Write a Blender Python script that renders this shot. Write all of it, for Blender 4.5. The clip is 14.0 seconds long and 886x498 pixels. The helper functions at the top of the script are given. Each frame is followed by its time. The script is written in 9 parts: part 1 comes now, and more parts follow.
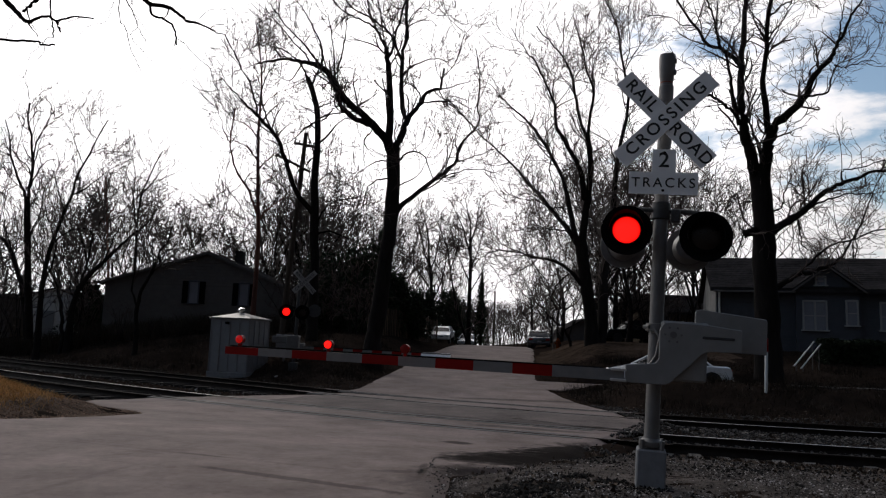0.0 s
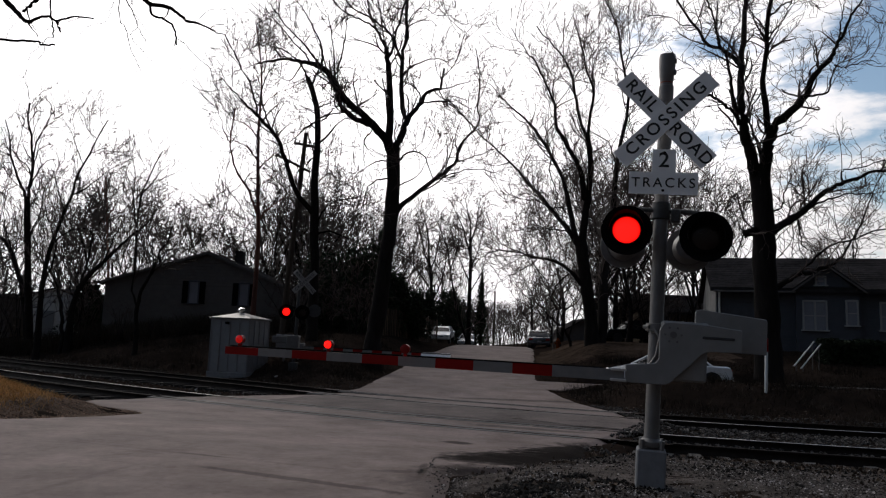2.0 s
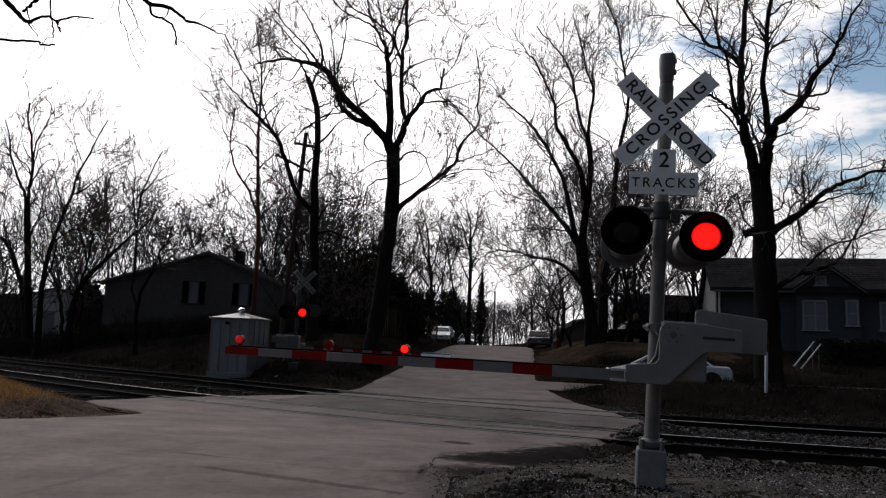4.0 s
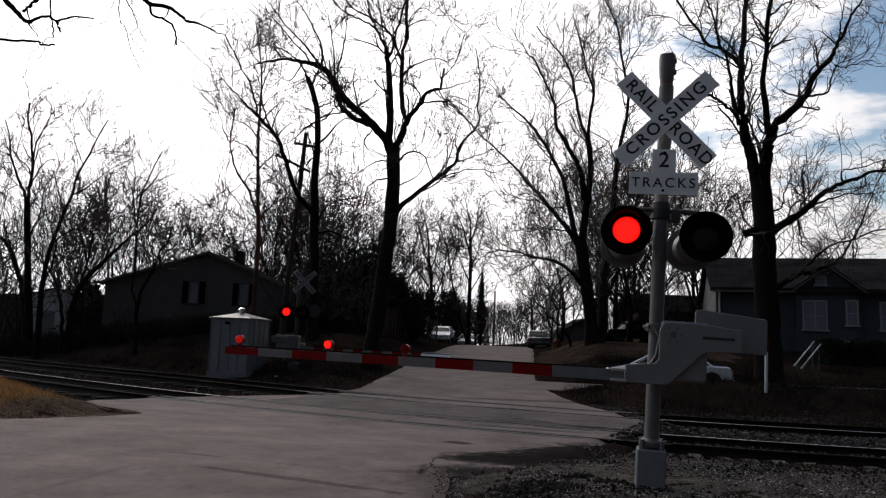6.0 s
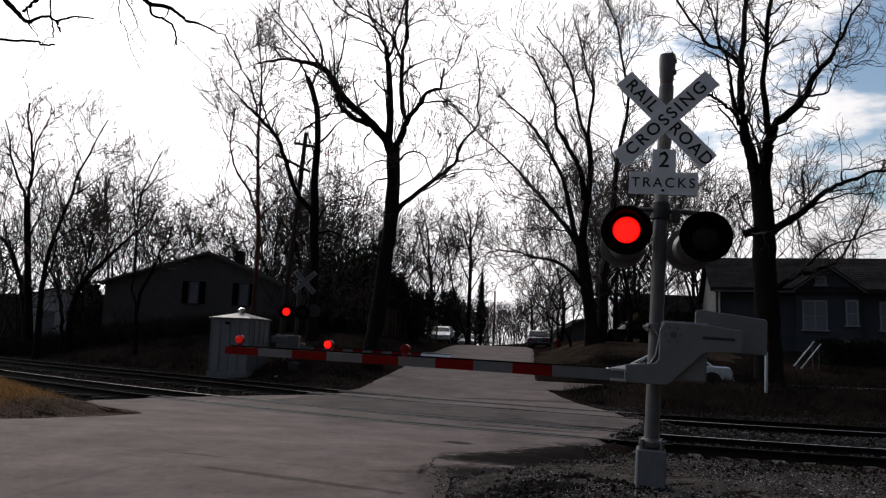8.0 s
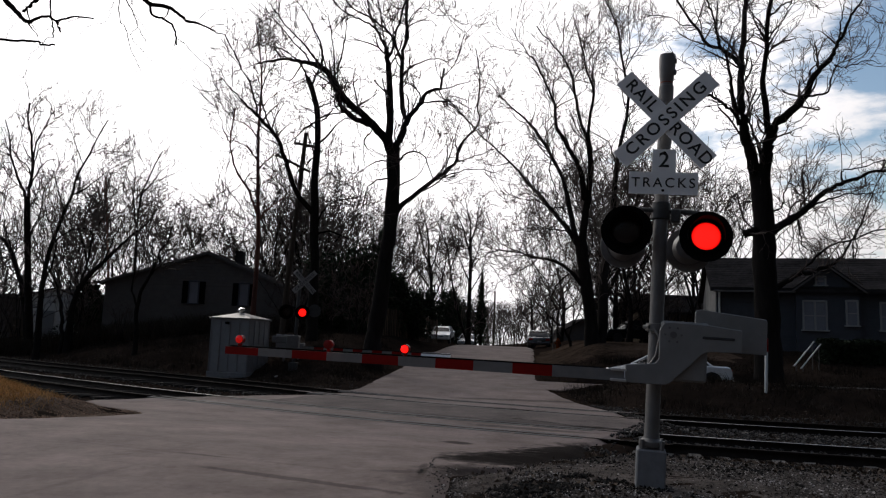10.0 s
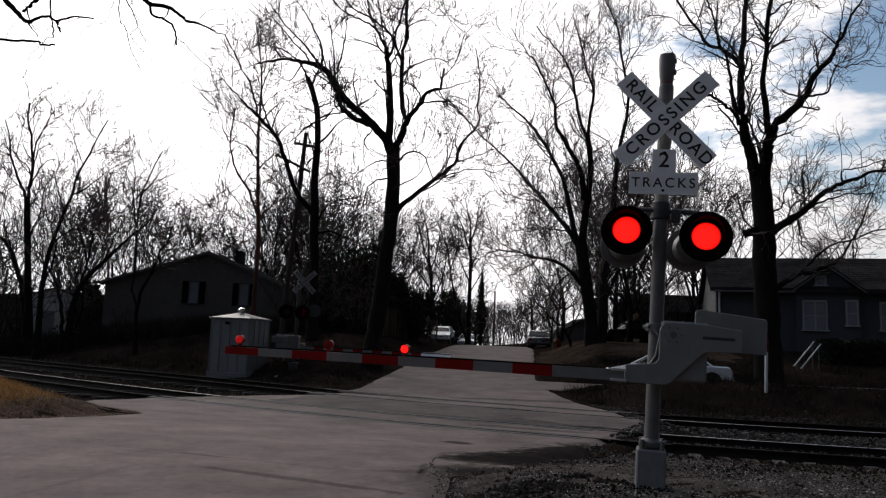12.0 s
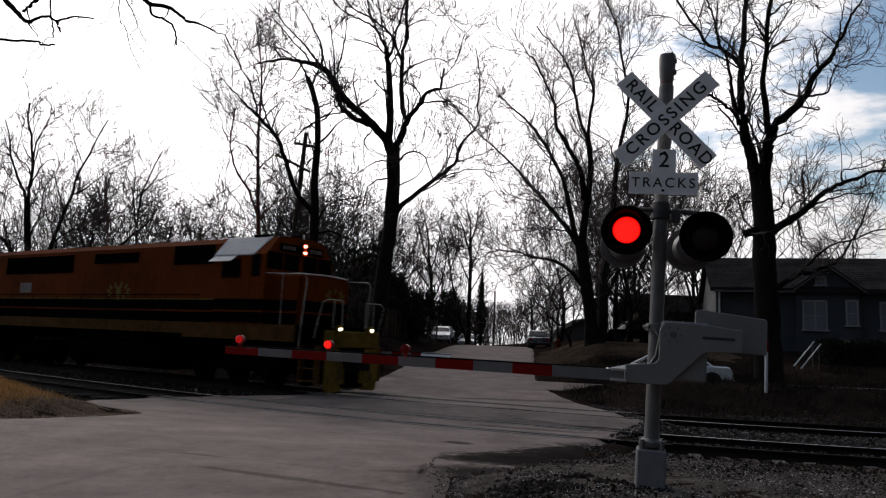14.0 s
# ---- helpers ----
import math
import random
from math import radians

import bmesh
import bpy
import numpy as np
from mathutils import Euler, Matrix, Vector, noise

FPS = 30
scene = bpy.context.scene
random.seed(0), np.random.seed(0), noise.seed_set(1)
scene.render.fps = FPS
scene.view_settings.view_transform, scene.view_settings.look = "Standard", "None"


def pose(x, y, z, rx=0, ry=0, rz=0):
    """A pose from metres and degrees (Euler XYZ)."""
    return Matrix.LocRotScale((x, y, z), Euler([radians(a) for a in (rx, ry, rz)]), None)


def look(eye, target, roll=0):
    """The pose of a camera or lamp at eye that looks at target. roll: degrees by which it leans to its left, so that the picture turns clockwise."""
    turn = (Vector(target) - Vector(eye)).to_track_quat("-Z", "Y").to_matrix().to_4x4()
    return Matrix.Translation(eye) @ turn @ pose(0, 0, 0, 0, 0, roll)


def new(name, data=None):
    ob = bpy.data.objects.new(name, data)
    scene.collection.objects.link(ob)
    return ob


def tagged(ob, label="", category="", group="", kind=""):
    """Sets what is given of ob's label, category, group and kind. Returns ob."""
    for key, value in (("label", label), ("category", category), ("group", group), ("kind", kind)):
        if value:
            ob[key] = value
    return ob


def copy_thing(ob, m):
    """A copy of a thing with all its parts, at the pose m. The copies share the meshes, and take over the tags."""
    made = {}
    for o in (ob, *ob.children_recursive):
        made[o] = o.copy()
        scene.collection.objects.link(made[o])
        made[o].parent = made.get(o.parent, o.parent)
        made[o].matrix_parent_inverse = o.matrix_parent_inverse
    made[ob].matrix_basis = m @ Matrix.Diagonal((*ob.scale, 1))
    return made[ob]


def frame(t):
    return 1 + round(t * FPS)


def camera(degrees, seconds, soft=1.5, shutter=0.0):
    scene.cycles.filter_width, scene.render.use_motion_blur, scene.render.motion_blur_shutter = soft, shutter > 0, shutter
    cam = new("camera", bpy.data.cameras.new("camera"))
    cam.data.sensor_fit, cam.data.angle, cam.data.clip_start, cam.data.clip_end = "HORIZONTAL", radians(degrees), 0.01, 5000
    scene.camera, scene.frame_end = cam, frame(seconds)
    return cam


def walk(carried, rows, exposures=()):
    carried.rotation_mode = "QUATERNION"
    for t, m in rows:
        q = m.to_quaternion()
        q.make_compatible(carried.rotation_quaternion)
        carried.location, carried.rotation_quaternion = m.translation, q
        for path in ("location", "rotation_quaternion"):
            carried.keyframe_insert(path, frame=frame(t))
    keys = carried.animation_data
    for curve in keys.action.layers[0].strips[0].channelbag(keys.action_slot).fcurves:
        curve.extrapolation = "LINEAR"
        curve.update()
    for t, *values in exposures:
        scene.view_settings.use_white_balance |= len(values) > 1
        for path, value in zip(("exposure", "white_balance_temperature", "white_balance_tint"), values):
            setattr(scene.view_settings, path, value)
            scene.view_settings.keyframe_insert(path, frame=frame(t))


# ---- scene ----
# The camera stands still on its tripod at the roadside.
EYE = (0.0, 0.0, 1.36)
cam = camera(63.0, 14.0, soft=1.2, shutter=0.25)
PITCH, ROLL = radians(7.3), 2.2
CAM_POSE = look(EYE, (0, math.cos(PITCH), EYE[2] + math.sin(PITCH)), ROLL)
walk(cam, [(0.0, CAM_POSE), (14.0, CAM_POSE)])

# ---- light: a veiled winter sun behind broken cloud, ahead and to the left ----
SUN_AZ, SUN_EL = -24.0, 27.0          # degrees, from +y towards +x; above the horizon
SUN_DIR = Vector((math.sin(radians(SUN_AZ)) * math.cos(radians(SUN_EL)),
                  math.cos(radians(SUN_AZ)) * math.cos(radians(SUN_EL)), math.sin(radians(SUN_EL))))


def make_world():
    w = bpy.data.worlds.new("sky")
    scene.world = w
    w.use_nodes = True
    nt = w.node_tree
    nt.nodes.clear()
    N, L = nt.nodes.new, nt.links.new

    def math_node(op, a, b=None, clamp=False):
        n = N("ShaderNodeMath")
        n.operation, n.use_clamp = op, clamp
        for i, v in enumerate((a, b)):
            if v is None:
                continue
            if isinstance(v, (int, float)):
                n.inputs[i].default_value = v
            else:
                L(v, n.inputs[i])
        return n.outputs[0]

    sky = N("ShaderNodeTexSky")
    sky.sky_type, sky.sun_disc = "NISHITA", False
    sky.sun_elevation, sky.sun_rotation = radians(SUN_EL), radians(SUN_AZ)
    sky.air_density, sky.dust_density, sky.ozone_density = 1.2, 0.6, 1.5
    dim = N("ShaderNodeVectorMath")
    dim.operation = "SCALE"
    L(sky.outputs[0], dim.inputs[0])
    dim.inputs["Scale"].default_value = 0.105
    co = N("ShaderNodeTexCoord").outputs["Generated"]
    dot = N("ShaderNodeVectorMath")
    dot.operation = "DOT_PRODUCT"
    L(co, dot.inputs[0])
    dot.inputs[1].default_value = SUN_DIR
    toward = math_node("MAXIMUM", dot.outputs["Value"], 0.0)
    mp = N("ShaderNodeMapping")
    mp.inputs["Scale"].default_value = (1.0, 1.0, 2.6)
    mp.inputs["Location"].default_value = CLOUD_SHIFT
    L(co, mp.inputs[0])
    nz = N("ShaderNodeTexNoise")
    nz.inputs["Scale"].default_value, nz.inputs["Detail"].default_value = 6.2, 10.0
    nz.inputs["Roughness"].default_value, nz.inputs["Distortion"].default_value = 0.58, 0.3
    L(mp.outputs[0], nz.inputs["Vector"])
    cover = math_node("ADD", nz.outputs[0], math_node("MULTIPLY", math_node("POWER", toward, 4.0), 0.45))
    # extra cloud added over the unseen sky behind, to dim the fill light
    away = math_node("MULTIPLY", math_node("MAXIMUM", math_node("MULTIPLY", dot.outputs["Value"], -1.0), 0.0), 0.5)
    cover = math_node("ADD", cover, away)
    # banks of cloud pile up towards the horizon
    split = N("ShaderNodeSeparateXYZ")
    L(co, split.inputs[0])
    low = math_node("SUBTRACT", 1.0, math_node("MULTIPLY", split.outputs["Z"], 3.2), True)
    cover = math_node("ADD", cover, math_node("MULTIPLY", low, 0.22))
    ramp = N("ShaderNodeMapRange")
    ramp.interpolation_type = "SMOOTHSTEP"
    ramp.inputs["From Min"].default_value, ramp.inputs["From Max"].default_value = 0.50, 0.68
    L(cover, ramp.inputs["Value"])
    glow = math_node("ADD", math_node("MULTIPLY", math_node("POWER", toward, 1.45), CLOUD_GLOW), CLOUD_BASE)
    cloud = N("ShaderNodeVectorMath")
    cloud.operation = "SCALE"
    cloud.inputs[0].default_value = (1.0, 0.97, 0.985)
    L(glow, cloud.inputs["Scale"])
    mix = N("ShaderNodeMix")
    mix.data_type = "RGBA"
    L(ramp.outputs[0], mix.inputs["Factor"])
    L(dim.outputs[0], mix.inputs["A"])
    L(cloud.outputs[0], mix.inputs["B"])
    bg = N("ShaderNodeBackground")
    L(mix.outputs["Result"], bg.inputs["Color"])
    bg.inputs["Strength"].default_value = 1.0
    out = N("ShaderNodeOutputWorld")
    L(bg.outputs[0], out.inputs["Surface"])


CLOUD_SHIFT = (0.35, 0.1, 0.2)
CLOUD_GLOW, CLOUD_BASE = 1.78, 0.07
make_world()
sun = new("sun", bpy.data.lights.new("sun", "SUN"))
sun.data.energy, sun.data.angle, sun.data.color = 0.7, radians(12), (1.0, 0.93, 0.84)
sun.matrix_world = look((0, 0, 40), Vector((0, 0, 40)) - SUN_DIR)
scene.view_settings.exposure = 0.0

# ---- materials ----
MATS = {}


def mat(name, color, rough=0.7, metal=0.0, vary=0.12, scale=6.0, bump=0.0, bscale=40.0, tint=None, spot=0.0,
        rand=0.0, island=0.0, coat=0.0, glow=0.0, stretch=(1, 1, 1), fine=True, spec=0.5):
    """A procedural surface: base colour with two scales of variation, fine relief, wear and per-piece variety."""
    if name in MATS:
        return MATS[name]
    m = bpy.data.materials.new(name)
    m.use_nodes = True
    nt = m.node_tree
    N, L = nt.nodes.new, nt.links.new
    b = nt.nodes["Principled BSDF"]
    b.inputs["Roughness"].default_value, b.inputs["Metallic"].default_value = rough, metal
    b.inputs["Coat Weight"].default_value = coat
    b.inputs["Specular IOR Level"].default_value = spec
    if glow:
        b.inputs["Emission Color"].default_value = (*color, 1)
        b.inputs["Emission Strength"].default_value = glow
    co = N("ShaderNodeTexCoord").outputs["Object"]
    if stretch != (1, 1, 1):
        mp = N("ShaderNodeMapping")
        mp.inputs["Scale"].default_value = stretch
        L(co, mp.inputs[0])
        co = mp.outputs[0]

    def noise_tex(s, detail, rgh=0.6):
        n = N("ShaderNodeTexNoise")
        n.inputs["Scale"].default_value, n.inputs["Detail"].default_value, n.inputs["Roughness"].default_value = s, detail, rgh
        L(co, n.inputs["Vector"])
        return n.outputs[0]

    big = noise_tex(scale * 0.12, 4)
    small = noise_tex(scale, 6, 0.7)
    mixf = N("ShaderNodeMath")
    mixf.operation = "MULTIPLY_ADD"
    L(big, mixf.inputs[0])
    mixf.inputs[1].default_value = 0.55
    sm = N("ShaderNodeMath")
    sm.operation = "MULTIPLY"
    L(small, sm.inputs[0])
    sm.inputs[1].default_value = 0.45
    L(sm.outputs[0], mixf.inputs[2])
    rampn = N("ShaderNodeValToRGB")
    c = Vector(color)
    t = Vector(tint) if tint else c
    lo, hi = c * (1 - vary * 2.2), t * (1 + vary * 1.6)
    e = rampn.color_ramp.elements
    e[0].position, e[0].color = 0.32, (*[max(0.0, v) for v in lo], 1)
    e[1].position, e[1].color = 0.68, (*[min(1.0, v) for v in hi], 1)
    L(mixf.outputs[0], rampn.inputs[0])
    col = rampn.outputs[0]
    if spot:
        sp = noise_tex(scale * 0.45, 8, 0.75)
        r2 = N("ShaderNodeMapRange")
        r2.inputs["From Min"].default_value, r2.inputs["From Max"].default_value = 0.58, 0.70
        L(sp, r2.inputs["Value"])
        mul = N("ShaderNodeMath")
        mul.operation = "MULTIPLY"
        L(r2.outputs[0], mul.inputs[0])
        mul.inputs[1].default_value = spot
        mx = N("ShaderNodeMix")
        mx.data_type = "RGBA"
        L(mul.outputs[0], mx.inputs["Factor"])
        L(col, mx.inputs["A"])
        mx.inputs["B"].default_value = (c.x * 0.35 + 0.02, c.y * 0.3 + 0.012, c.z * 0.28 + 0.008, 1)
        col = mx.outputs["Result"]
    if rand or island:
        src = N("ShaderNodeObjectInfo").outputs["Random"] if rand else N("ShaderNodeNewGeometry").outputs["Random Per Island"]
        amt = rand or island
        mr = N("ShaderNodeMapRange")
        mr.inputs["To Min"].default_value, mr.inputs["To Max"].default_value = 1 - amt, 1 + amt
        L(src, mr.inputs["Value"])
        vm = N("ShaderNodeVectorMath")
        vm.operation = "SCALE"
        L(col, vm.inputs[0])
        L(mr.outputs[0], vm.inputs["Scale"])
        col = vm.outputs[0]
    L(col, b.inputs["Base Color"])
    if fine:
        rr = N("ShaderNodeMapRange")
        rr.inputs["To Min"].default_value, rr.inputs["To Max"].default_value = max(0.03, rough - 0.12), min(1, rough + 0.12)
        L(small, rr.inputs["Value"])
        L(rr.outputs[0], b.inputs["Roughness"])
    if bump:
        bp = N("ShaderNodeBump")
        bp.inputs["Strength"].default_value, bp.inputs["Distance"].default_value = min(1, bump), 0.02
        L(noise_tex(bscale, 5, 0.65), bp.inputs["Height"])
        L(bp.outputs[0], b.inputs["Normal"])
    MATS[name] = m
    return m


ASPHALT = mat("asphalt", (0.197, 0.145, 0.126), 0.88, vary=0.16, scale=9, bump=0.5, bscale=90, tint=(0.224, 0.177, 0.16), spot=0.5, spec=0.16)


def weather_asphalt(m):
    """Adds dark sealed cracks, darker old patches and pale dust to the street."""
    nt = m.node_tree
    N, L = nt.nodes.new, nt.links.new
    b = nt.nodes["Principled BSDF"]
    src = b.inputs["Base Color"].links[0].from_socket
    co = N("ShaderNodeTexCoord").outputs["Object"]
    warp = N("ShaderNodeTexNoise")
    warp.inputs["Scale"].default_value = 0.9
    L(co, warp.inputs["Vector"])
    mixv = N("ShaderNodeVectorMath")
    mixv.operation = "MULTIPLY_ADD"
    L(warp.outputs["Color"], mixv.inputs[0])
    mixv.inputs[1].default_value = (1.6, 1.6, 0)
    L(co, mixv.inputs[2])
    vor = N("ShaderNodeTexVoronoi")
    vor.feature = "DISTANCE_TO_EDGE"
    vor.inputs["Scale"].default_value = 0.17
    L(mixv.outputs[0], vor.inputs["Vector"])
    crack = N("ShaderNodeMapRange")
    crack.inputs["From Min"].default_value, crack.inputs["From Max"].default_value = 0.002, 0.008
    crack.inputs["To Min"].default_value, crack.inputs["To Max"].default_value = 0.94, 1.0
    L(vor.outputs["Distance"], crack.inputs["Value"])
    big = N("ShaderNodeTexNoise")
    big.inputs["Scale"].default_value, big.inputs["Detail"].default_value = 0.22, 5
    mp = N("ShaderNodeMapping")
    mp.inputs["Scale"].default_value = (0.9, 1.5, 1)
    L(co, mp.inputs[0])
    L(mp.outputs[0], big.inputs["Vector"])
    stain = N("ShaderNodeMapRange")
    stain.inputs["From Min"].default_value, stain.inputs["From Max"].default_value = 0.36, 0.62
    stain.inputs["To Min"].default_value, stain.inputs["To Max"].default_value = 0.84, 1.06
    L(big.outputs[0], stain.inputs["Value"])
    f = N("ShaderNodeMath")
    f.operation = "MULTIPLY"
    L(crack.outputs[0], f.inputs[0])
    L(stain.outputs[0], f.inputs[1])
    sc = N("ShaderNodeVectorMath")
    sc.operation = "SCALE"
    L(src, sc.inputs[0])
    L(f.outputs[0], sc.inputs["Scale"])
    col = sc.outputs[0]
    fray = N("ShaderNodeTexNoise")
    fray.inputs["Scale"].default_value, fray.inputs["Detail"].default_value = 3.2, 7
    fray.inputs["Roughness"].default_value = 0.68
    L(co, fray.inputs["Vector"])
    gloss = None
    # dark streaks, worn seams and mud: (x, y, half length, half width, turn, depth)
    for cx, cy, half, width, turn, deep in STAINS:
        mp = N("ShaderNodeMapping")
        mp.vector_type = "TEXTURE"
        mp.inputs["Location"].default_value = (cx, cy, 0)
        mp.inputs["Rotation"].default_value = (0, 0, radians(turn))
        mp.inputs["Scale"].default_value = (half, width, 1000)
        L(co, mp.inputs[0])
        ln = N("ShaderNodeVectorMath")
        ln.operation = "LENGTH"
        L(mp.outputs[0], ln.inputs[0])
        add = N("ShaderNodeMath")
        add.operation = "MULTIPLY_ADD"
        L(fray.outputs[0], add.inputs[0])
        add.inputs[1].default_value = 1.7
        L(ln.outputs["Value"], add.inputs[2])
        mr = N("ShaderNodeMapRange")
        mr.interpolation_type = "SMOOTHSTEP"
        mr.inputs["From Min"].default_value, mr.inputs["From Max"].default_value = 1.45, 2.05
        mr.inputs["To Min"].default_value, mr.inputs["To Max"].default_value = deep, 0.0
        L(add.outputs[0], mr.inputs["Value"])
        mx = N("ShaderNodeMix")
        mx.data_type = "RGBA"
        L(mr.outputs[0], mx.inputs["Factor"])
        L(col, mx.inputs["A"])
        mx.inputs["B"].default_value = (0.020, 0.017, 0.0155, 1)
        col = mx.outputs["Result"]
        # loose dirt and mud are duller than the worn stone
        dull = N("ShaderNodeMath")
        dull.operation = "MULTIPLY_ADD"
        L(mr.outputs[0], dull.inputs[0])
        if gloss is None:
            dull.inputs[1].default_value, dull.inputs[2].default_value = -0.16, 0.16
        else:
            neg = N("ShaderNodeMath")
            neg.operation = "MULTIPLY"
            L(gloss, neg.inputs[0])
            neg.inputs[1].default_value = -1.0
            L(neg.outputs[0], dull.inputs[1])
            L(gloss, dull.inputs[2])
        gloss = dull.outputs[0]
    L(col, b.inputs["Base Color"])
    L(gloss, b.inputs["Specular IOR Level"])


STAINS = ((0.95, 9.9, 0.85, 0.95, 0, 0.92), (1.5, 10.5, 0.85, 1.4, -25, 0.95), (2.2, 11.8, 0.85, 1.8, -22, 0.97), (0.5, 9.7, 0.45, 0.6, 0, 0.6), (2.6, 23.0, 2.2, 0.35, 0, 0.5), (0.55, 8.6, 0.4, 0.6, 0, 0.45),
          (0.36, 12.3, 0.28, 0.3, 0, 0.75), (-1.3, 7.21, 1.2, 0.085, -23.8, 0.5), (-2.9, 8.52, 2.4, 0.05, -19.4, 0.16), (-2.6, 8.42, 0.35, 0.04, -19, 0.3), (-3.23, 6.8, 0.8, 0.06, 79, 0.2),
          (-0.13, 8.2, 0.6, 0.06, 88, 0.5), (0.22, 9.8, 0.5, 0.055, 55, 0.5), (0.72, 10.75, 0.55, 0.07, 52, 0.45), 
          (-0.35, 7.9, 0.35, 0.10, 10, 0.25), (0.25, 8.7, 0.5, 0.3, 40, 0.22), (0.12, 7.3, 0.5, 1.3, 0, 0.4), (0.3, 8.4, 0.4, 0.5, 0, 0.5), (-0.9, 15.9, 2.6, 0.16, -21, 0.45), (1.9, 15.4, 1.4, 0.22, -18, 0.5), (2.2, 19.2, 2.0, 0.25, -16, 0.45))
weather_asphalt(ASPHALT)
PLANK_RUBBER = mat("crossing_panel_rubber", (0.10, 0.095, 0.092), 0.85, vary=0.2, scale=12, bump=0.4, rand=0.15)
VERGESOIL = mat("trodden_verge_soil", (0.098, 0.083, 0.074), 0.95, vary=0.5, scale=10, bump=1.0, bscale=40, spot=0.7, spec=0.03)
LEAFLITTER = mat("dead_leaf_litter", (0.066, 0.049, 0.037), 0.9, vary=0.3, scale=14, island=0.7, fine=False, spec=0.08)
DIRTBED = mat("bare_brown_dirt", (0.105, 0.07, 0.05), 0.95, vary=0.35, scale=12, bump=0.9, bscale=50, spot=0.6, spec=0.02)
LAWN = mat("brown_winter_lawn", (0.052, 0.038, 0.029), 0.95, vary=0.4, scale=4, bump=0.8, bscale=25, spot=0.4, spec=0.0)
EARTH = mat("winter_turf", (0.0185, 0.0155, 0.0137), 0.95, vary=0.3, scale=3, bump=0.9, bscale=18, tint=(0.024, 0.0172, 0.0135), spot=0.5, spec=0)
DIRT = mat("brown_dirt_crumbs", (0.21, 0.138, 0.098), 0.95, vary=0.3, scale=14, island=0.6, spec=0.05)
DARKSTONE = mat("dark_verge_stone", (0.092, 0.08, 0.072), 0.95, vary=0.3, scale=14, island=0.85, spec=0.05)
VERGESTONE = mat("pale_verge_stone", (0.29, 0.265, 0.25), 0.9, vary=0.25, scale=14, island=0.9, spec=0.1)
CLOD = mat("dark_clods", (0.016, 0.0145, 0.0135), 0.98, vary=0.3, scale=14, bump=0.8, bscale=50, island=0.5, spec=0.1)
BALLAST = mat("ballast_stone", (0.062, 0.057, 0.054), 0.92, vary=0.25, scale=14, bump=0.5, bscale=60, island=0.6, spec=0.1)
GRIT = mat("gravel_bed", (0.16, 0.145, 0.135), 0.95, vary=0.35, scale=30, bump=1.0, bscale=45, spot=0.5, spec=0.05)
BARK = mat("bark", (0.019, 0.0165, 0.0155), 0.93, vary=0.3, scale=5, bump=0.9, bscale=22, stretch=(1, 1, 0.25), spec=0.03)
BARK_RED = mat("reddish_bark", (0.13, 0.062, 0.05), 0.9, vary=0.25, scale=5, bump=0.6, bscale=22, stretch=(1, 1, 0.25), spec=0.08)
TWIG = mat("twig_bark", (0.085, 0.066, 0.06), 0.9, vary=0.2, scale=2, fine=False, spec=0.1)
EVERGREEN = mat("evergreen_needles", (0.022, 0.032, 0.018), 0.8, vary=0.4, scale=4, island=0.5, fine=False, spec=0.1)
DEADGRASS = mat("dead_grass", (0.58, 0.34, 0.13), 0.9, vary=0.25, scale=4, island=0.28, fine=False, spec=0.1)
STRAW = mat("pale_dry_stalks", (0.062, 0.05, 0.04), 0.9, vary=0.3, scale=4, island=0.5, fine=False, spec=0.02)
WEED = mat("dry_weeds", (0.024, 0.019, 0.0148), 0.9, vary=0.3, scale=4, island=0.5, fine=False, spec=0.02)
STEEL = mat("polished_rail_head", (0.29, 0.275, 0.265), 0.45, 1.0, vary=0.2, scale=8, spot=0.5)
DUSTY_STEEL = mat("dusty_worn_steel", (0.175, 0.142, 0.127), 0.7, vary=0.5, scale=7, spot=0.9, spec=0.25)
FLANGE_DIRT = mat("packed_flangeway_dirt", (0.062, 0.051, 0.046), 0.95, vary=0.5, scale=9, spot=0.8, spec=0.03)
DULL_STEEL = mat("dull_rail_head", (0.13, 0.122, 0.117), 0.55, 0.7, vary=0.25, scale=8, spot=0.6)
DARK_ASPHALT = mat("newer_dark_asphalt", (0.138, 0.112, 0.102), 0.9, vary=0.25, scale=7, bump=0.4, bscale=80, spot=0.4, spec=0.12)
CRACKED = mat("open_crack", (0.035, 0.03, 0.027), 0.95, vary=0.3, scale=9, spec=0.05)
RUST = mat("rusty_rail_side", (0.022, 0.017, 0.0145), 0.85, 0.2, vary=0.3, scale=10, bump=0.3, spec=0.1)
TIE_DARK = mat("dark_toned_tie", (0.030, 0.027, 0.025), 0.92, vary=0.3, scale=7, bump=0.8, bscale=30, rand=0.3, stretch=(1, 0.2, 1), spec=0.04)
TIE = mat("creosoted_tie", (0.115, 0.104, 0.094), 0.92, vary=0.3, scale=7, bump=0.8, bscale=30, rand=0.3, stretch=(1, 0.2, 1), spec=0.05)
GALV = mat("galvanised_steel", (0.145, 0.14, 0.138), 0.55, 0.35, vary=0.14, scale=7, bump=0.08, bscale=50, spot=0.35)
ALU = mat("grey_aluminium_paint", (0.225, 0.222, 0.22), 0.5, 0.2, vary=0.10, scale=5, bump=0.05, spot=0.25)
SILVER = mat("silver_cabinet_paint", (0.22, 0.22, 0.235), 0.45, 0.35, vary=0.08, scale=4, spot=0.15)
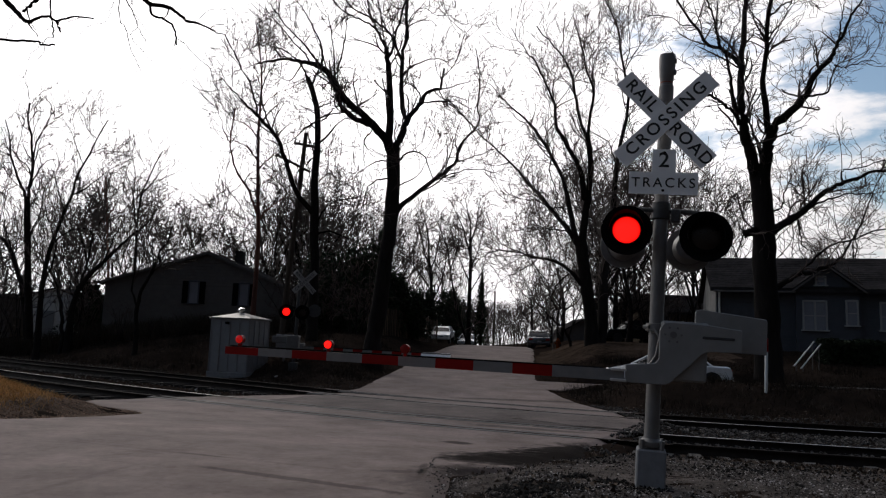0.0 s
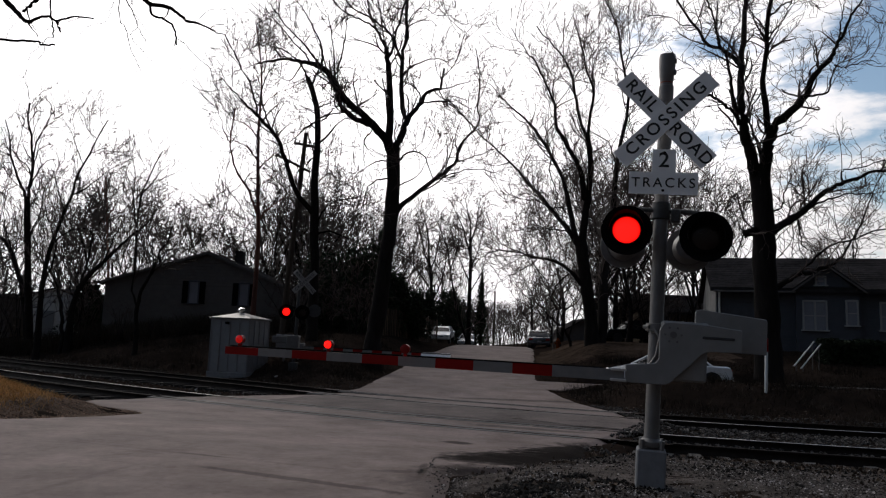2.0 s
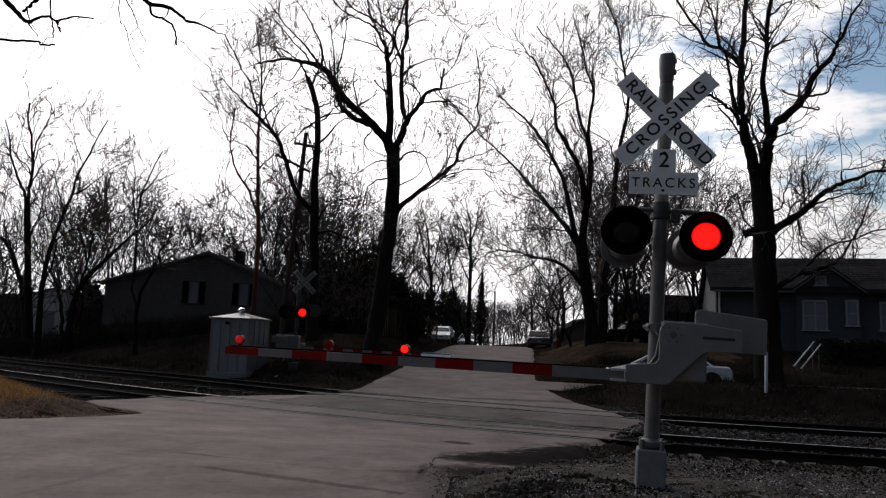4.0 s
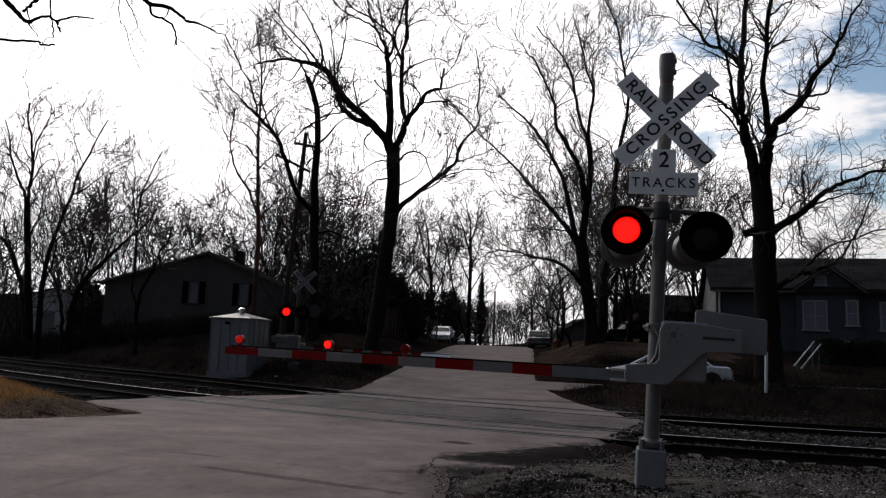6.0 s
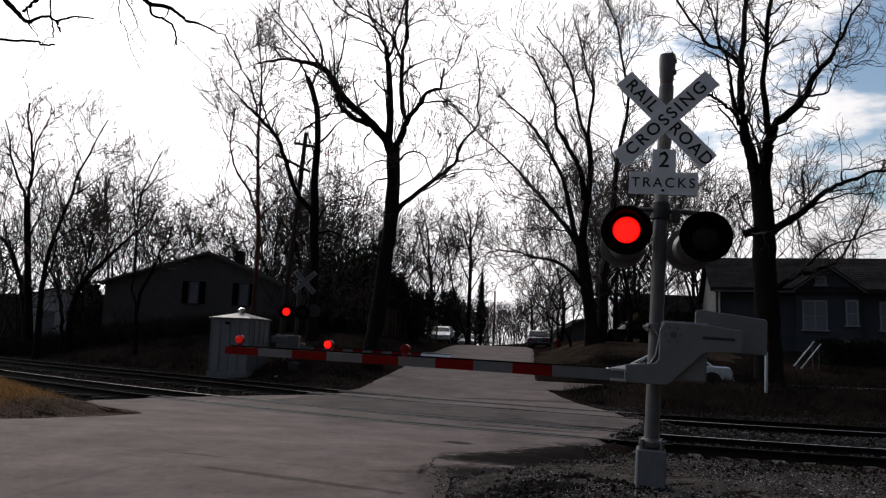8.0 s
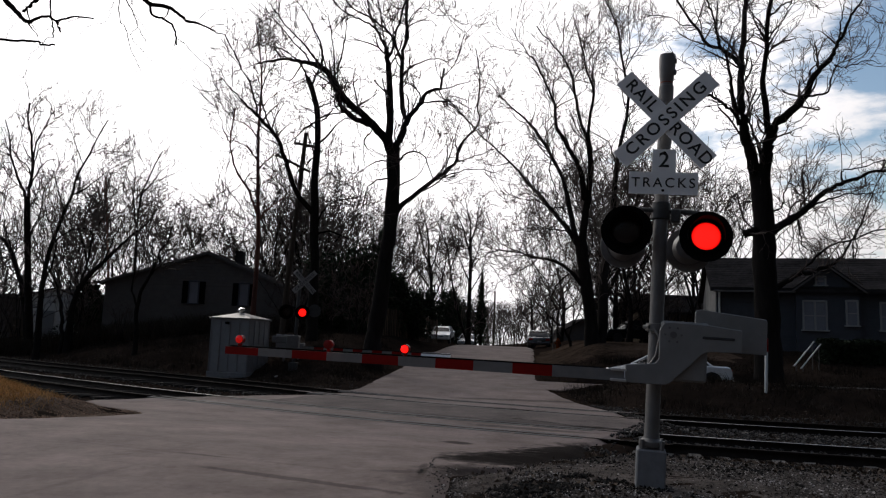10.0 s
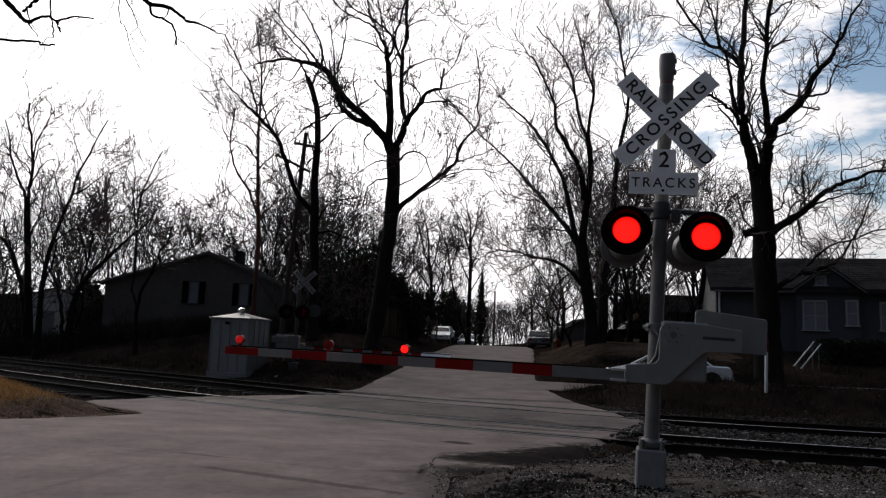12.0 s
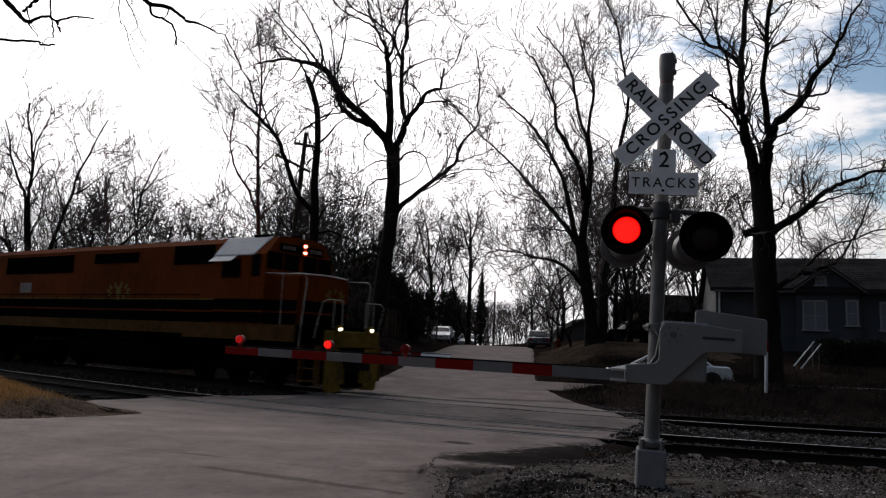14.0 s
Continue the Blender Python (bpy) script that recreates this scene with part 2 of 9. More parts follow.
SIGNWHITE = mat("white_sign_sheeting", (0.9, 0.9, 0.9), 0.5, vary=0.05, scale=5, spot=0.10)
SIGNBLACK = mat("black_sign_lettering", (0.015, 0.015, 0.015), 0.5, vary=0.1)
MATTBLACK = mat("matt_black_paint", (0.005, 0.005, 0.005), 0.9, vary=0.15, scale=8, spec=0.04)
ARMRED = mat("red_reflective_sheeting", (0.23, 0.003, 0.002), 0.6, vary=0.12, scale=8, spot=0.3, spec=0.15)
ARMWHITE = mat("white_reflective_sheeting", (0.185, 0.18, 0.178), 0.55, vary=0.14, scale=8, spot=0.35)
LENS_RED_OFF = mat("unlit_red_lens", (0.006, 0.0012, 0.0012), 0.3, vary=0.1, coat=0.15, spec=0.3)
LENS_RED_ON = mat("lit_red_lens", (1.0, 0.006, 0.004), 0.3, vary=0.0, glow=2.2)


def soften_rim(m, r0, r1):
    """A lit lens is brightest over its middle and falls off towards its rim."""
    nt = m.node_tree
    N, L = nt.nodes.new, nt.links.new
    co = N("ShaderNodeTexCoord").outputs["Object"]
    flat = N("ShaderNodeVectorMath")
    flat.operation = "MULTIPLY"
    L(co, flat.inputs[0])
    flat.inputs[1].default_value = (1, 0, 1)
    length = N("ShaderNodeVectorMath")
    length.operation = "LENGTH"
    L(flat.outputs[0], length.inputs[0])
    mr = N("ShaderNodeMapRange")
    mr.interpolation_type = "SMOOTHSTEP"
    mr.inputs["From Min"].default_value, mr.inputs["From Max"].default_value = r0, r1
    mr.inputs["To Min"].default_value, mr.inputs["To Max"].default_value = 2.2, 0.12
    L(length.outputs["Value"], mr.inputs["Value"])
    L(mr.outputs[0], nt.nodes["Principled BSDF"].inputs["Emission Strength"])


soften_rim(LENS_RED_ON, 0.108, 0.140)
LAMP_RED_DIM = mat("dim_red_lens", (0.9, 0.01, 0.008), 0.25, vary=0.0, glow=0.22)
REDGLASS = mat("red_plastic_lens", (0.2, 0.006, 0.005), 0.45, vary=0.08, coat=0.05, spec=0.15)
BRIGHTSTEEL = mat("bright_zinc_steel", (0.6, 0.6, 0.6), 0.35, 0.6, vary=0.1, scale=9)
IRON = mat("dark_grey_iron", (0.06, 0.06, 0.062), 0.6, 0.2, vary=0.2, scale=9, spot=0.3, spec=0.3)
RUSTRED = mat("rust_red_band", (0.16, 0.045, 0.028), 0.8, vary=0.3, scale=9)
BELLMETAL = mat("weathered_bell_metal", (0.23, 0.185, 0.155), 0.7, 0.2, vary=0.25, scale=9, spot=0.5)
CONCRETE = mat("concrete", (0.19, 0.19, 0.20), 0.85, vary=0.14, scale=8, bump=0.3, spot=0.4)
SIDING_GREY = mat("grey_siding", (0.128, 0.118, 0.113), 0.8, vary=0.12, scale=3, spot=0.2, spec=0.12)
SIDING_BLUE = mat("blue_siding", (0.076, 0.082, 0.096), 0.7, vary=0.10, scale=3, spot=0.15, spec=0.12)
WHITEPAINT = mat("white_paint", (0.72, 0.72, 0.70), 0.6, vary=0.06, scale=5, spot=0.15)
WINDOWTRIM = mat("dull_white_trim", (0.30, 0.30, 0.30), 0.7, vary=0.08, scale=5, spot=0.2, spec=0.2)
SHINGLE = mat("asphalt_shingles", (0.037, 0.034, 0.034), 0.95, vary=0.3, scale=6, bump=0.5, bscale=18, spec=0)
CABPANE = mat("dark_cab_glass", (0.006, 0.006, 0.007), 0.4, vary=0.0, fine=False, spec=0.0)
SUNLIT_END = mat("sunlit_gable_grey", (0.25, 0.247, 0.243), 0.9, vary=0.2, scale=4, bump=0.4, bscale=30, spot=0.4, spec=0.1)
# pale colour stands for sky mirrored in the panes, and for drawn blinds
PANE_TONE = mat("pane_sky_and_blind_tone", (0.19, 0.20, 0.235), 0.2, vary=0.1, scale=2, spec=0.4)
FENCEWOOD = mat("weathered_fence_wood", (0.10, 0.075, 0.055), 0.9, vary=0.25, scale=5, rand=0.3, stretch=(1, 1, 0.2), spec=0.05)
POLEWOOD = mat("utility_pole_wood", (0.075, 0.06, 0.05), 0.9, vary=0.25, scale=6, bump=0.4, stretch=(1, 1, 0.15), spec=0.05)
CARWHITE = mat("white_car_paint", (0.85, 0.86, 0.87), 0.25, vary=0.03, coat=0.8)
CARSILVER = mat("silver_car_paint", (0.32, 0.33, 0.34), 0.25, 0.4, vary=0.04, coat=0.8)
CARGREY = mat("grey_car_paint", (0.06, 0.062, 0.066), 0.25, 0.3, vary=0.04, coat=0.8)
CARDARK = mat("dark_car_paint", (0.008, 0.008, 0.009), 0.3, vary=0.05, coat=0.1, spec=0.2)
CARGLASS = mat("car_glass", (0.02, 0.022, 0.025), 0.1, vary=0.0, fine=False, spec=0.25)
RUBBER = mat("tyre_rubber", (0.02, 0.02, 0.02), 0.85, vary=0.2)
CHROME = mat("chrome", (0.6, 0.6, 0.6), 0.15, 1.0, vary=0.05)
HEADGLASS = mat("headlamp_glass", (0.5, 0.5, 0.5), 0.1, 0.3, vary=0.1)
ORANGE = mat("orange_paint", (0.146, 0.029, 0.003), 0.8, vary=0.2, scale=3, spot=0.6, spec=0.04)
LOCOBLACK = mat("sooty_black_paint", (0.004, 0.004, 0.004), 0.8, vary=0.25, scale=4, spec=0)
YELLOW = mat("yellow_paint", (0.175, 0.112, 0.019), 0.75, vary=0.4, scale=5, spot=1.0, spec=0.05)
EMBLEM = mat("yellow_emblem_paint", (0.17, 0.11, 0.014), 0.6, vary=0.15, scale=6, spec=0.1)
LOCOROOF = mat("skylit_cab_roof_grey", (0.42, 0.42, 0.43), 0.5, vary=0.14, scale=4, spot=0.35, spec=0.3)
HANDRAIL = mat("worn_white_handrail", (0.55, 0.53, 0.48), 0.5, vary=0.15, spot=0.3)
HEADLIGHT_ON = mat("lit_headlight", (1.0, 0.83, 0.55), 0.3, vary=0.0, glow=9.0)
RING_GLOW = mat("red_ring_glow", (1.0, 0.06, 0.015), 0.3, vary=0.0, glow=0.45)

# ---- mesh helpers ----


def finish(ob, bm, material, smooth=False):
    mats = material if isinstance(material, (list, tuple)) else [material]
    me = ob.data
    bm.normal_update()
    bm.to_mesh(me)
    bm.free()
    for m in mats:
        me.materials.append(m)
    if smooth:
        me.polygons.foreach_set("use_smooth", [True] * len(me.polygons))
        me.set_sharp_from_angle(angle=radians(40))
    return ob


def part(name, bm, material, parent=None, label="", at=None, smooth=False):
    """Links a bmesh as one mesh object, under a thing or a part."""
    ob = finish(new(name, bpy.data.meshes.new(name)), bm, material, smooth)
    if parent is not None:
        ob.parent = parent
    if at is not None:
        ob.matrix_basis = at
    if label:
        tagged(ob, label)
    return ob


def thing(name, m, label, category, group="", kind=""):
    """An Empty that carries a thing's parts."""
    ob = new(name)
    ob.empty_display_size = 0.2
    ob.matrix_basis = m
    return tagged(ob, label, category, group, kind)


def box(bm, c, s, m=None, bevel=0.0, seg=1, mi=0):
    """A box of size s round c, its edges bevelled."""
    r = bmesh.ops.create_cube(bm, size=1.0)
    vs = r["verts"]
    bmesh.ops.scale(bm, vec=s, verts=vs)
    fs = {f for v in vs for f in v.link_faces}
    if bevel:
        es = list({e for v in vs for e in v.link_edges})
        g = bmesh.ops.bevel(bm, geom=es, offset=bevel, segments=seg, affect="EDGES", profile=0.5)
        fs = {f for f in fs if f.is_valid} | set(g["faces"])
        vs = list({v for f in fs for v in f.verts})
    for f in fs:
        f.material_index = mi
    mm = Matrix.Translation(c) @ (m if m is not None else Matrix())
    bmesh.ops.transform(bm, matrix=mm, verts=vs)
    return vs


def rod(bm, a, b, r0, r1=None, n=10, cap=True, mi=0):
    """A round bar from a to b."""
    a, b = Vector(a), Vector(b)
    r1 = r0 if r1 is None else r1
    g = bmesh.ops.create_cone(bm, cap_ends=cap, segments=n, radius1=r0, radius2=r1, depth=(b - a).length)
    q = (b - a).to_track_quat("Z", "Y").to_matrix().to_4x4()
    bmesh.ops.transform(bm, matrix=Matrix.Translation((a + b) / 2) @ q, verts=g["verts"])
    for f in {f for v in g["verts"] for f in v.link_faces}:
        f.material_index = mi
    return g["verts"]


def ball(bm, c, s, u=12, v=8, mi=0):
    g = bmesh.ops.create_uvsphere(bm, u_segments=u, v_segments=v, radius=1.0)
    bmesh.ops.transform(bm, matrix=Matrix.Translation(c) @ Matrix.Diagonal((*s, 1)), verts=g["verts"])
    for f in {f for w in g["verts"] for f in w.link_faces}:
        f.material_index = mi
    return g["verts"]


def prism(bm, outline, y0, y1, bevel=0.0, mi=0):
    """A plate with an outline in x and z, from y0 to y1."""
    before = set(bm.verts)
    a = [bm.verts.new((x, y0, z)) for x, z in outline]
    f = bm.faces.new(a)
    g = bmesh.ops.extrude_face_region(bm, geom=[f])
    vs = [v for v in g["geom"] if isinstance(v, bmesh.types.BMVert)]
    bmesh.ops.translate(bm, vec=(0, y1 - y0, 0), verts=vs)
    allv = a + vs
    fs = {q for v in allv for q in v.link_faces}
    bmesh.ops.recalc_face_normals(bm, faces=list(fs))
    if bevel:
        es = [e for e in {e for v in allv for e in v.link_edges}]
        bmesh.ops.bevel(bm, geom=es, offset=bevel, segments=1, affect="EDGES")
    for q in fs:
        if q.is_valid:
            q.material_index = mi
    return [v for v in bm.verts if v not in before]


def spun(bm, profile, n=24, axis="Y", mi=0, c=(0, 0, 0), cap=True):
    """A turned body: profile of (radius, along) pairs round an axis."""
    rings = []
    for r, h in profile:
        ring = []
        for k in range(n):
            a = 2 * math.pi * k / n
            p = (r * math.cos(a), h, r * math.sin(a)) if axis == "Y" else (r * math.cos(a), r * math.sin(a), h)
            ring.append(bm.verts.new(Vector(p) + Vector(c)))
        rings.append(ring)
    fs = []
    for p, q in zip(rings, rings[1:]):
        for k in range(n):
            fs.append(bm.faces.new((p[k], p[(k + 1) % n], q[(k + 1) % n], q[k])))
    for end in (rings[0], rings[-1]):
        if cap and (end[0].co - end[n // 2].co).length > 1e-4:
            fs.append(bm.faces.new(end))
    for f in fs:
        f.material_index = mi
    bmesh.ops.recalc_face_normals(bm, faces=fs)
    return rings


def pipe(bm, pts, r, n=6, mi=0):
    for a, b in zip(pts, pts[1:]):
        rod(bm, a, b, r, n=n, mi=mi)
    for p in pts[1:-1]:
        ball(bm, p, (r, r, r), 6, 4, mi)


def raw_mesh(name, verts, quads, material, smooth=False):
    """A mesh from numpy arrays of vertices and quads."""
    me = bpy.data.meshes.new(name)
    verts, quads = np.asarray(verts, np.float32), np.asarray(quads, np.int32)
    k = quads.shape[1]
    me.vertices.add(len(verts))
    me.vertices.foreach_set("co", verts.ravel())
    me.loops.add(quads.size)
    me.loops.foreach_set("vertex_index", quads.ravel())
    me.polygons.add(len(quads))
    me.polygons.foreach_set("loop_start", np.arange(0, quads.size, k, dtype=np.int32))
    if smooth:
        me.polygons.foreach_set("use_smooth", np.ones(len(quads), bool))
    me.update(calc_edges=True)
    me.validate()
    me.materials.append(material)
    return me


# ---- the lie of the land ----
T_Y, T_A, T_B, T_X, T_W = 15.42, -0.4314, 0.3931, 0.4544, 12.45     # nearest rail: a curve that straightens both ways
RAIL_TOP = -0.35


def track_y(x):
    return T_Y + T_A * x + T_B * T_W * np.log(np.cosh((x - T_X) / T_W))


def track_slope(x):
    return T_A + T_B * np.tanh((x - T_X) / T_W)


def beyond(x, y):
    """How far a place lies beyond the nearest rail."""
    return (y - track_y(x)) / np.sqrt(1 + track_slope(x) ** 2)


def track_point(x, off):
    """The point off metres beyond the nearest rail, at the rail's station x; the far track draws in towards the near one on the left."""
    s = track_slope(x)
    if 3.0 < off < 8.0:
        off = off - 1.5 * smooth_step(0, 24, -x)
    n = math.sqrt(1 + s * s)
    return x - s / n * off, track_y(x) + off / n


def far_rise(x):
    """The far track climbs a little towards the left."""
    return 0.12 * smooth_step(2, 14, -x)


def road_left(y):
    return np.interp(y, [-30, 9.6, 10.1, 10.9, 11.6, 13.0, 14.4, 15.0, 15.8, 16.6, 17.8, 19.3, 20.7, 22.5, 25, 30, 54, 140],
                     [-15, -14, -10.0, -6.9, -6.5, -6.15, -5.9, -6.2, -7.3, -8.2, -8.5, -7.5, -5.8, -3.6, -2.7, -2.2, 0.7, 8.5])


def road_right(y):
    return np.interp(y, [-30, 5, 7.05, 7.9, 8.5, 8.95, 9.5, 10.3, 11.2, 12, 13, 15, 17.5, 20, 22, 24, 26.8, 27.1, 28.9, 29.3, 31, 54, 140],
                     [1.2, 0.5, 0.12, 0.18, 0.4, 1.15, 1.6, 1.95, 2.25, 2.45, 2.7, 3.8, 5.0, 5.0, 4.7, 4.3, 4.1, 11.8, 11.8, 4.2, 4.1, 7.0, 15])


def road_z(x, y):
    s = beyond(x, y)
    near = np.interp(s, [-12, -7, -1.5, 7.0], [0.0, -0.02, -0.372, -0.372])
    drive = 0.01 * smooth_step(4.6, 6.2, x) * smooth_step(25.5, 27.0, y) * (1 - smooth_step(29.2, 31.0, y))
    far = drive + np.interp(y, [23, 30, 40, 54, 62, 75, 140, 400], [-0.372, -0.05, 0.50, 1.08, 1.17, 1.0, -1.5, -6])
    return np.where(s > 6.5, np.maximum(near, far), near)


def smooth_step(a, b, v):
    t = np.clip((v - a) / (b - a), 0, 1)
    return t * t * (3 - 2 * t)


def ground_z(x, y):
    x, y = np.asarray(x, float), np.asarray(y, float)
    s = beyond(x, y)
    left = np.interp(s, [-60, -5, -3.6, -1.5, 7.4, 8.6, 11, 16, 40, 120], [0.05, 0.02, -0.2, -0.56, -0.56, -0.35, 0.5, 1.5, 1.9, 2.0])
    right = np.interp(s, [-60, -5, -3.6, -1.5, 7.4, 8.6, 10, 10.8, 12, 15, 17, 24, 40, 120], [0.08, 0.06, -0.1, -0.60, -0.56, -0.3, 0.36, 0.42, 0.28, 0.30, 0.55, 1.5, 1.8, 2.0])
    k = smooth_step(-3, 4, x - 0.09 * (y - 20))
    z = left * (1 - k) + right * k
    rl, rr = road_left(y), road_right(y)
    gap = np.maximum(np.maximum(rl - x, x - rr), 0)
    w = 1 - smooth_step(0.2, np.where(y > 22, 3.5, 1.0), gap)
    z = z * (1 - w) + (road_z(x, y) - 0.05) * w
    heap = 0.55 * np.exp(-(((x + 10.5) / 2.1) ** 2 + ((y - 14.2) / 1.9) ** 2))
    bed = far_rise(x) * smooth_step(1.6, 3.0, s) * (1 - smooth_step(6.6, 8.4, s)) * (1 - w)
    return z + bed + heap * (1 - w) - np.where(y > 130, (y - 130) * 0.01, 0)


def gz(x, y):
    return float(ground_z(x, y))


def build_ground():
    xs = np.concatenate([np.linspace(-1500, -80, 14), np.linspace(-70, -26, 30), np.linspace(-25, 25, 130), np.linspace(26, 80, 30), np.linspace(100, 1500, 12)])
    ys = np.concatenate([np.linspace(-600, -20, 8), np.linspace(-15, 4, 12), np.linspace(4.5, 34, 140), np.linspace(34.5, 80, 60), np.linspace(85, 200, 20), np.linspace(250, 2500, 12)])
    X, Y = np.meshgrid(xs, ys)
    Z = ground_z(X, Y)
    rng = np.random.default_rng(3)
    rough = np.where((beyond(X, Y) > -1.9) & (beyond(X, Y) < 7.4), 0.012, 0.03)
    rough = np.where((X > -0.5) & (X < 9) & (Y > 4) & (Y < 13), 0.004, rough)
    Z = Z + rng.normal(0, 1, Z.shape) * rough
    rough = np.where((X > -16) & (X < -5) & (Y > 9) & (Y < 17), 0.006, rough)
    inside = (X > road_left(Y) + 0.1) & (X < road_right(Y) - 0.1)
    Z = np.where(inside & (Y < 135), road_z(X, Y) - 0.09, Z)
    n = len(xs)
    idx = np.arange(len(xs) * len(ys)).reshape(len(ys), n)
    q = np.stack([idx[:-1, :-1], idx[:-1, 1:], idx[1:, 1:], idx[1:, :-1]], -1).reshape(-1, 4)
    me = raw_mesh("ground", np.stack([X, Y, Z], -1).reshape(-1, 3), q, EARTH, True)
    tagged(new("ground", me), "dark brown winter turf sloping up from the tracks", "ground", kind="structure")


def build_road():
    ys = np.concatenate([np.linspace(-12, 4, 10), np.linspace(4.4, 26, 110), np.linspace(26.5, 62, 60), np.linspace(63, 138, 40)])
    us = np.concatenate([np.linspace(0, 0.9, 40), np.linspace(0.905, 1, 24)])
    rng = np.random.default_rng(5)
    wob = np.convolve(rng.normal(0, 1, len(ys) + 8), np.ones(5) / 5, "same")[4:-4]
    wob2 = np.convolve(rng.normal(0, 1, len(ys) + 8), np.ones(5) / 5, "same")[4:-4]
    L, R = road_left(ys) + wob * 0.06, road_right(ys) + wob2 * 0.06
    X = L[:, None] + (R - L)[:, None] * us[None, :]
    Y = np.repeat(ys[:, None], len(us), 1)
    Z = road_z(X, Y) + 0.004
    edge = np.minimum(X - L[:, None], R[:, None] - X)
    Z = Z - 0.07 * (1 - smooth_step(0, 0.25, edge))
    n = len(us)
    idx = np.arange(n * len(ys)).reshape(len(ys), n)
    q = np.stack([idx[:-1, :-1], idx[:-1, 1:], idx[1:, 1:], idx[1:, :-1]], -1).reshape(-1, 4)
    me = raw_mesh("road", np.stack([X, Y, Z], -1).reshape(-1, 3), q, ASPHALT, True)
    tagged(new("road", me), "patched grey asphalt street that climbs away over the tracks", "road", kind="structure")


def strip_along(off_profile, x0, x1, step):
    """Vertices of a profile of (offset, z) pairs carried along the track."""
    xs = np.arange(x0, x1, step)
    rows = []
    for x in xs:
        rows.append([(*track_point(x, o), z + (far_rise(x) if 3.0 < o < 8.0 else 0.0)) for o, z in off_profile])
    V = np.array(rows)
    n = V.shape[1]
    idx = np.arange(V.shape[0] * n).reshape(V.shape[0], n)
    q = np.stack([idx[:-1, :-1], idx[1:, :-1], idx[1:, 1:], idx[:-1, 1:]], -1).reshape(-1, 4)
    return V.reshape(-1, 3), q


RAILS = (0.0, 1.435, 4.73, 6.165)


def build_tracks():
    for i, off in enumerate(RAILS):
        T = RAIL_TOP
        side = [(off - 0.07, T - 0.17), (off - 0.07, T - 0.155), (off - 0.012, T - 0.13), (off - 0.012, T - 0.045), (off - 0.036, T - 0.035), (off - 0.036, T - 0.006)]
        head = [(off - 0.036, T - 0.006), (off - 0.028, T), (off + 0.028, T), (off + 0.036, T - 0.006)]
        back = [(2 * off - o, z) for o, z in reversed(side)]
        ob = tagged(new("rail"), ("dull rusty" if i in (0, 3) else "shiny-topped steel") + " rail of the railway track", "rail", "rails", "")
        for nm, prof, m in (("web", side, RUST), ("web", back, RUST), ("railhead", head, RUST if i in (0, 3) else STEEL)):
            for x0, x1 in ((-330, -6.7), (3.5, 75)) if nm == "railhead" else ((-330, 75),):
                v, q = strip_along(prof, x0, x1, 0.8)
                # left of the street the shiny heads take a darker material
                o = new(nm, raw_mesh(nm, v, q, (DULL_STEEL if i == 1 else RUST) if m is STEEL and x0 < -300 else m))
                o.parent = ob
        v, q = strip_along(head, -7.5, 4.2, 0.8)
        o = new("railhead", raw_mesh("railhead", v - np.array([0, 0, 0.001]), q, DUSTY_STEEL))
        o.parent = ob


def build_crossing():
    """Rubber flangeway strips beside each rail where the street crosses."""
    for off in RAILS:
        for d0, d1 in ((-0.26, -0.10), (0.10, 0.26)):
            for k in range(9):
                x0 = -7.5 + k * 1.3
                xa, xb = x0 + 0.02, x0 + 1.28
                cx, cy = track_point((xa + xb) / 2, off + (d0 + d1) / 2)
                if not road_left(cy) + 0.4 < cx < road_right(cy) - 0.4:
                    continue
                v, q = strip_along([(off + d0, -0.40), (off + d0, RAIL_TOP - 0.012), (off + d1, RAIL_TOP - 0.012), (off + d1, -0.40)], xa, xb + 0.01, 0.62)
                o = new("crossing_panel", raw_mesh("crossing_panel", v, q, PLANK_RUBBER))
                tagged(o, "worn dark crossing panel beside a rail", "crossing panel", "crossing panels", "structure")
        v, q = strip_along([(off - 0.09, -0.361), (off - 0.04, -0.361)], -7.2, 4.4, 0.4)
        o = new("flangeway", raw_mesh("flangeway", v, q, FLANGE_DIRT))
        tagged(o, "dark flangeway gap beside the rail", "gap", "", "structure")
        v, q = strip_along([(off + 0.04, -0.361), (off + 0.09, -0.361)], -7.2, 4.4, 0.4)
        o = new("flangeway", raw_mesh("flangeway", v, q, FLANGE_DIRT))
        tagged(o, "dark flangeway gap beside the rail", "gap", "", "structure")


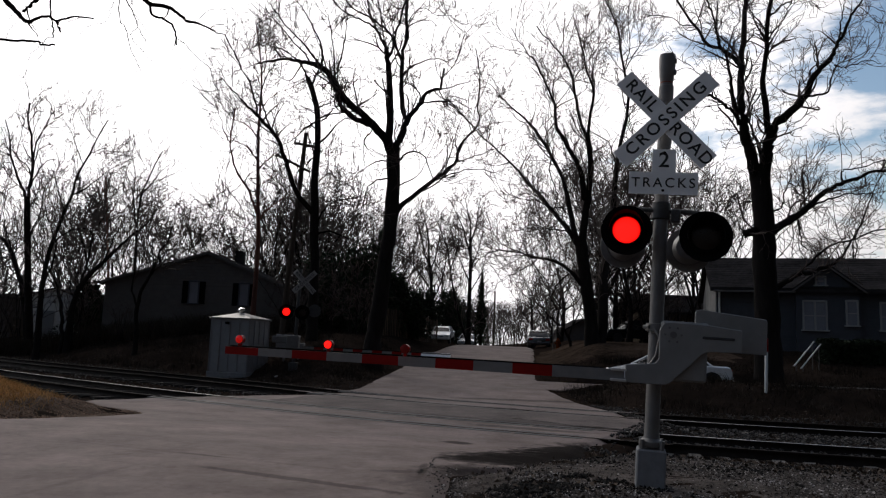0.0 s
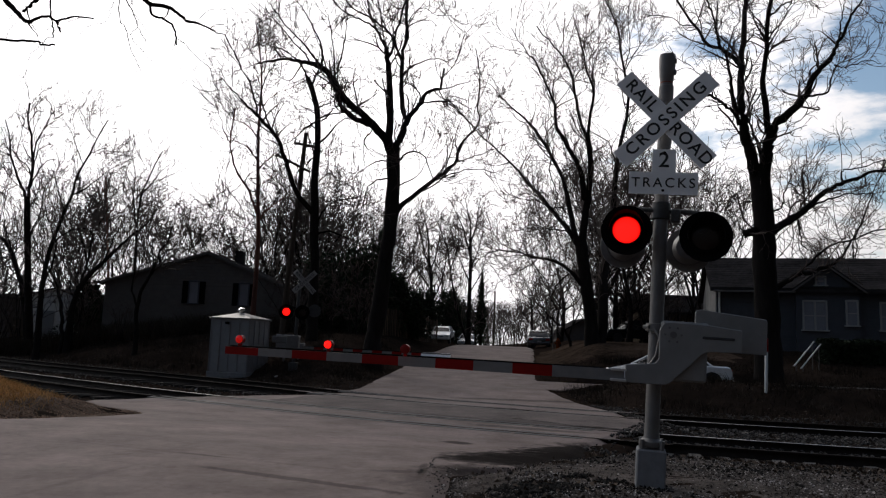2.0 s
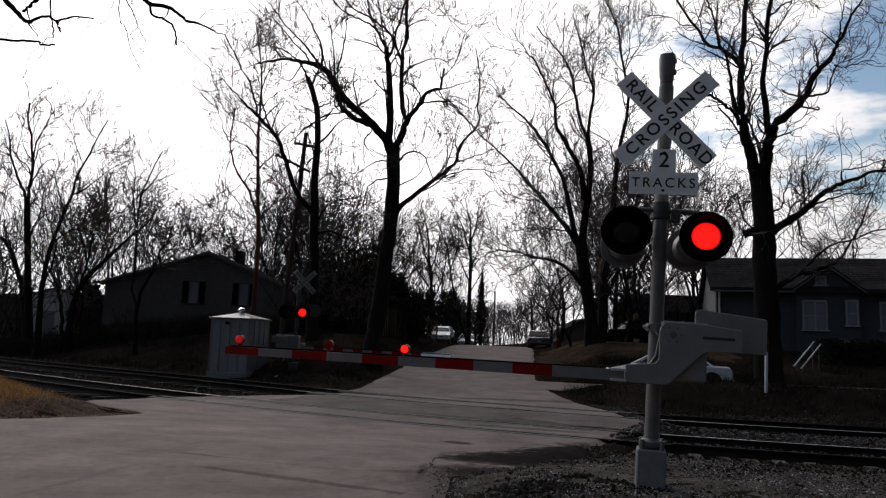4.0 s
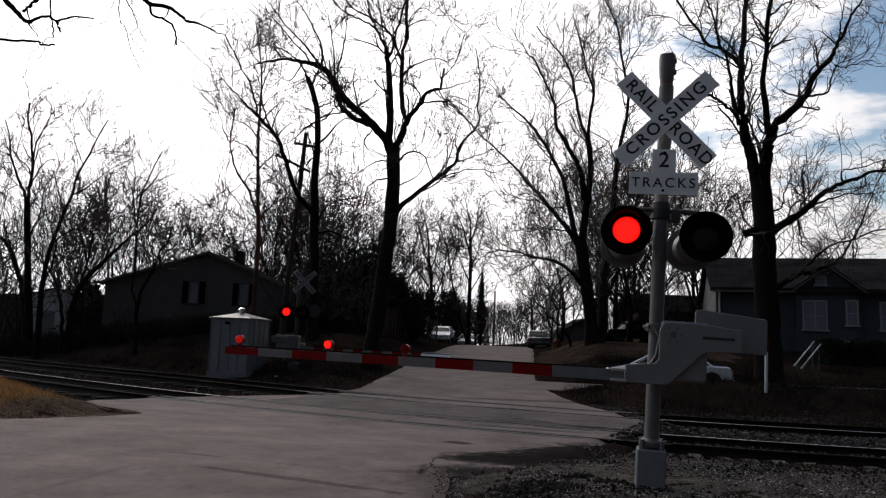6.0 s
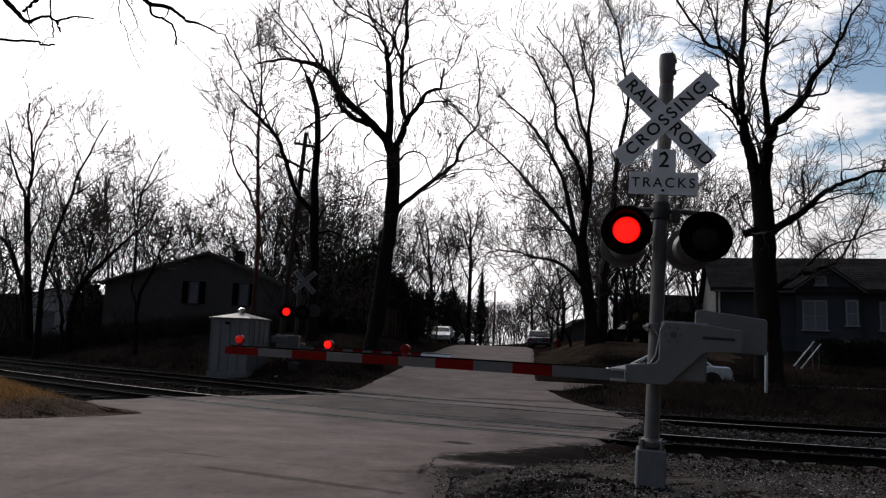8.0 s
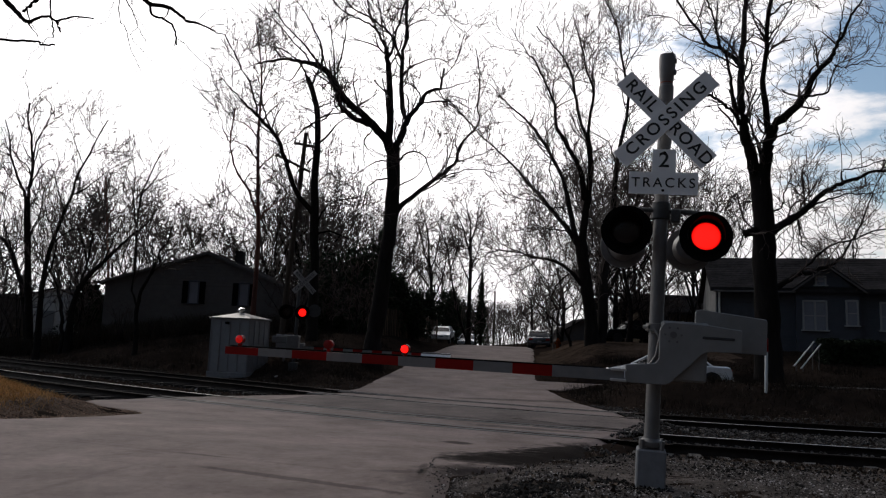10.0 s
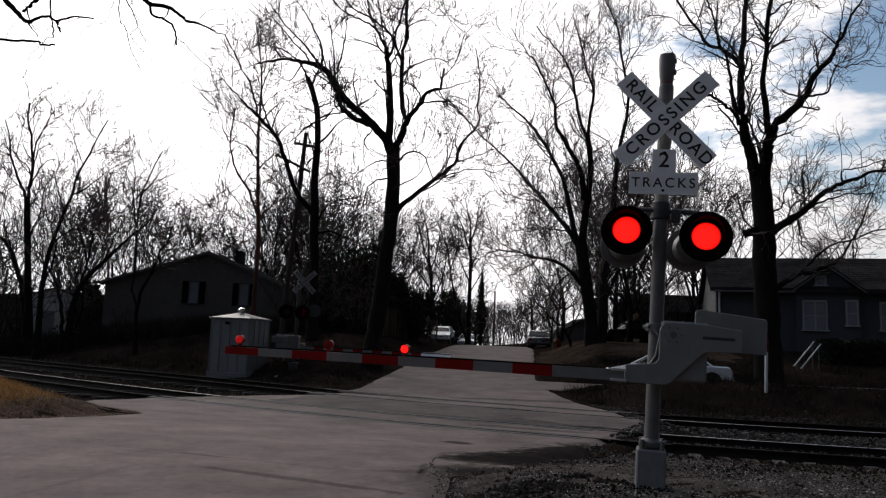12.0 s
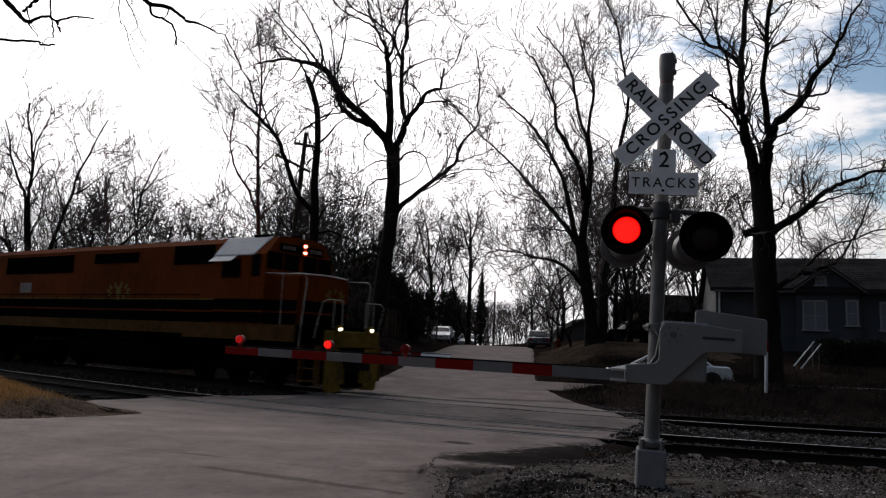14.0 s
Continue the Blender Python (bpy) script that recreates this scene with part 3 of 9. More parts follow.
def wavy_strip(name, label, cat, a, b, width, amp, seed, material, lift=0.008, n=40):
    """A flat ribbon over the street from a to b with a wandering course and uneven width."""
    rng = np.random.default_rng(seed)
    t = np.linspace(0, 1, n)
    a, b = np.array(a), np.array(b)
    d = (b - a) / np.linalg.norm(b - a)
    side = np.array([-d[1], d[0]])
    ph = rng.uniform(0, 6.28, 4)
    off = amp * (np.sin(5 * t + ph[0]) + 0.6 * np.sin(13 * t + ph[1]) + 0.3 * np.sin(31 * t + ph[2]))
    w = width * (0.15 + np.sin(np.pi * t) ** 0.5) * (1 + 0.5 * np.sin(17 * t + ph[3])) * rng.uniform(0.6, 1.3, n)
    mid = a + (b - a) * t[:, None] + side * off[:, None]
    P = np.stack([mid - side * w[:, None], mid + side * w[:, None]], 1)
    Z = np.maximum(road_z(P[..., 0], P[..., 1]), ground_z(P[..., 0], P[..., 1])) + lift
    idx = np.arange(2 * n).reshape(n, 2)
    q = np.stack([idx[:-1, 0], idx[1:, 0], idx[1:, 1], idx[:-1, 1]], -1)
    ob = new(name, raw_mesh(name, np.concatenate([P, Z[..., None]], -1).reshape(-1, 3), q, material, True))
    return tagged(ob, label, cat, kind="structure")


def dirt_patch(name, label, cat, c, rx, ry, turn, seed, material, lift, rings=7, n=44):
    """A low patch with a ragged round outline."""
    rng = np.random.default_rng(seed)
    a = np.linspace(0, 2 * np.pi, n, endpoint=False)
    edge = 1 + 0.14 * np.sin(3 * a + rng.uniform(0, 6)) + 0.09 * np.sin(7 * a + rng.uniform(0, 6)) + rng.normal(0, 0.05, n)
    r = np.linspace(0.02, 1, rings)[:, None] * edge[None]
    u, v = r * np.cos(a) * rx, r * np.sin(a) * ry
    k = radians(turn)
    X, Y = c[0] + u * math.cos(k) - v * math.sin(k), c[1] + u * math.sin(k) + v * math.cos(k)
    if c[0] > 0:
        X = np.maximum(X, road_right(Y) + 0.03 + rng.random(X.shape) * 0.05)
    Z = np.maximum(ground_z(X, Y), np.where(off_edge(X, Y) < 0, road_z(X, Y) - 0.01, -9)) + lift * (1 - np.linspace(0, 1, rings)[:, None] ** 10) + rng.normal(0, 0.003, X.shape)
    idx = np.arange(rings * n).reshape(rings, n)
    nx = np.roll(idx, -1, 1)
    q = np.stack([idx[:-1], idx[1:], nx[1:], nx[:-1]], -1).reshape(-1, 4)
    ob = new(name, raw_mesh(name, np.stack([X, Y, Z], -1).reshape(-1, 3), q, material, True))
    return tagged(ob, label, cat, kind="structure")


def off_edge(x, y):
    return np.maximum(road_left(y) - x, x - road_right(y))


def build_wear():
    """Tar seams, cracks and the crumbled shoulder beside the street."""
    for k, (a, b, w, amp) in enumerate(CRACKS):
        wavy_strip("crack", "ragged dark crack in the asphalt edge", "crack", a, b, w, amp, 320 + k, CRACKED, 0.014 if a[1] < 14 else 0.028)
    dirt_patch("soil_patch", "trodden grey-brown soil round the signal", "soil", (3.6, 7.6), 3.9, 1.9, 8, 338, VERGESOIL, 0.004, 16, 80)
    dirt_patch("dirt_patch", "bare brown dirt at the foot of the grassy heap", "dirt", (-7.3, 13.2), 1.2, 2.3, -8, 337, DIRTBED, 0.03, 14, 70)
    dirt_patch("lawn", "brown winter lawn beside the street", "lawn", (9.6, 40.5), 5.2, 8.5, 8, 341, LAWN, 0.10, 22, 90)
    v, q = strip_along([(1.72, -0.353), (2.6, -0.350), (3.3, -0.351), (4.42, -0.353)], -5.4, 4.15, 0.4)
    tagged(new("asphalt_patch", raw_mesh("asphalt_patch", v, q, DARK_ASPHALT, True)), "darker asphalt laid between the two tracks", "asphalt patch", kind="structure")


CRACKS = (((1.5, 17.39), (3.05, 16.08), 0.035, 0.05), ((2.94, 16.15), (3.9, 15.75), 0.05, 0.06), ((1.52, 19.87), (2.89, 19.47), 0.06, 0.06),
          ((-0.14, 7.7), (-0.02, 9.36), 0.011, 0.03), ((-0.03, 9.3), (0.42, 10.24), 0.013, 0.04), ((0.4, 10.2), (0.96, 11.12), 0.013, 0.05))
build_ground()
build_road()
build_crossing()
build_tracks()
build_wear()

# ---- bare trees ----


def unit(v):
    return v / np.maximum(np.linalg.norm(v, axis=-1, keepdims=True), 1e-9)


def tubes(P, Rr, k):
    """Tapered tubes round N polylines P (N, m, 3) with radii Rr (N, m) and k sides."""
    N, m, _ = P.shape
    d = np.zeros_like(P)
    d[:, :-1] = P[:, 1:] - P[:, :-1]
    d[:, -1] = d[:, -2]
    d = unit(d)
    ref = np.where(np.abs(d[:, :1, 2:3]) > 0.9, np.array([1.0, 0, 0]), np.array([0, 0, 1.0]))
    a = unit(np.cross(d, np.broadcast_to(ref, d.shape)))
    b = np.cross(d, a)
    ang = np.arange(k) * 2 * np.pi / k
    ring = P[:, :, None, :] + Rr[:, :, None, None] * (a[:, :, None, :] * np.cos(ang)[None, None, :, None] + b[:, :, None, :] * np.sin(ang)[None, None, :, None])
    idx = np.arange(N * m * k).reshape(N, m, k)
    nx = np.roll(idx, -1, 2)
    q = np.stack([idx[:, :-1], nx[:, :-1], nx[:, 1:], idx[:, 1:]], -1).reshape(-1, 4)
    return ring.reshape(-1, 3), q


def joined(chunks):
    vs, qs, n = [], [], 0
    for v, q in chunks:
        vs.append(v)
        qs.append(q + n)
        n += len(v)
    return np.concatenate(vs), np.concatenate(qs)


def curve_points(pts, n):
    """n points along a smooth line through pts."""
    p = np.array(pts, float)
    p = np.vstack([2 * p[0] - p[1], p, 2 * p[-1] - p[-2]])
    seg = len(p) - 3
    out = []
    for t in np.linspace(0, seg - 1e-6, n):
        i = int(t)
        f = t - i
        a, b, c, d = p[i:i + 4]
        out.append(0.5 * (2 * b + (c - a) * f + (2 * a - 5 * b + 4 * c - d) * f * f + (3 * b - a - 3 * c + d) * f ** 3))
    return np.array(out)


def sprout(rng, P, Rr, count, length, angle, lift, wob, m, taper, lo=0.25, thick=0.6, tip=0.75):
    """Side branches from N polylines: count a metre, of length times (the parent's length at most), closer towards the tips."""
    N, mp, _ = P.shape
    plen = np.linalg.norm(np.diff(P, axis=1), axis=2).sum(1)
    par = np.repeat(np.arange(N), np.maximum(1, np.round(count * plen)).astype(int))
    t = (lo + (0.99 - lo) * rng.random(len(par)) ** tip) * (mp - 1)
    i = np.minimum(t.astype(int), mp - 2)
    f = (t - i)[:, None]
    start = P[par, i] * (1 - f) + P[par, i + 1] * f
    r0 = (Rr[par, i] * (1 - f[:, 0]) + Rr[par, i + 1] * f[:, 0]) * thick
    d = unit(P[par, i + 1] - P[par, i])
    rnd = unit(rng.normal(size=d.shape))
    side = unit(np.cross(d, rnd))
    a = np.radians(rng.normal(angle, 14, len(par)))[:, None]
    d = unit(d * np.cos(a) + side * np.sin(a))
    L = length * rng.uniform(0.45, 1.25, len(par)) * np.clip(1.1 - 0.45 * t / (mp - 1), 0.2, 1)
    L = np.minimum(L, plen[par] * 1.2)
    pts = [start]
    bend = rng.normal(0, wob * 0.7, d.shape)
    for _ in range(m - 1):
        bend = bend * 0.85 + rng.normal(0, wob * 0.4, d.shape)
        d = unit(d + bend + rng.normal(0, wob * 0.3, d.shape) + np.array([0, 0, lift]))
        pts.append(pts[-1] + d * (L / (m - 1))[:, None])
    Q = np.stack(pts, 1)
    return Q, r0[:, None] * np.linspace(1, taper, m)[None, :]


def grow(rng, limbs, reach=2.2, lift=0.10, dense=1.0, fork=38.0, twig=0.008, levels=3, leader=0, gnarl=0.13, jitter=0.02):
    """Meshes of trunk and crown from limbs: (radius at the foot, at the end, [(x, y, z), ...]) in metres from the foot."""
    solid, fine = [], []
    P1, R1 = [], []
    m = 18
    for j, (r0, r1, xyz) in enumerate(limbs):
        line = curve_points(xyz, m)
        line[1:-1] += rng.normal(0, jitter * (1 + 3 * r1), (m - 2, 3)) * (1 if j else 0.3)
        rr = (r1 + (r0 - r1) * np.linspace(1, 0, m) ** 1.25) * rng.uniform(0.93, 1.07, m)
        if j == 0:
            rr = rr * (1 + 0.35 * np.exp(-np.linspace(0, 12, m)))
        solid.append(tubes(line[None], rr[None], 12 if r0 > 0.12 else 7))
        P1.append(line)
        R1.append(rr)
    P, R = np.stack(P1), np.stack(R1)
    main = P[1:] if len(P) > 1 else P
    mainr = R[1:] if len(P) > 1 else R
    A, RA = sprout(rng, main, mainr, 2.1 * dense, reach, fork + 8, lift, gnarl, 12, 0.3, 0.15, 0.5)
    if leader:
        T, RT = sprout(rng, P[:1], R[:1], leader / 14.0, reach * 0.9, 52, lift, gnarl, 12, 0.3, 0.35, 0.3)
        A, RA = np.concatenate([A, T]), np.concatenate([RA, RT])
    RA = np.clip(RA, twig * 1.15, 0.035)
    fine.append(tubes(A, RA, 5))
    B, RB = sprout(rng, A, RA, 2.6 * dense, reach * 0.6, fork, lift * 0.7, gnarl * 1.2, 9, 0.45, 0.12, 0.65)
    RB = np.clip(RB, twig * 0.85, 0.018)
    fine.append(tubes(B, RB, 3))
    if levels >= 3:
        C, RC = sprout(rng, B, RB, 3.0 * dense, reach * 0.4, fork - 4, lift * 0.5, gnarl * 1.2, 6, 0.6, 0.1, 0.75)
        RC = np.clip(RC, twig * 0.75, 0.012)
        fine.append(tubes(C, RC, 3))
    if levels >= 4:
        D, RD = sprout(rng, C, RC, 2.6, reach * 0.17, fork - 4, 0.02, 0.15, 4, 0.6, 0.1, 0.8)
        fine.append(tubes(D, np.clip(RD, twig * 0.65, 0.01), 3))
    return joined(solid), joined(fine)


def bare_tree(x, y, z, limbs, label, seed, bark=None, **kw):
    """A leafless tree; its limbs are given from the height z and its stems go down into the ground."""
    rng = np.random.default_rng(seed)
    foot = gz(x, y)
    rooted = []
    for r0, r1, xyz in limbs:
        pts = [(px, py, pz + z - foot) for px, py, pz in xyz]
        if pts[0][2] < z - foot + 0.4:
            pts = [(pts[0][0], pts[0][1], min(pts[0][2], 0.0) - 0.35)] + pts[(1 if pts[0][2] <= 0 else 0):]
        rooted.append((r0, r1, pts))
    solid, fine = grow(rng, rooted, **kw)
    t = thing("bare_tree", pose(x, y, foot), label, "tree", "bare winter trees")
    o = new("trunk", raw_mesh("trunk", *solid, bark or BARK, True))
    o.parent = t
    o = new("crown", raw_mesh("crown", *fine, TWIG))
    o.parent = t
    return t


# centre
LIMBS_CENTRE = []
LIMBS_CENTRE.append((0.4002, 0.3001, [(0, 0, 0), (0.06, 0, 0.69), (0.26, 0, 2.19), (0.42, -0, 4.21), (0.53, 0, 5.49), (0.58, -0, 7.3), (0.5, 0, 8.97)]))
LIMBS_CENTRE.append((0.2126, 0.1251, [(0.46, -0, 8.73), (0.15, -0.16, 9.39), (-0.31, -0.35, 9.86), (-0.7, -0.54, 10.29), (-1.2, -0.75, 10.6), (-1.69, -0.97, 10.94), (-1.99, -1.19, 11.4), (-2.23, -1.36, 11.72), (-2.74, -1.65, 12.15)]))
LIMBS_CENTRE.append((0.1251, 0.0313, [(-2.74, -1.65, 12.15), (-3.19, -1.52, 12.34), (-3.73, -1.34, 12.49), (-4.56, -1.04, 12.66), (-5.39, -0.7, 12.63), (-5.82, -0.53, 12.6)]))
LIMBS_CENTRE.append((0.1626, 0.0875, [(0.34, 0, 9.07), (-0.25, -0.17, 9.84), (-0.71, -0.28, 10.08), (-1.22, -0.4, 10.21), (-1.6, -0.52, 10.47), (-1.91, -0.64, 10.81), (-2.07, -0.78, 11.28), (-2.2, -0.9, 11.68)]))
LIMBS_CENTRE.append((0.0625, 0.0188, [(-2.2, -0.9, 11.68), (-2.25, -0.75, 12.26), (-2.35, -0.53, 12.96), (-2.61, -0.03, 14.38), (-2.9, 0.4, 15.54)]))
LIMBS_CENTRE.append((0.05, 0.0188, [(-2.2, -0.75, 12.21), (-2.05, -0.49, 12.98), (-1.98, -0.1, 13.96), (-2, 0.41, 15.16), (-2.04, 0.69, 15.79)]))
LIMBS_CENTRE.append((0.0563, 0.0188, [(-2.74, -1.65, 12.15), (-3.09, -1.77, 12.61), (-3.65, -2.02, 13.2), (-4.35, -2.35, 13.84), (-4.85, -2.69, 14.5)]))
LIMBS_CENTRE.append((0.0625, 0.0188, [(-2.71, -1.65, 12.18), (-2.67, -1.53, 12.8), (-3.02, -1.28, 13.76), (-3.56, -0.98, 14.72), (-4.29, -0.6, 15.82)]))
LIMBS_CENTRE.append((0.05, 0.0163, [(-3.19, -1.52, 12.34), (-3.43, -1.7, 12.7), (-3.92, -2.09, 13.1), (-4.46, -2.66, 13.59), (-4.89, -3.23, 14.06)]))
LIMBS_CENTRE.append((0.1876, 0.1126, [(0.46, -0, 8.73), (0.3, 0.18, 9.7), (0.24, 0.59, 11.45), (0.03, 0.98, 12.96), (-0.12, 1.25, 13.96), (-0.17, 1.37, 14.41)]))
LIMBS_CENTRE.append((0.075, 0.025, [(-0.17, 1.37, 14.35), (-0.56, 1.06, 15), (-0.95, 0.79, 15.31), (-1.64, 0.38, 15.43), (-2.21, -0.01, 15.56), (-2.69, -0.48, 15.95)]))
LIMBS_CENTRE.append((0.0625, 0.0375, [(-0.62, 1.06, 15.08), (-0.89, 1.28, 15.74), (-1.14, 1.56, 16.44), (-1.32, 2.01, 17.54)]))
LIMBS_CENTRE.append((0.075, 0.0313, [(-0.08, 1.25, 13.77), (0.19, 1.08, 14.64), (-0.15, 0.95, 15.05), (-0.5, 0.83, 15.35), (-1.09, 0.64, 15.66), (-1.75, 0.43, 15.87), (-2.2, 0.22, 16.32)]))
LIMBS_CENTRE.append((0.0375, 0.025, [(-0, 0.95, 14.92), (-0.38, 1.18, 15.63), (-0.61, 1.46, 16.42), (-0.79, 1.78, 17.3)]))
LIMBS_CENTRE.append((0.1751, 0.1376, [(0.58, 0, 8.74), (0.73, 0.12, 9.44), (0.92, 0.29, 10.16), (1.07, 0.42, 10.66)]))
LIMBS_CENTRE.append((0.1251, 0.075, [(1.02, 0.42, 10.55), (0.81, 0.57, 11.14), (0.67, 0.99, 12.44), (0.61, 1.48, 13.8), (0.71, 1.89, 14.93), (0.69, 2.35, 16.16), (0.6, 3.06, 18.06)]))
LIMBS_CENTRE.append((0.075, 0.05, [(0.59, 1.48, 13.8), (0.26, 1.31, 14.57), (0.25, 1.19, 15.03), (0.45, 1.02, 15.59), (0.69, 0.68, 16.66)]))
LIMBS_CENTRE.append((0.1251, 0.05, [(1.07, 0.42, 10.66), (1.39, 0.51, 11.03), (1.63, 0.64, 11.49), (1.9, 0.8, 12.05), (2.26, 0.92, 12.25), (2.53, 1.01, 12.32), (2.56, 1.16, 12.85), (2.65, 1.33, 13.43)]))
LIMBS_CENTRE.append((0.0375, 0.0188, [(1.64, 0.64, 11.44), (2.29, 0.73, 11.58), (3.09, 0.88, 11.61), (3.5, 1, 11.17), (3.92, 1.13, 10.81), (4.26, 1.23, 10.5)]))
LIMBS_CENTRE.append((0.0438, 0.025, [(1.61, 0.64, 11.46), (1.53, 0.79, 11.98), (1.24, 0.97, 12.39), (0.85, 1.16, 12.59)]))
LIMBS_CENTRE.append((0.0438, 0.0188, [(0.69, 1.16, 12.97), (1.02, 1.33, 13.42), (1.51, 1.6, 13.83), (2.18, 1.96, 14.15), (2.68, 2.24, 14.16), (3.03, 2.52, 13.91)]))
LIMBS_CENTRE.append((0.0225, 0.0125, [(3.03, 2.52, 13.91), (3.34, 2.33, 14.55), (3.53, 2.05, 15.25), (3.64, 1.78, 15.87)]))
LIMBS_CENTRE.append((0.0313, 0.015, [(0.73, 2.35, 15.92), (1.24, 2.51, 16.31), (1.86, 2.72, 16.47), (2.33, 2.96, 16.14)]))
LIMBS_CENTRE.append((0.0313, 0.015, [(0.72, 2.35, 16.16), (1.09, 2.22, 16.65), (1.57, 2.09, 16.84), (2.15, 1.91, 16.42), (2.93, 1.67, 16.28)]))
LIMBS_CENTRE.append((0.1251, 0.0563, [(0.69, -0, 5.96), (1.01, 0.21, 6.53), (1.56, 0.53, 7.06), (2.31, 1, 7.77), (2.94, 1.45, 8.47), (3.41, 1.81, 9.05), (3.51, 2.11, 9.69), (3.85, 2.47, 10.37), (4.21, 2.76, 10.84)]))
LIMBS_CENTRE.append((0.0563, 0.025, [(4.21, 2.76, 10.84), (4.5, 2.69, 11.29), (4.39, 2.55, 11.99), (4.42, 2.32, 13.07), (4.35, 2.09, 14), (4.15, 1.88, 14.77)]))
LIMBS_CENTRE.append((0.0375, 0.015, [(2.43, 1, 7.86), (3.21, 1.28, 8.28), (4.15, 1.69, 8.63), (4.7, 1.94, 8.71), (5.56, 2.35, 8.57)]))
LIMBS_CENTRE.append((0.0375, 0.015, [(3.36, 1.81, 8.96), (4.01, 2, 9.26), (4.84, 2.32, 9.66), (5.97, 2.83, 10.35)]))
LIMBS_CENTRE.append((0.0438, 0.025, [(0.8, 0, 8.51), (1.23, 0.21, 8.95), (1.74, 0.44, 8.98), (2.04, 0.69, 8.63), (2.35, 1.13, 7.94)]))
LIMBS_CENTRE.append((0.0438, 0.015, [(0.35, 0, 7.66), (-0.04, -0.17, 7.55), (-0.43, -0.42, 7.27), (-0.55, -0.69, 6.8), (-0.67, -1.14, 6.05), (-0.84, -1.5, 5.54)]))
LIMBS_CENTRE.append((0.0375, 0.015, [(0.24, 0, 8.46), (-0.33, -0.11, 8.33), (-0.72, -0.23, 8.03), (-0.9, -0.3, 7.8)]))
LIMBS_CENTRE.append((0.0375, 0.0125, [(-0.32, -0.35, 10), (-0.54, -0.5, 9.58), (-0.76, -0.65, 9.26), (-0.63, -0.92, 8.63), (-0.75, -1.25, 7.93)]))
LIMBS_CENTRE.append((0.0375, 0.0125, [(0.68, 0, 7.3), (1.42, 0.2, 7.69), (1.85, 0.41, 8.23), (2.12, 0.7, 9.12)]))

# slim
LIMBS_SLIM = []
LIMBS_SLIM.append((0.2532, 0.1266, [(0, 0, 0), (-0.08, 0, 1.72), (-0.08, 0, 3.13), (-0.14, 0, 4.55), (-0.25, 0, 5.98), (-0.31, 0, 7.42), (-0.38, 0, 8.59), (-0.33, 0, 9.62), (-0.35, 0, 10.51), (-0.39, 0, 11.55), (-0.59, 0, 12.45), (-0.84, 0, 13.19), (-1.04, 0, 13.7)]))
LIMBS_SLIM.append((0.0703, 0.0281, [(-1.01, 0, 13.58), (-1.24, 0.13, 14.11), (-1.59, 0.3, 14.59), (-2.08, 0.51, 15.09), (-2.63, 0.73, 15.47), (-3.31, 0.99, 15.74)]))
LIMBS_SLIM.append((0.0703, 0.0563, [(-0.84, 0, 13.29), (-0.7, 0.17, 13.78), (-0.55, 0.45, 14.45)]))
LIMBS_SLIM.append((0.1407, 0.0844, [(-0.35, 0, 6.61), (-0.71, -0.21, 7.02), (-1.1, -0.54, 7.51), (-1.37, -0.96, 8.15), (-1.56, -1.43, 8.83), (-1.79, -2.01, 9.57), (-2.11, -2.54, 10.1), (-2.56, -3.12, 10.54)]))
LIMBS_SLIM.append((0.0703, 0.0211, [(-2.56, -3.12, 10.54), (-3.02, -3.42, 10.91), (-3.34, -3.75, 11.22), (-3.69, -4.16, 11.55), (-4, -4.58, 11.86)]))
LIMBS_SLIM.append((0.0563, 0.0169, [(-2.59, -3.12, 10.59), (-2.76, -3.29, 11.24), (-2.98, -3.56, 12.01), (-3.34, -3.83, 12.6), (-3.62, -4.09, 13.14), (-3.94, -4.42, 13.75)]))
LIMBS_SLIM.append((0.0492, 0.0169, [(-2.11, -2.54, 10.13), (-2.39, -2.67, 10.77), (-2.61, -2.91, 11.65), (-2.4, -3.15, 12.41), (-1.98, -3.36, 12.95), (-1.57, -3.52, 13.26)]))
LIMBS_SLIM.append((0.0563, 0.0211, [(-0.23, 0, 10.31), (0.18, -0.12, 10.64), (0.53, -0.29, 11.05), (0.93, -0.47, 11.37), (1.41, -0.65, 11.48)]))
LIMBS_SLIM.append((0.0422, 0.0169, [(-0.29, 0, 11.41), (0.11, -0.08, 11.67), (0.4, -0.19, 12.06), (0.75, -0.29, 12.19)]))
LIMBS_SLIM.append((0.0422, 0.0169, [(-0.42, 0, 12.09), (-0.02, -0.19, 12.26), (0.41, -0.43, 12.34), (0.8, -0.66, 12.19)]))
LIMBS_SLIM.append((0.0563, 0.0169, [(-0.49, 0, 11.4), (-1.01, 0.22, 11.12), (-1.64, 0.6, 10.66), (-2.29, 0.98, 10.38)]))
LIMBS_SLIM.append((0.0422, 0.0169, [(-0.43, 0, 10.9), (-0.9, 0.13, 11.51), (-1.08, 0.26, 12.15)]))
LIMBS_SLIM.append((0.0422, 0.0169, [(-0.36, 0, 9.62), (-0.76, 0.14, 9.26), (-1, 0.29, 8.87), (-1.42, 0.55, 8.32)]))
LIMBS_SLIM.append((0.0563, 0.0169, [(-0.17, 0, 5.55), (0.49, -0.24, 5.68), (1.26, -0.61, 5.43), (2.01, -1.01, 5.2), (2.74, -1.43, 5.2)]))
LIMBS_SLIM.append((0.0422, 0.0141, [(-0.36, 0, 8.15), (0.09, 0.27, 8.61), (0.2, 0.63, 9.36), (-0, 1.15, 10.4)]))
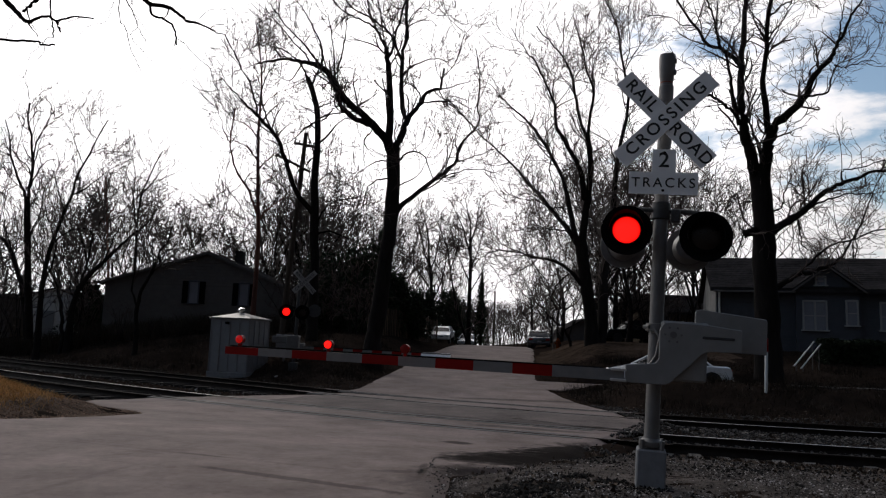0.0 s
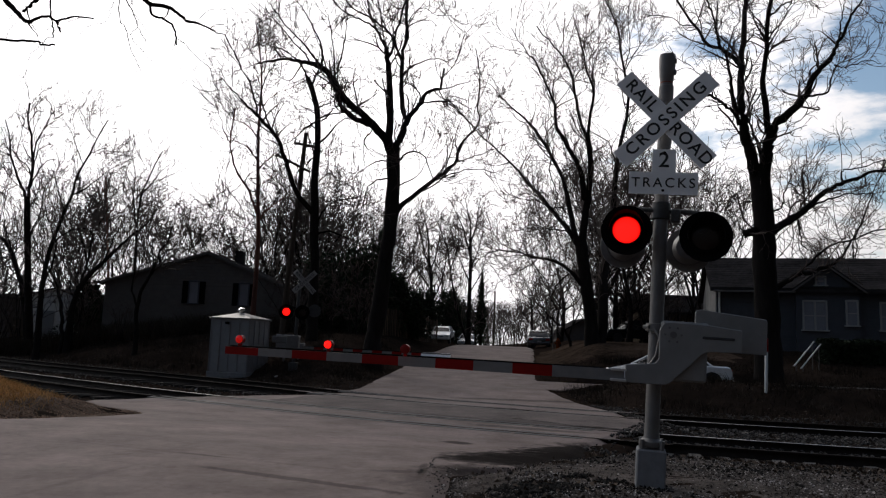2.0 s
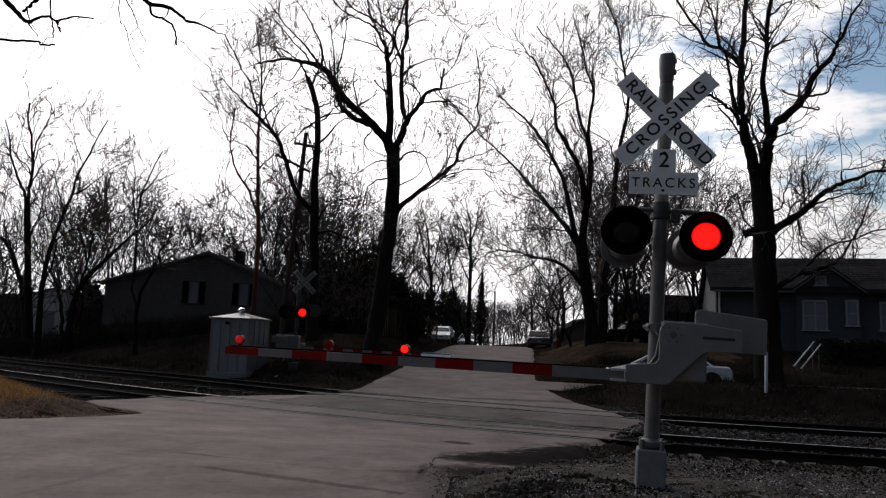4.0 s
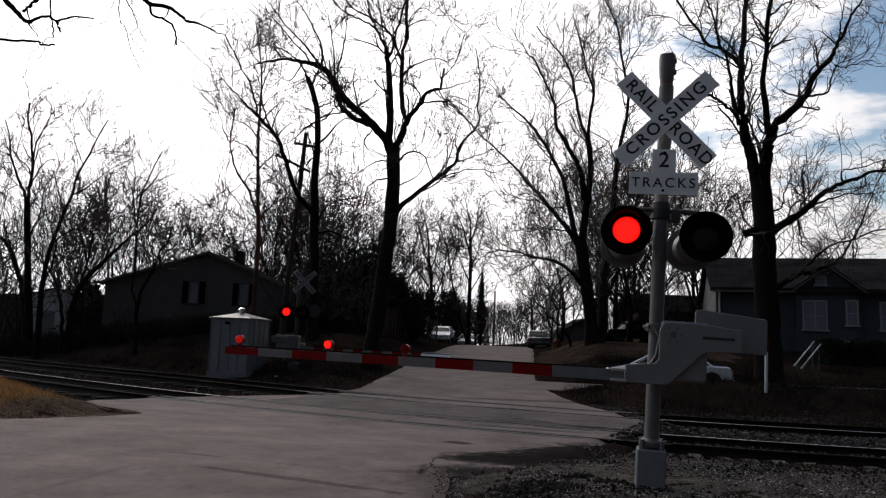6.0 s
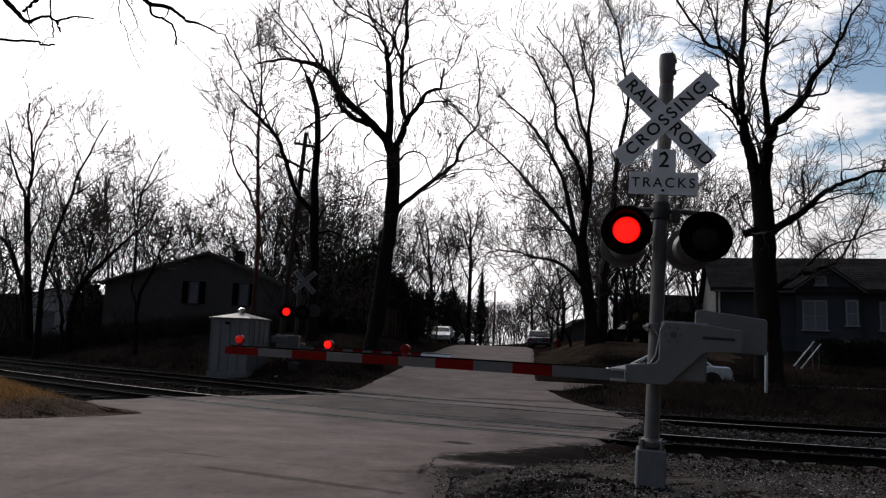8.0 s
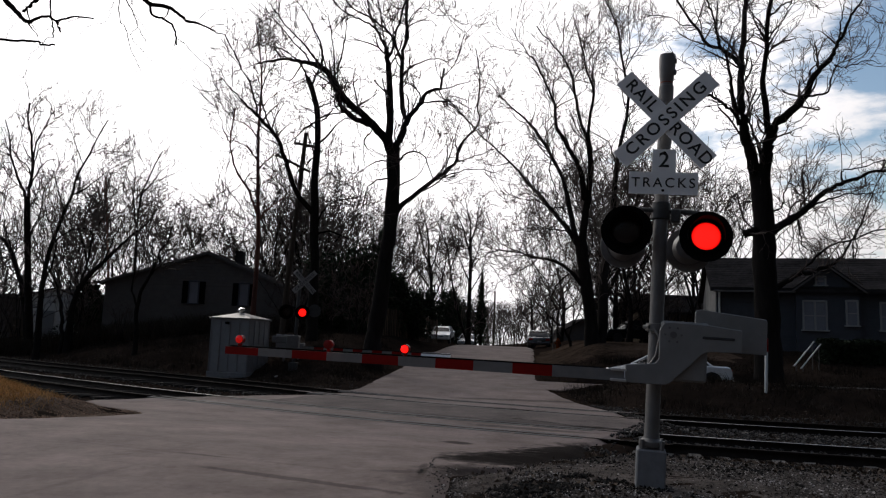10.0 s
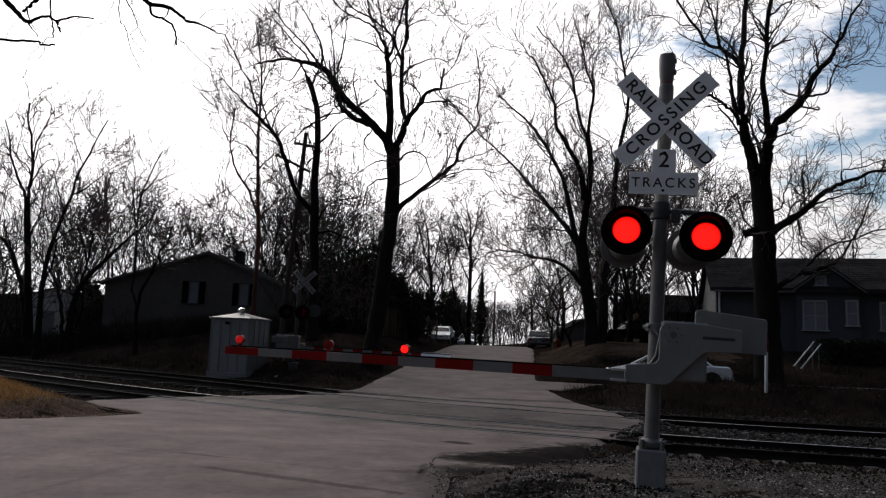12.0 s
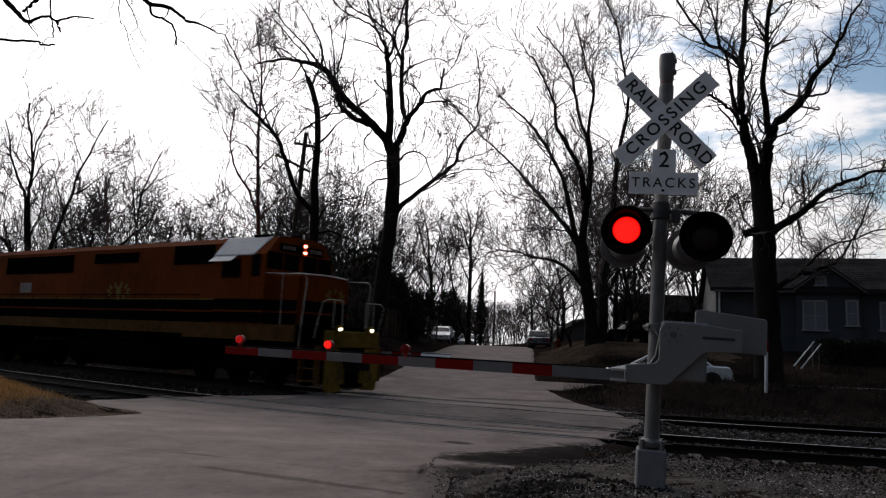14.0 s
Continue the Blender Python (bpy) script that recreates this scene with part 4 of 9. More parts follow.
LIMBS_SLIM.append((0.0422, 0.0141, [(-0.22, 0, 5.98), (0.28, -0.25, 6.82), (1, -0.52, 7.23), (2.17, -0.93, 7.33)]))

# poplar
LIMBS_POPLAR = []
LIMBS_POPLAR.append((0.1563, 0.0313, [(0, 0, 0), (0.02, 0, 1.87), (0.01, 0, 3.77), (-0.04, 0, 5.04), (-0.19, 0, 6.64), (-0.3, 0, 8.27), (-0.39, 0, 9.9), (-0.44, 0, 11.06), (-0.39, 0, 12.23), (-0.45, 0, 13.57), (-0.6, 0, 14.75), (-0.87, 0, 16.28), (-1.05, 0, 16.96)]))
LIMBS_POPLAR.append((0.0782, 0.0313, [(-0.15, 0, 5.68), (-0.46, -0.46, 6.7), (-0.72, -0.76, 7.17), (-1.08, -1.22, 7.78), (-1.26, -1.61, 8.31), (-1.3, -2.05, 8.91), (-1.19, -2.48, 9.48), (-0.96, -3.05, 10.18), (-0.79, -3.47, 10.67)]))
LIMBS_POPLAR.append((0.0391, 0.0156, [(-1.32, -2.05, 9.13), (-1.79, -1.89, 9.88), (-2.19, -1.63, 10.9), (-2.73, -1.34, 11.94)]))
LIMBS_POPLAR.append((0.0469, 0.0156, [(-0.27, 0, 8.2), (0.05, 0.22, 8.79), (0.63, 0.61, 9.45), (1.28, 0.99, 9.85)]))
LIMBS_POPLAR.append((0.0547, 0.0156, [(-0.07, 0, 5.42), (0.51, -0.22, 5.99), (1.17, -0.48, 6.41), (1.74, -0.73, 6.73)]))
LIMBS_POPLAR.append((0.0469, 0.0156, [(-0.37, 0, 8.75), (-0.84, -0.24, 9.43), (-1.37, -0.46, 9.64), (-1.77, -0.64, 9.73), (-2.31, -0.89, 9.58)]))
LIMBS_POPLAR.append((0.0391, 0.0156, [(-0.41, 0, 11.56), (-0.11, 0.16, 12.3), (0.39, 0.37, 12.9), (0.82, 0.53, 13.21)]))
LIMBS_POPLAR.append((0.0391, 0.0156, [(-0.49, 0, 13.24), (-1.06, 0.49, 14.42), (-1.43, 1.08, 15.68), (-1.54, 1.69, 16.93)]))
LIMBS_POPLAR.append((0.0391, 0.0156, [(-0.5, 0, 13.74), (-0.16, -0.26, 14.5), (-0.2, -0.57, 15.21), (0.09, -0.86, 15.77)]))
LIMBS_POPLAR.append((0.0391, 0.0156, [(-0.4, 0, 10.07), (-0.92, -0.25, 10.63), (-1.36, -0.47, 10.88), (-1.92, -0.75, 10.87)]))
LIMBS_POPLAR.append((0.0391, 0.0156, [(-0.11, -0.46, 7.2), (0.49, -0.61, 7.57), (0.91, -0.8, 8.12)]))

# spread
LIMBS_SPREAD = []
LIMBS_SPREAD.append((0.3564, 0.297, [(-0.18, 0, -0.01), (-0.34, 0, 1.57), (-0.6, 0, 3.35), (-0.8, 0, 4.69), (-0.91, 0, 5.81)]))
LIMBS_SPREAD.append((0.2079, 0.1337, [(-0.81, 0, 5.6), (-0.73, -0.23, 6.93), (-0.63, -0.45, 7.96), (-0.57, -0.66, 8.83), (-0.64, -0.92, 9.83), (-0.82, -1.19, 10.81)]))
LIMBS_SPREAD.append((0.0965, 0.0297, [(-0.82, -1.19, 10.72), (-1.31, -1.52, 11.61), (-1.61, -1.93, 12.52), (-1.9, -2.46, 13.53), (-2.23, -2.83, 14.13), (-2.74, -3.22, 14.63), (-3.54, -3.78, 15.16), (-4.02, -4.15, 15.53)]))
LIMBS_SPREAD.append((0.0891, 0.0223, [(-0.82, -1.19, 10.78), (-0.81, -1.53, 11.78), (-0.75, -2.01, 12.83), (-0.91, -2.31, 13.39), (-1.16, -2.54, 13.77), (-1.39, -2.89, 14.34), (-1.68, -3.35, 15.04), (-2.17, -4.04, 15.98)]))
LIMBS_SPREAD.append((0.0446, 0.0149, [(-0.75, -2.01, 12.89), (-0.67, -1.52, 14.49), (-0.29, -1.08, 15.62), (0.36, -0.61, 16.68)]))
LIMBS_SPREAD.append((0.1485, 0.0594, [(-1.08, 0, 5.37), (-1.59, 0.45, 6.34), (-2.08, 0.88, 7.01), (-2.77, 1.58, 8.07), (-3.5, 2.29, 9.06), (-4, 2.85, 9.9), (-4.72, 3.53, 10.82)]))
LIMBS_SPREAD.append((0.0594, 0.0178, [(-4.72, 3.53, 10.82), (-5.6, 3.11, 11.49), (-6.47, 2.59, 12.01), (-7.07, 2.1, 12.58), (-7.74, 1.59, 13.02)]))
LIMBS_SPREAD.append((0.1485, 0.0594, [(-1.11, 0, 5.58), (-1.37, 0.57, 7.2), (-1.56, 1.19, 8.67), (-1.84, 1.67, 9.7), (-2.23, 2.18, 10.73), (-2.75, 2.76, 11.84), (-3.23, 3.23, 12.71), (-3.86, 3.74, 13.53)]))
LIMBS_SPREAD.append((0.0594, 0.0178, [(-3.86, 3.74, 13.53), (-4.43, 3.96, 14.07), (-5, 4.29, 14.8), (-5.61, 4.68, 15.63), (-6.47, 5.13, 16.19)]))
LIMBS_SPREAD.append((0.1485, 0.0446, [(-0.84, -0.45, 7.64), (-1.05, -0.83, 8.92), (-1.48, -1.16, 9.67), (-1.96, -1.48, 10.3), (-2.44, -1.81, 10.87), (-2.7, -2.1, 11.43), (-2.76, -2.43, 12.07), (-3.09, -2.79, 12.68), (-3.43, -3.09, 13.14)]))
LIMBS_SPREAD.append((0.0475, 0.0178, [(-3.43, -3.09, 13.14), (-3.87, -3.37, 13.85), (-4.34, -3.64, 14.3), (-4.87, -3.99, 14.81), (-5.28, -4.33, 15.28)]))
LIMBS_SPREAD.append((0.052, 0.0149, [(-2.76, -2.43, 12.01), (-2.9, -2.27, 12.96), (-2.68, -2.03, 14.12), (-2.51, -1.84, 14.97)]))
LIMBS_SPREAD.append((0.052, 0.0178, [(-2.23, 2.18, 10.73), (-2.23, 2.44, 9.81), (-1.79, 2.86, 8.76), (-1.21, 3.32, 7.81)]))
LIMBS_SPREAD.append((0.3119, 0.1337, [(0.24, 0, 0.01), (0.47, 0.6, 1.63), (0.63, 1.38, 3.35), (0.91, 1.97, 4.57), (1.27, 2.61, 5.88), (1.62, 3.48, 7.68), (1.92, 4.38, 9.57), (2.25, 5.23, 11.35)]))
LIMBS_SPREAD.append((0.1262, 0.0446, [(2.25, 5.23, 11.35), (2.57, 5.42, 12.67), (2.91, 5.7, 14.21), (3.11, 5.95, 15.48), (3.09, 6.18, 16.6), (3, 6.42, 17.74), (2.78, 6.72, 19.06), (2.67, 7.08, 20.76), (2.35, 7.34, 21.84), (1.75, 7.72, 23.39)]))
LIMBS_SPREAD.append((0.0446, 0.0149, [(2.18, 5.23, 11.17), (1.9, 5.07, 11.9), (1.61, 4.9, 12.48), (1.01, 4.71, 12.76), (0.35, 4.5, 13.02)]))
LIMBS_SPREAD.append((0.0446, 0.0149, [(3, 6.42, 17.66), (3.44, 6.16, 18.48), (4.03, 5.71, 19.44), (4.53, 5.24, 20.3)]))
LIMBS_SPREAD.append((0.0371, 0.0149, [(3, 6.42, 17.81), (3.23, 6.09, 19.12), (2.98, 5.55, 20.64), (2.98, 5.05, 21.9)]))
LIMBS_SPREAD.append((0.104, 0.0446, [(1.27, 2.61, 5.56), (1.88, 2.75, 6.25), (2.49, 3, 7.3), (3, 3.35, 8.71), (3.16, 3.7, 10.15)]))
LIMBS_SPREAD.append((0.1188, 0.0371, [(-0.81, 0, 3.19), (-1.42, -0.34, 3.82), (-2.14, -0.75, 4.22), (-2.94, -1.19, 4.38), (-3.73, -1.64, 4.38), (-4.59, -2.19, 4.54), (-5.4, -2.72, 4.53)]))
LIMBS_SPREAD.append((0.0371, 0.0149, [(-5.4, -2.72, 4.53), (-5.93, -2.51, 4.39), (-6.38, -2.24, 4.07), (-6.86, -1.87, 3.58)]))
LIMBS_SPREAD.append((0.0446, 0.0149, [(-3.44, -1.64, 4.37), (-4.4, -1.12, 4.74), (-5.32, -0.47, 5.21), (-6.24, 0.25, 5.76)]))
LIMBS_SPREAD.append((0.0371, 0.0149, [(-3.49, -1.64, 4.19), (-4.32, -1.97, 3.61), (-5.42, -2.54, 2.95)]))
LIMBS_SPREAD.append((0.052, 0.0149, [(-1.09, 0, 5.86), (-1.78, -0.18, 5.99), (-2.73, -0.51, 6.05), (-3.67, -0.87, 5.99), (-4.43, -1.2, 5.79)]))
LIMBS_SPREAD.append((0.0446, 0.0149, [(-1.92, 0.88, 6.95), (-2.91, 0.57, 7.61), (-4.03, 0.2, 7.74), (-5.13, -0.22, 7.92)]))
LIMBS_SPREAD.append((0.0416, 0.0149, [(-1.37, 0.57, 7.29), (-2.09, 0.87, 7.45), (-3.09, 1.44, 7.2), (-3.97, 1.99, 7.45)]))
LIMBS_SPREAD.append((0.0446, 0.0149, [(-1.42, -0.34, 3.88), (-2, 0.04, 3.3), (-2.36, 0.52, 2.57), (-2.73, 0.97, 1.97)]))

# oak
LIMBS_OAK = []
LIMBS_OAK.append((0.44, 0.37, [(0, 0, 0), (-0.02, 0, 1.15), (-0.08, 0, 2.41), (-0.1, 0, 3.48), (-0.08, 0, 4.56), (-0.15, 0, 5.65), (-0.2, 0, 6.48), (-0.19, 0, 6.93)]))
LIMBS_OAK.append((0.2321, 0.1477, [(-0.35, 0, 6.34), (-0.72, -0.39, 7.29), (-1.04, -0.66, 7.75), (-1.24, -0.99, 8.3), (-1.41, -1.28, 8.74)]))
LIMBS_OAK.append((0.1372, 0.0844, [(-1.41, -1.28, 8.63), (-1.3, -1.04, 9.69), (-1.12, -0.7, 10.94), (-0.85, -0.32, 12.25), (-0.56, 0.17, 13.91)]))
LIMBS_OAK.append((0.095, 0.0422, [(-1.13, -0.7, 10.45), (-1.33, -0.53, 10.89), (-1.57, -0.33, 11.26), (-1.82, -0.14, 11.49), (-2.16, 0.14, 11.82), (-2.33, 0.4, 12.33), (-2.51, 0.7, 12.89), (-2.78, 1.13, 13.69), (-2.93, 1.51, 14.43)]))
LIMBS_OAK.append((0.0844, 0.0422, [(-1.38, -0.99, 8.14), (-1.58, -1.22, 8.64), (-1.83, -1.56, 9.16), (-2.19, -2.11, 9.86), (-2.43, -2.44, 10.22)]))
LIMBS_OAK.append((0.0475, 0.0317, [(-1.69, -0.14, 11.43), (-1.71, 0.14, 12.19), (-1.73, 0.53, 13.08), (-1.83, 1.1, 14.27)]))
LIMBS_OAK.append((0.0739, 0.0422, [(-1.4, -0.99, 8.4), (-1.79, -1.08, 8.74), (-2.14, -1.17, 8.96), (-2.48, -1.26, 9.09), (-2.88, -1.36, 9.23)]))
LIMBS_OAK.append((0.0264, 0.0106, [(-2.44, -1.26, 9.07), (-2.68, -1.46, 9.49), (-3.16, -1.75, 9.79), (-3.78, -2.15, 10.07)]))
LIMBS_OAK.append((0.0317, 0.0158, [(-1.53, -0.33, 11.26), (-1.15, -0.01, 12.27), (-0.76, 0.25, 12.94), (-0.68, 0.69, 14.06)]))
LIMBS_OAK.append((0.0264, 0.0127, [(-2.45, 0.7, 12.75), (-2.99, 0.52, 12.67), (-3.45, 0.29, 12.85), (-4.1, -0.03, 12.77), (-4.88, -0.43, 12.5)]))
LIMBS_OAK.append((0.0422, 0.0264, [(-1.78, -0.14, 11.47), (-1.72, 0.21, 12.65), (-1.43, 0.71, 14.09)]))
LIMBS_OAK.append((0.0739, 0.0264, [(-0.09, 0, 6.75), (-0.04, 0.32, 7.62), (-0.11, 0.64, 8.27), (-0.12, 0.97, 8.95), (0.11, 1.31, 9.66), (0.65, 1.72, 10.42)]))
LIMBS_OAK.append((0.2321, 0.1794, [(-0.09, 0, 6.42), (-0.1, -0.38, 7.21), (-0.12, -0.77, 7.8), (-0.12, -0.97, 8.06)]))
LIMBS_OAK.append((0.1266, 0.0633, [(-0.16, -0.77, 7.75), (-0.49, -1.21, 8.69), (-0.75, -1.6, 9.3), (-0.91, -2.08, 9.96), (-1.05, -2.6, 10.59), (-1.21, -3.14, 11.17), (-1.4, -3.86, 11.84)]))
LIMBS_OAK.append((0.0317, 0.0158, [(-1.03, -2.6, 10.67), (-1.34, -2.78, 11.02), (-1.63, -2.99, 11.33), (-2.03, -3.34, 11.76)]))
LIMBS_OAK.append((0.0317, 0.0158, [(-1.01, -2.6, 10.97), (-0.5, -2.49, 11.4), (-0.13, -2.33, 12.02), (0.13, -2.16, 12.72)]))
LIMBS_OAK.append((0.0369, 0.0211, [(-1.18, -3.14, 11.38), (-0.55, -2.83, 11.97), (0.2, -2.42, 12.52)]))
LIMBS_OAK.append((0.1794, 0.0844, [(-0.2, -0.77, 7.6), (-0.04, -1.04, 8.18), (0.2, -1.29, 8.47), (0.48, -1.58, 8.71), (0.66, -1.86, 9), (0.69, -2.23, 9.44), (0.81, -2.6, 9.79), (1.02, -2.96, 10)]))
LIMBS_OAK.append((0.0844, 0.0264, [(1.02, -2.96, 10), (1.21, -3.07, 10.48), (1.46, -3.28, 11.11), (1.66, -3.49, 11.64), (1.99, -3.7, 12.02)]))
LIMBS_OAK.append((0.0475, 0.0158, [(0.68, -1.86, 9.01), (1.07, -1.75, 9.15), (1.58, -1.56, 9.3), (1.84, -1.41, 9.62), (2, -1.21, 10.09), (2.5, -0.89, 10.77), (3.19, -0.58, 11.05), (4.2, -0.09, 11.75)]))
LIMBS_OAK.append((0.0369, 0.0158, [(1.19, -3.07, 10.39), (1.6, -2.64, 11.48), (2.2, -1.96, 12.9)]))
LIMBS_OAK.append((0.0264, 0.0106, [(0.74, -1.86, 9.18), (0.62, -1.77, 9.72), (0.62, -1.61, 10.47)]))
LIMBS_OAK.append((0.0264, 0.0106, [(0.81, -2.6, 9.79), (0.5, -2.82, 10.18), (0.45, -3.15, 10.62)]))
LIMBS_OAK.append((0.0317, 0.0127, [(2.28, -0.89, 10.65), (2.7, -1.04, 10.56), (3.18, -1.31, 10.69), (3.63, -1.6, 10.5)]))
LIMBS_OAK.append((0.1794, 0.095, [(0.04, 0, 4.22), (0.73, 0.23, 4.67), (1.28, 0.44, 5.02), (1.85, 0.69, 5.42), (2.45, 0.97, 5.9), (3.05, 1.24, 6.3)]))
LIMBS_OAK.append((0.095, 0.0528, [(3.05, 1.24, 6.3), (3.57, 1.14, 6.6), (4.17, 1, 6.82), (4.56, 0.89, 7.04), (5.33, 0.68, 7.08)]))
LIMBS_OAK.append((0.0475, 0.0158, [(1.96, 0.69, 5.51), (2.49, 0.43, 5.73), (2.89, 0.15, 5.87), (3.12, -0.02, 5.95), (3.55, -0.39, 5.87), (3.82, -0.64, 5.83)]))
LIMBS_OAK.append((0.0422, 0.0158, [(3.52, 1.14, 6.57), (3.51, 1.05, 6.99), (3.66, 0.99, 7.14), (4.18, 0.8, 7.18), (4.63, 0.61, 7.36), (5.11, 0.39, 7.41)]))
LIMBS_OAK.append((0.0369, 0.0127, [(0.14, 0, 5.05), (0.71, 0.2, 5.37), (0.92, 0.42, 5.89), (1.4, 0.83, 6.74), (2.02, 1.17, 7.26), (2.68, 1.47, 7.52)]))
LIMBS_OAK.append((0.0264, 0.0106, [(1.3, 0.83, 6.51), (1.57, 0.66, 6.3), (1.54, 0.41, 6.69), (1.88, 0.03, 6.88)]))
LIMBS_OAK.append((0.0369, 0.0211, [(1.39, 0.44, 5), (1.63, 0.65, 4.33), (1.78, 0.8, 3.96), (2.34, 1, 3.79)]))
LIMBS_OAK.append((0.1372, 0.0528, [(0.04, 0, 2.04), (0.65, 0.16, 2.41), (1.3, 0.37, 2.78), (2.07, 0.61, 2.98), (2.74, 0.84, 3.25), (3.45, 1.09, 3.64)]))
LIMBS_OAK.append((0.0528, 0.0158, [(3.45, 1.09, 3.64), (3.93, 1.33, 4.25), (4.45, 1.6, 4.81), (5.1, 2.08, 5.8), (5.8, 2.6, 6.84), (6.51, 3.08, 7.76)]))
LIMBS_OAK.append((0.0633, 0.0264, [(1.08, 0.37, 2.66), (1.61, 0.46, 3.06), (2.11, 0.58, 3.46), (2.58, 0.7, 3.89), (3.14, 0.82, 4.15), (3.8, 0.97, 4.31), (4.63, 1.16, 4.66), (5.64, 1.39, 4.92)]))
LIMBS_OAK.append((0.1583, 0.1372, [(-0.13, 0, 4.52), (-0.61, -0.21, 4.29), (-0.99, -0.41, 4.14)]))
LIMBS_OAK.append((0.0211, 0.0106, [(-0.97, -0.41, 4.25), (-1.29, -0.23, 4.58), (-1.53, 0.02, 5.07)]))
LIMBS_OAK.append((0.0264, 0.0106, [(-0.37, 0, 5.47), (-0.71, 0.11, 5.47), (-0.99, 0.22, 5.4), (-1.05, 0.33, 5.68), (-1.18, 0.55, 6.21)]))

# fork
LIMBS_FORK = []
LIMBS_FORK.append((0.2407, 0.172, [(0, 0, 0), (-0.28, 0, 2.21), (-0.58, 0, 4.62), (-0.81, 0, 6.36), (-0.99, 0, 7.94)]))
LIMBS_FORK.append((0.1032, 0.0344, [(-0.97, 0, 7.83), (-1.42, 0.13, 8.66), (-1.99, 0.32, 9.58), (-2.5, 0.53, 10.52), (-2.97, 0.83, 11.86), (-3.64, 1.18, 13.36)]))
LIMBS_FORK.append((0.1204, 0.043, [(-0.98, 0, 7.9), (-0.64, -0.42, 9.11), (-0.39, -0.86, 10.07), (-0.23, -1.51, 11.31), (-0.18, -2.19, 12.43), (0.14, -2.74, 13.3)]))
LIMBS_FORK.append((0.0516, 0.0172, [(-0.64, -0.42, 9.46), (-1.22, -0.21, 10.2), (-1.96, 0.04, 10.77), (-2.17, 0.58, 12.38), (-2.34, 1.11, 13.84)]))
LIMBS_FORK.append((0.0602, 0.0172, [(-0.42, -0.86, 10), (-0.06, -1.27, 11.31), (0.57, -1.66, 12.17), (1.3, -2.13, 13.1)]))
LIMBS_FORK.append((0.0516, 0.0172, [(-0.63, -0.42, 8.75), (-0.04, -0.69, 9.77), (0.54, -0.91, 10.27), (1.14, -1.08, 10.36)]))
LIMBS_FORK.append((0.0516, 0.0172, [(-0.66, 0, 5.66), (0.12, -0.43, 7.02), (0.52, -0.93, 8.34), (0.85, -1.21, 8.98)]))
LIMBS_FORK.append((0.172, 0.1204, [(-0.14, 0, 0.33), (-1.17, 0.62, 2.74), (-2.06, 1.15, 4.41), (-2.93, 1.52, 5.43), (-4.01, 1.87, 6.09)]))
LIMBS_FORK.append((0.0516, 0.0172, [(-1.3, 0.62, 3.26), (-1.57, -0.08, 4.92), (-1.67, -0.89, 6.35), (-1.34, -1.94, 8.05)]))

# lean
LIMBS_LEAN = []
LIMBS_LEAN.append((0.1563, 0.0313, [(0, 0, 0), (-0.06, 0, 2.01), (0.02, 0, 3.59), (0.22, 0, 4.86), (0.53, 0, 5.83), (0.75, 0, 6.8), (1.07, 0, 7.62), (1.2, 0, 8.6), (1.5, 0, 9.33), (1.84, 0, 10.09), (2.22, 0, 11.1), (2.68, 0, 12.04)]))
LIMBS_LEAN.append((0.0391, 0.0156, [(1.53, 0, 9.36), (1.29, -0.28, 10), (1.16, -0.67, 10.7), (0.99, -1.08, 11.31)]))
LIMBS_LEAN.append((0.0547, 0.0156, [(1.14, 0, 7.62), (1.85, -0.22, 7.92), (2.82, -0.66, 8.51), (3.65, -1.08, 8.98)]))
LIMBS_LEAN.append((0.0313, 0.0156, [(2.15, 0, 10.9), (1.42, 0.32, 11.49), (0.94, 0.73, 12.34)]))
LIMBS_LEAN.append((0.0391, 0.0156, [(1.71, 0, 9.83), (2.06, 0.2, 10.22), (2.53, 0.5, 10.52)]))
LIMBS_LEAN.append((0.0625, 0.0234, [(-0.02, 0, 2.48), (0.54, -0.33, 3.57), (0.84, -0.79, 4.78), (0.61, -1.25, 5.79), (0.52, -1.73, 6.78)]))
LIMBS_LEAN.append((0.0469, 0.0156, [(0.77, -0.79, 4.84), (1.32, -0.53, 5.46), (2.06, -0.19, 5.7), (2.83, 0.18, 5.69)]))
LIMBS_LEAN.append((0.0469, 0.0156, [(0.75, 0, 6.74), (0.58, -0.44, 7.51), (0.59, -1.04, 8.33), (0.59, -1.5, 8.86)]))

# bent
LIMBS_BENT = []
LIMBS_BENT.append((0.2134, 0.0985, [(0, 0, 0), (0.06, 0, 1.3), (0.34, 0, 2.39), (0.91, 0, 3.3), (1.65, 0, 4.09), (2.25, 0, 4.78)]))
LIMBS_BENT.append((0.0821, 0.0328, [(2.25, 0, 4.78), (2.99, -0.31, 5.33), (3.65, -0.65, 5.81), (4.43, -1.07, 6.26), (4.97, -1.55, 6.95)]))
LIMBS_BENT.append((0.0821, 0.0246, [(0.34, 0, 2.39), (0.38, 0.58, 4.11), (0.28, 1.19, 5.61), (0.44, 1.7, 6.74), (0.62, 2.12, 7.6)]))
LIMBS_BENT.append((0.0657, 0.0197, [(0.85, 0, 3.24), (0.15, 0.59, 4.68), (-0.77, 1.35, 6.11), (-1.48, 1.88, 7.05)]))
LIMBS_BENT.append((0.0492, 0.0164, [(1.65, 0, 4.09), (1.74, 0.63, 5.42), (1.84, 1.3, 6.55), (2.01, 1.9, 7.47)]))
LIMBS_BENT.append((0.1313, 0.0492, [(-0.37, 0, -0.18), (-0.91, 0.58, 1.46), (-1.58, 1.12, 2.64), (-2.32, 1.56, 3.5), (-3.7, 2.24, 4.56)]))
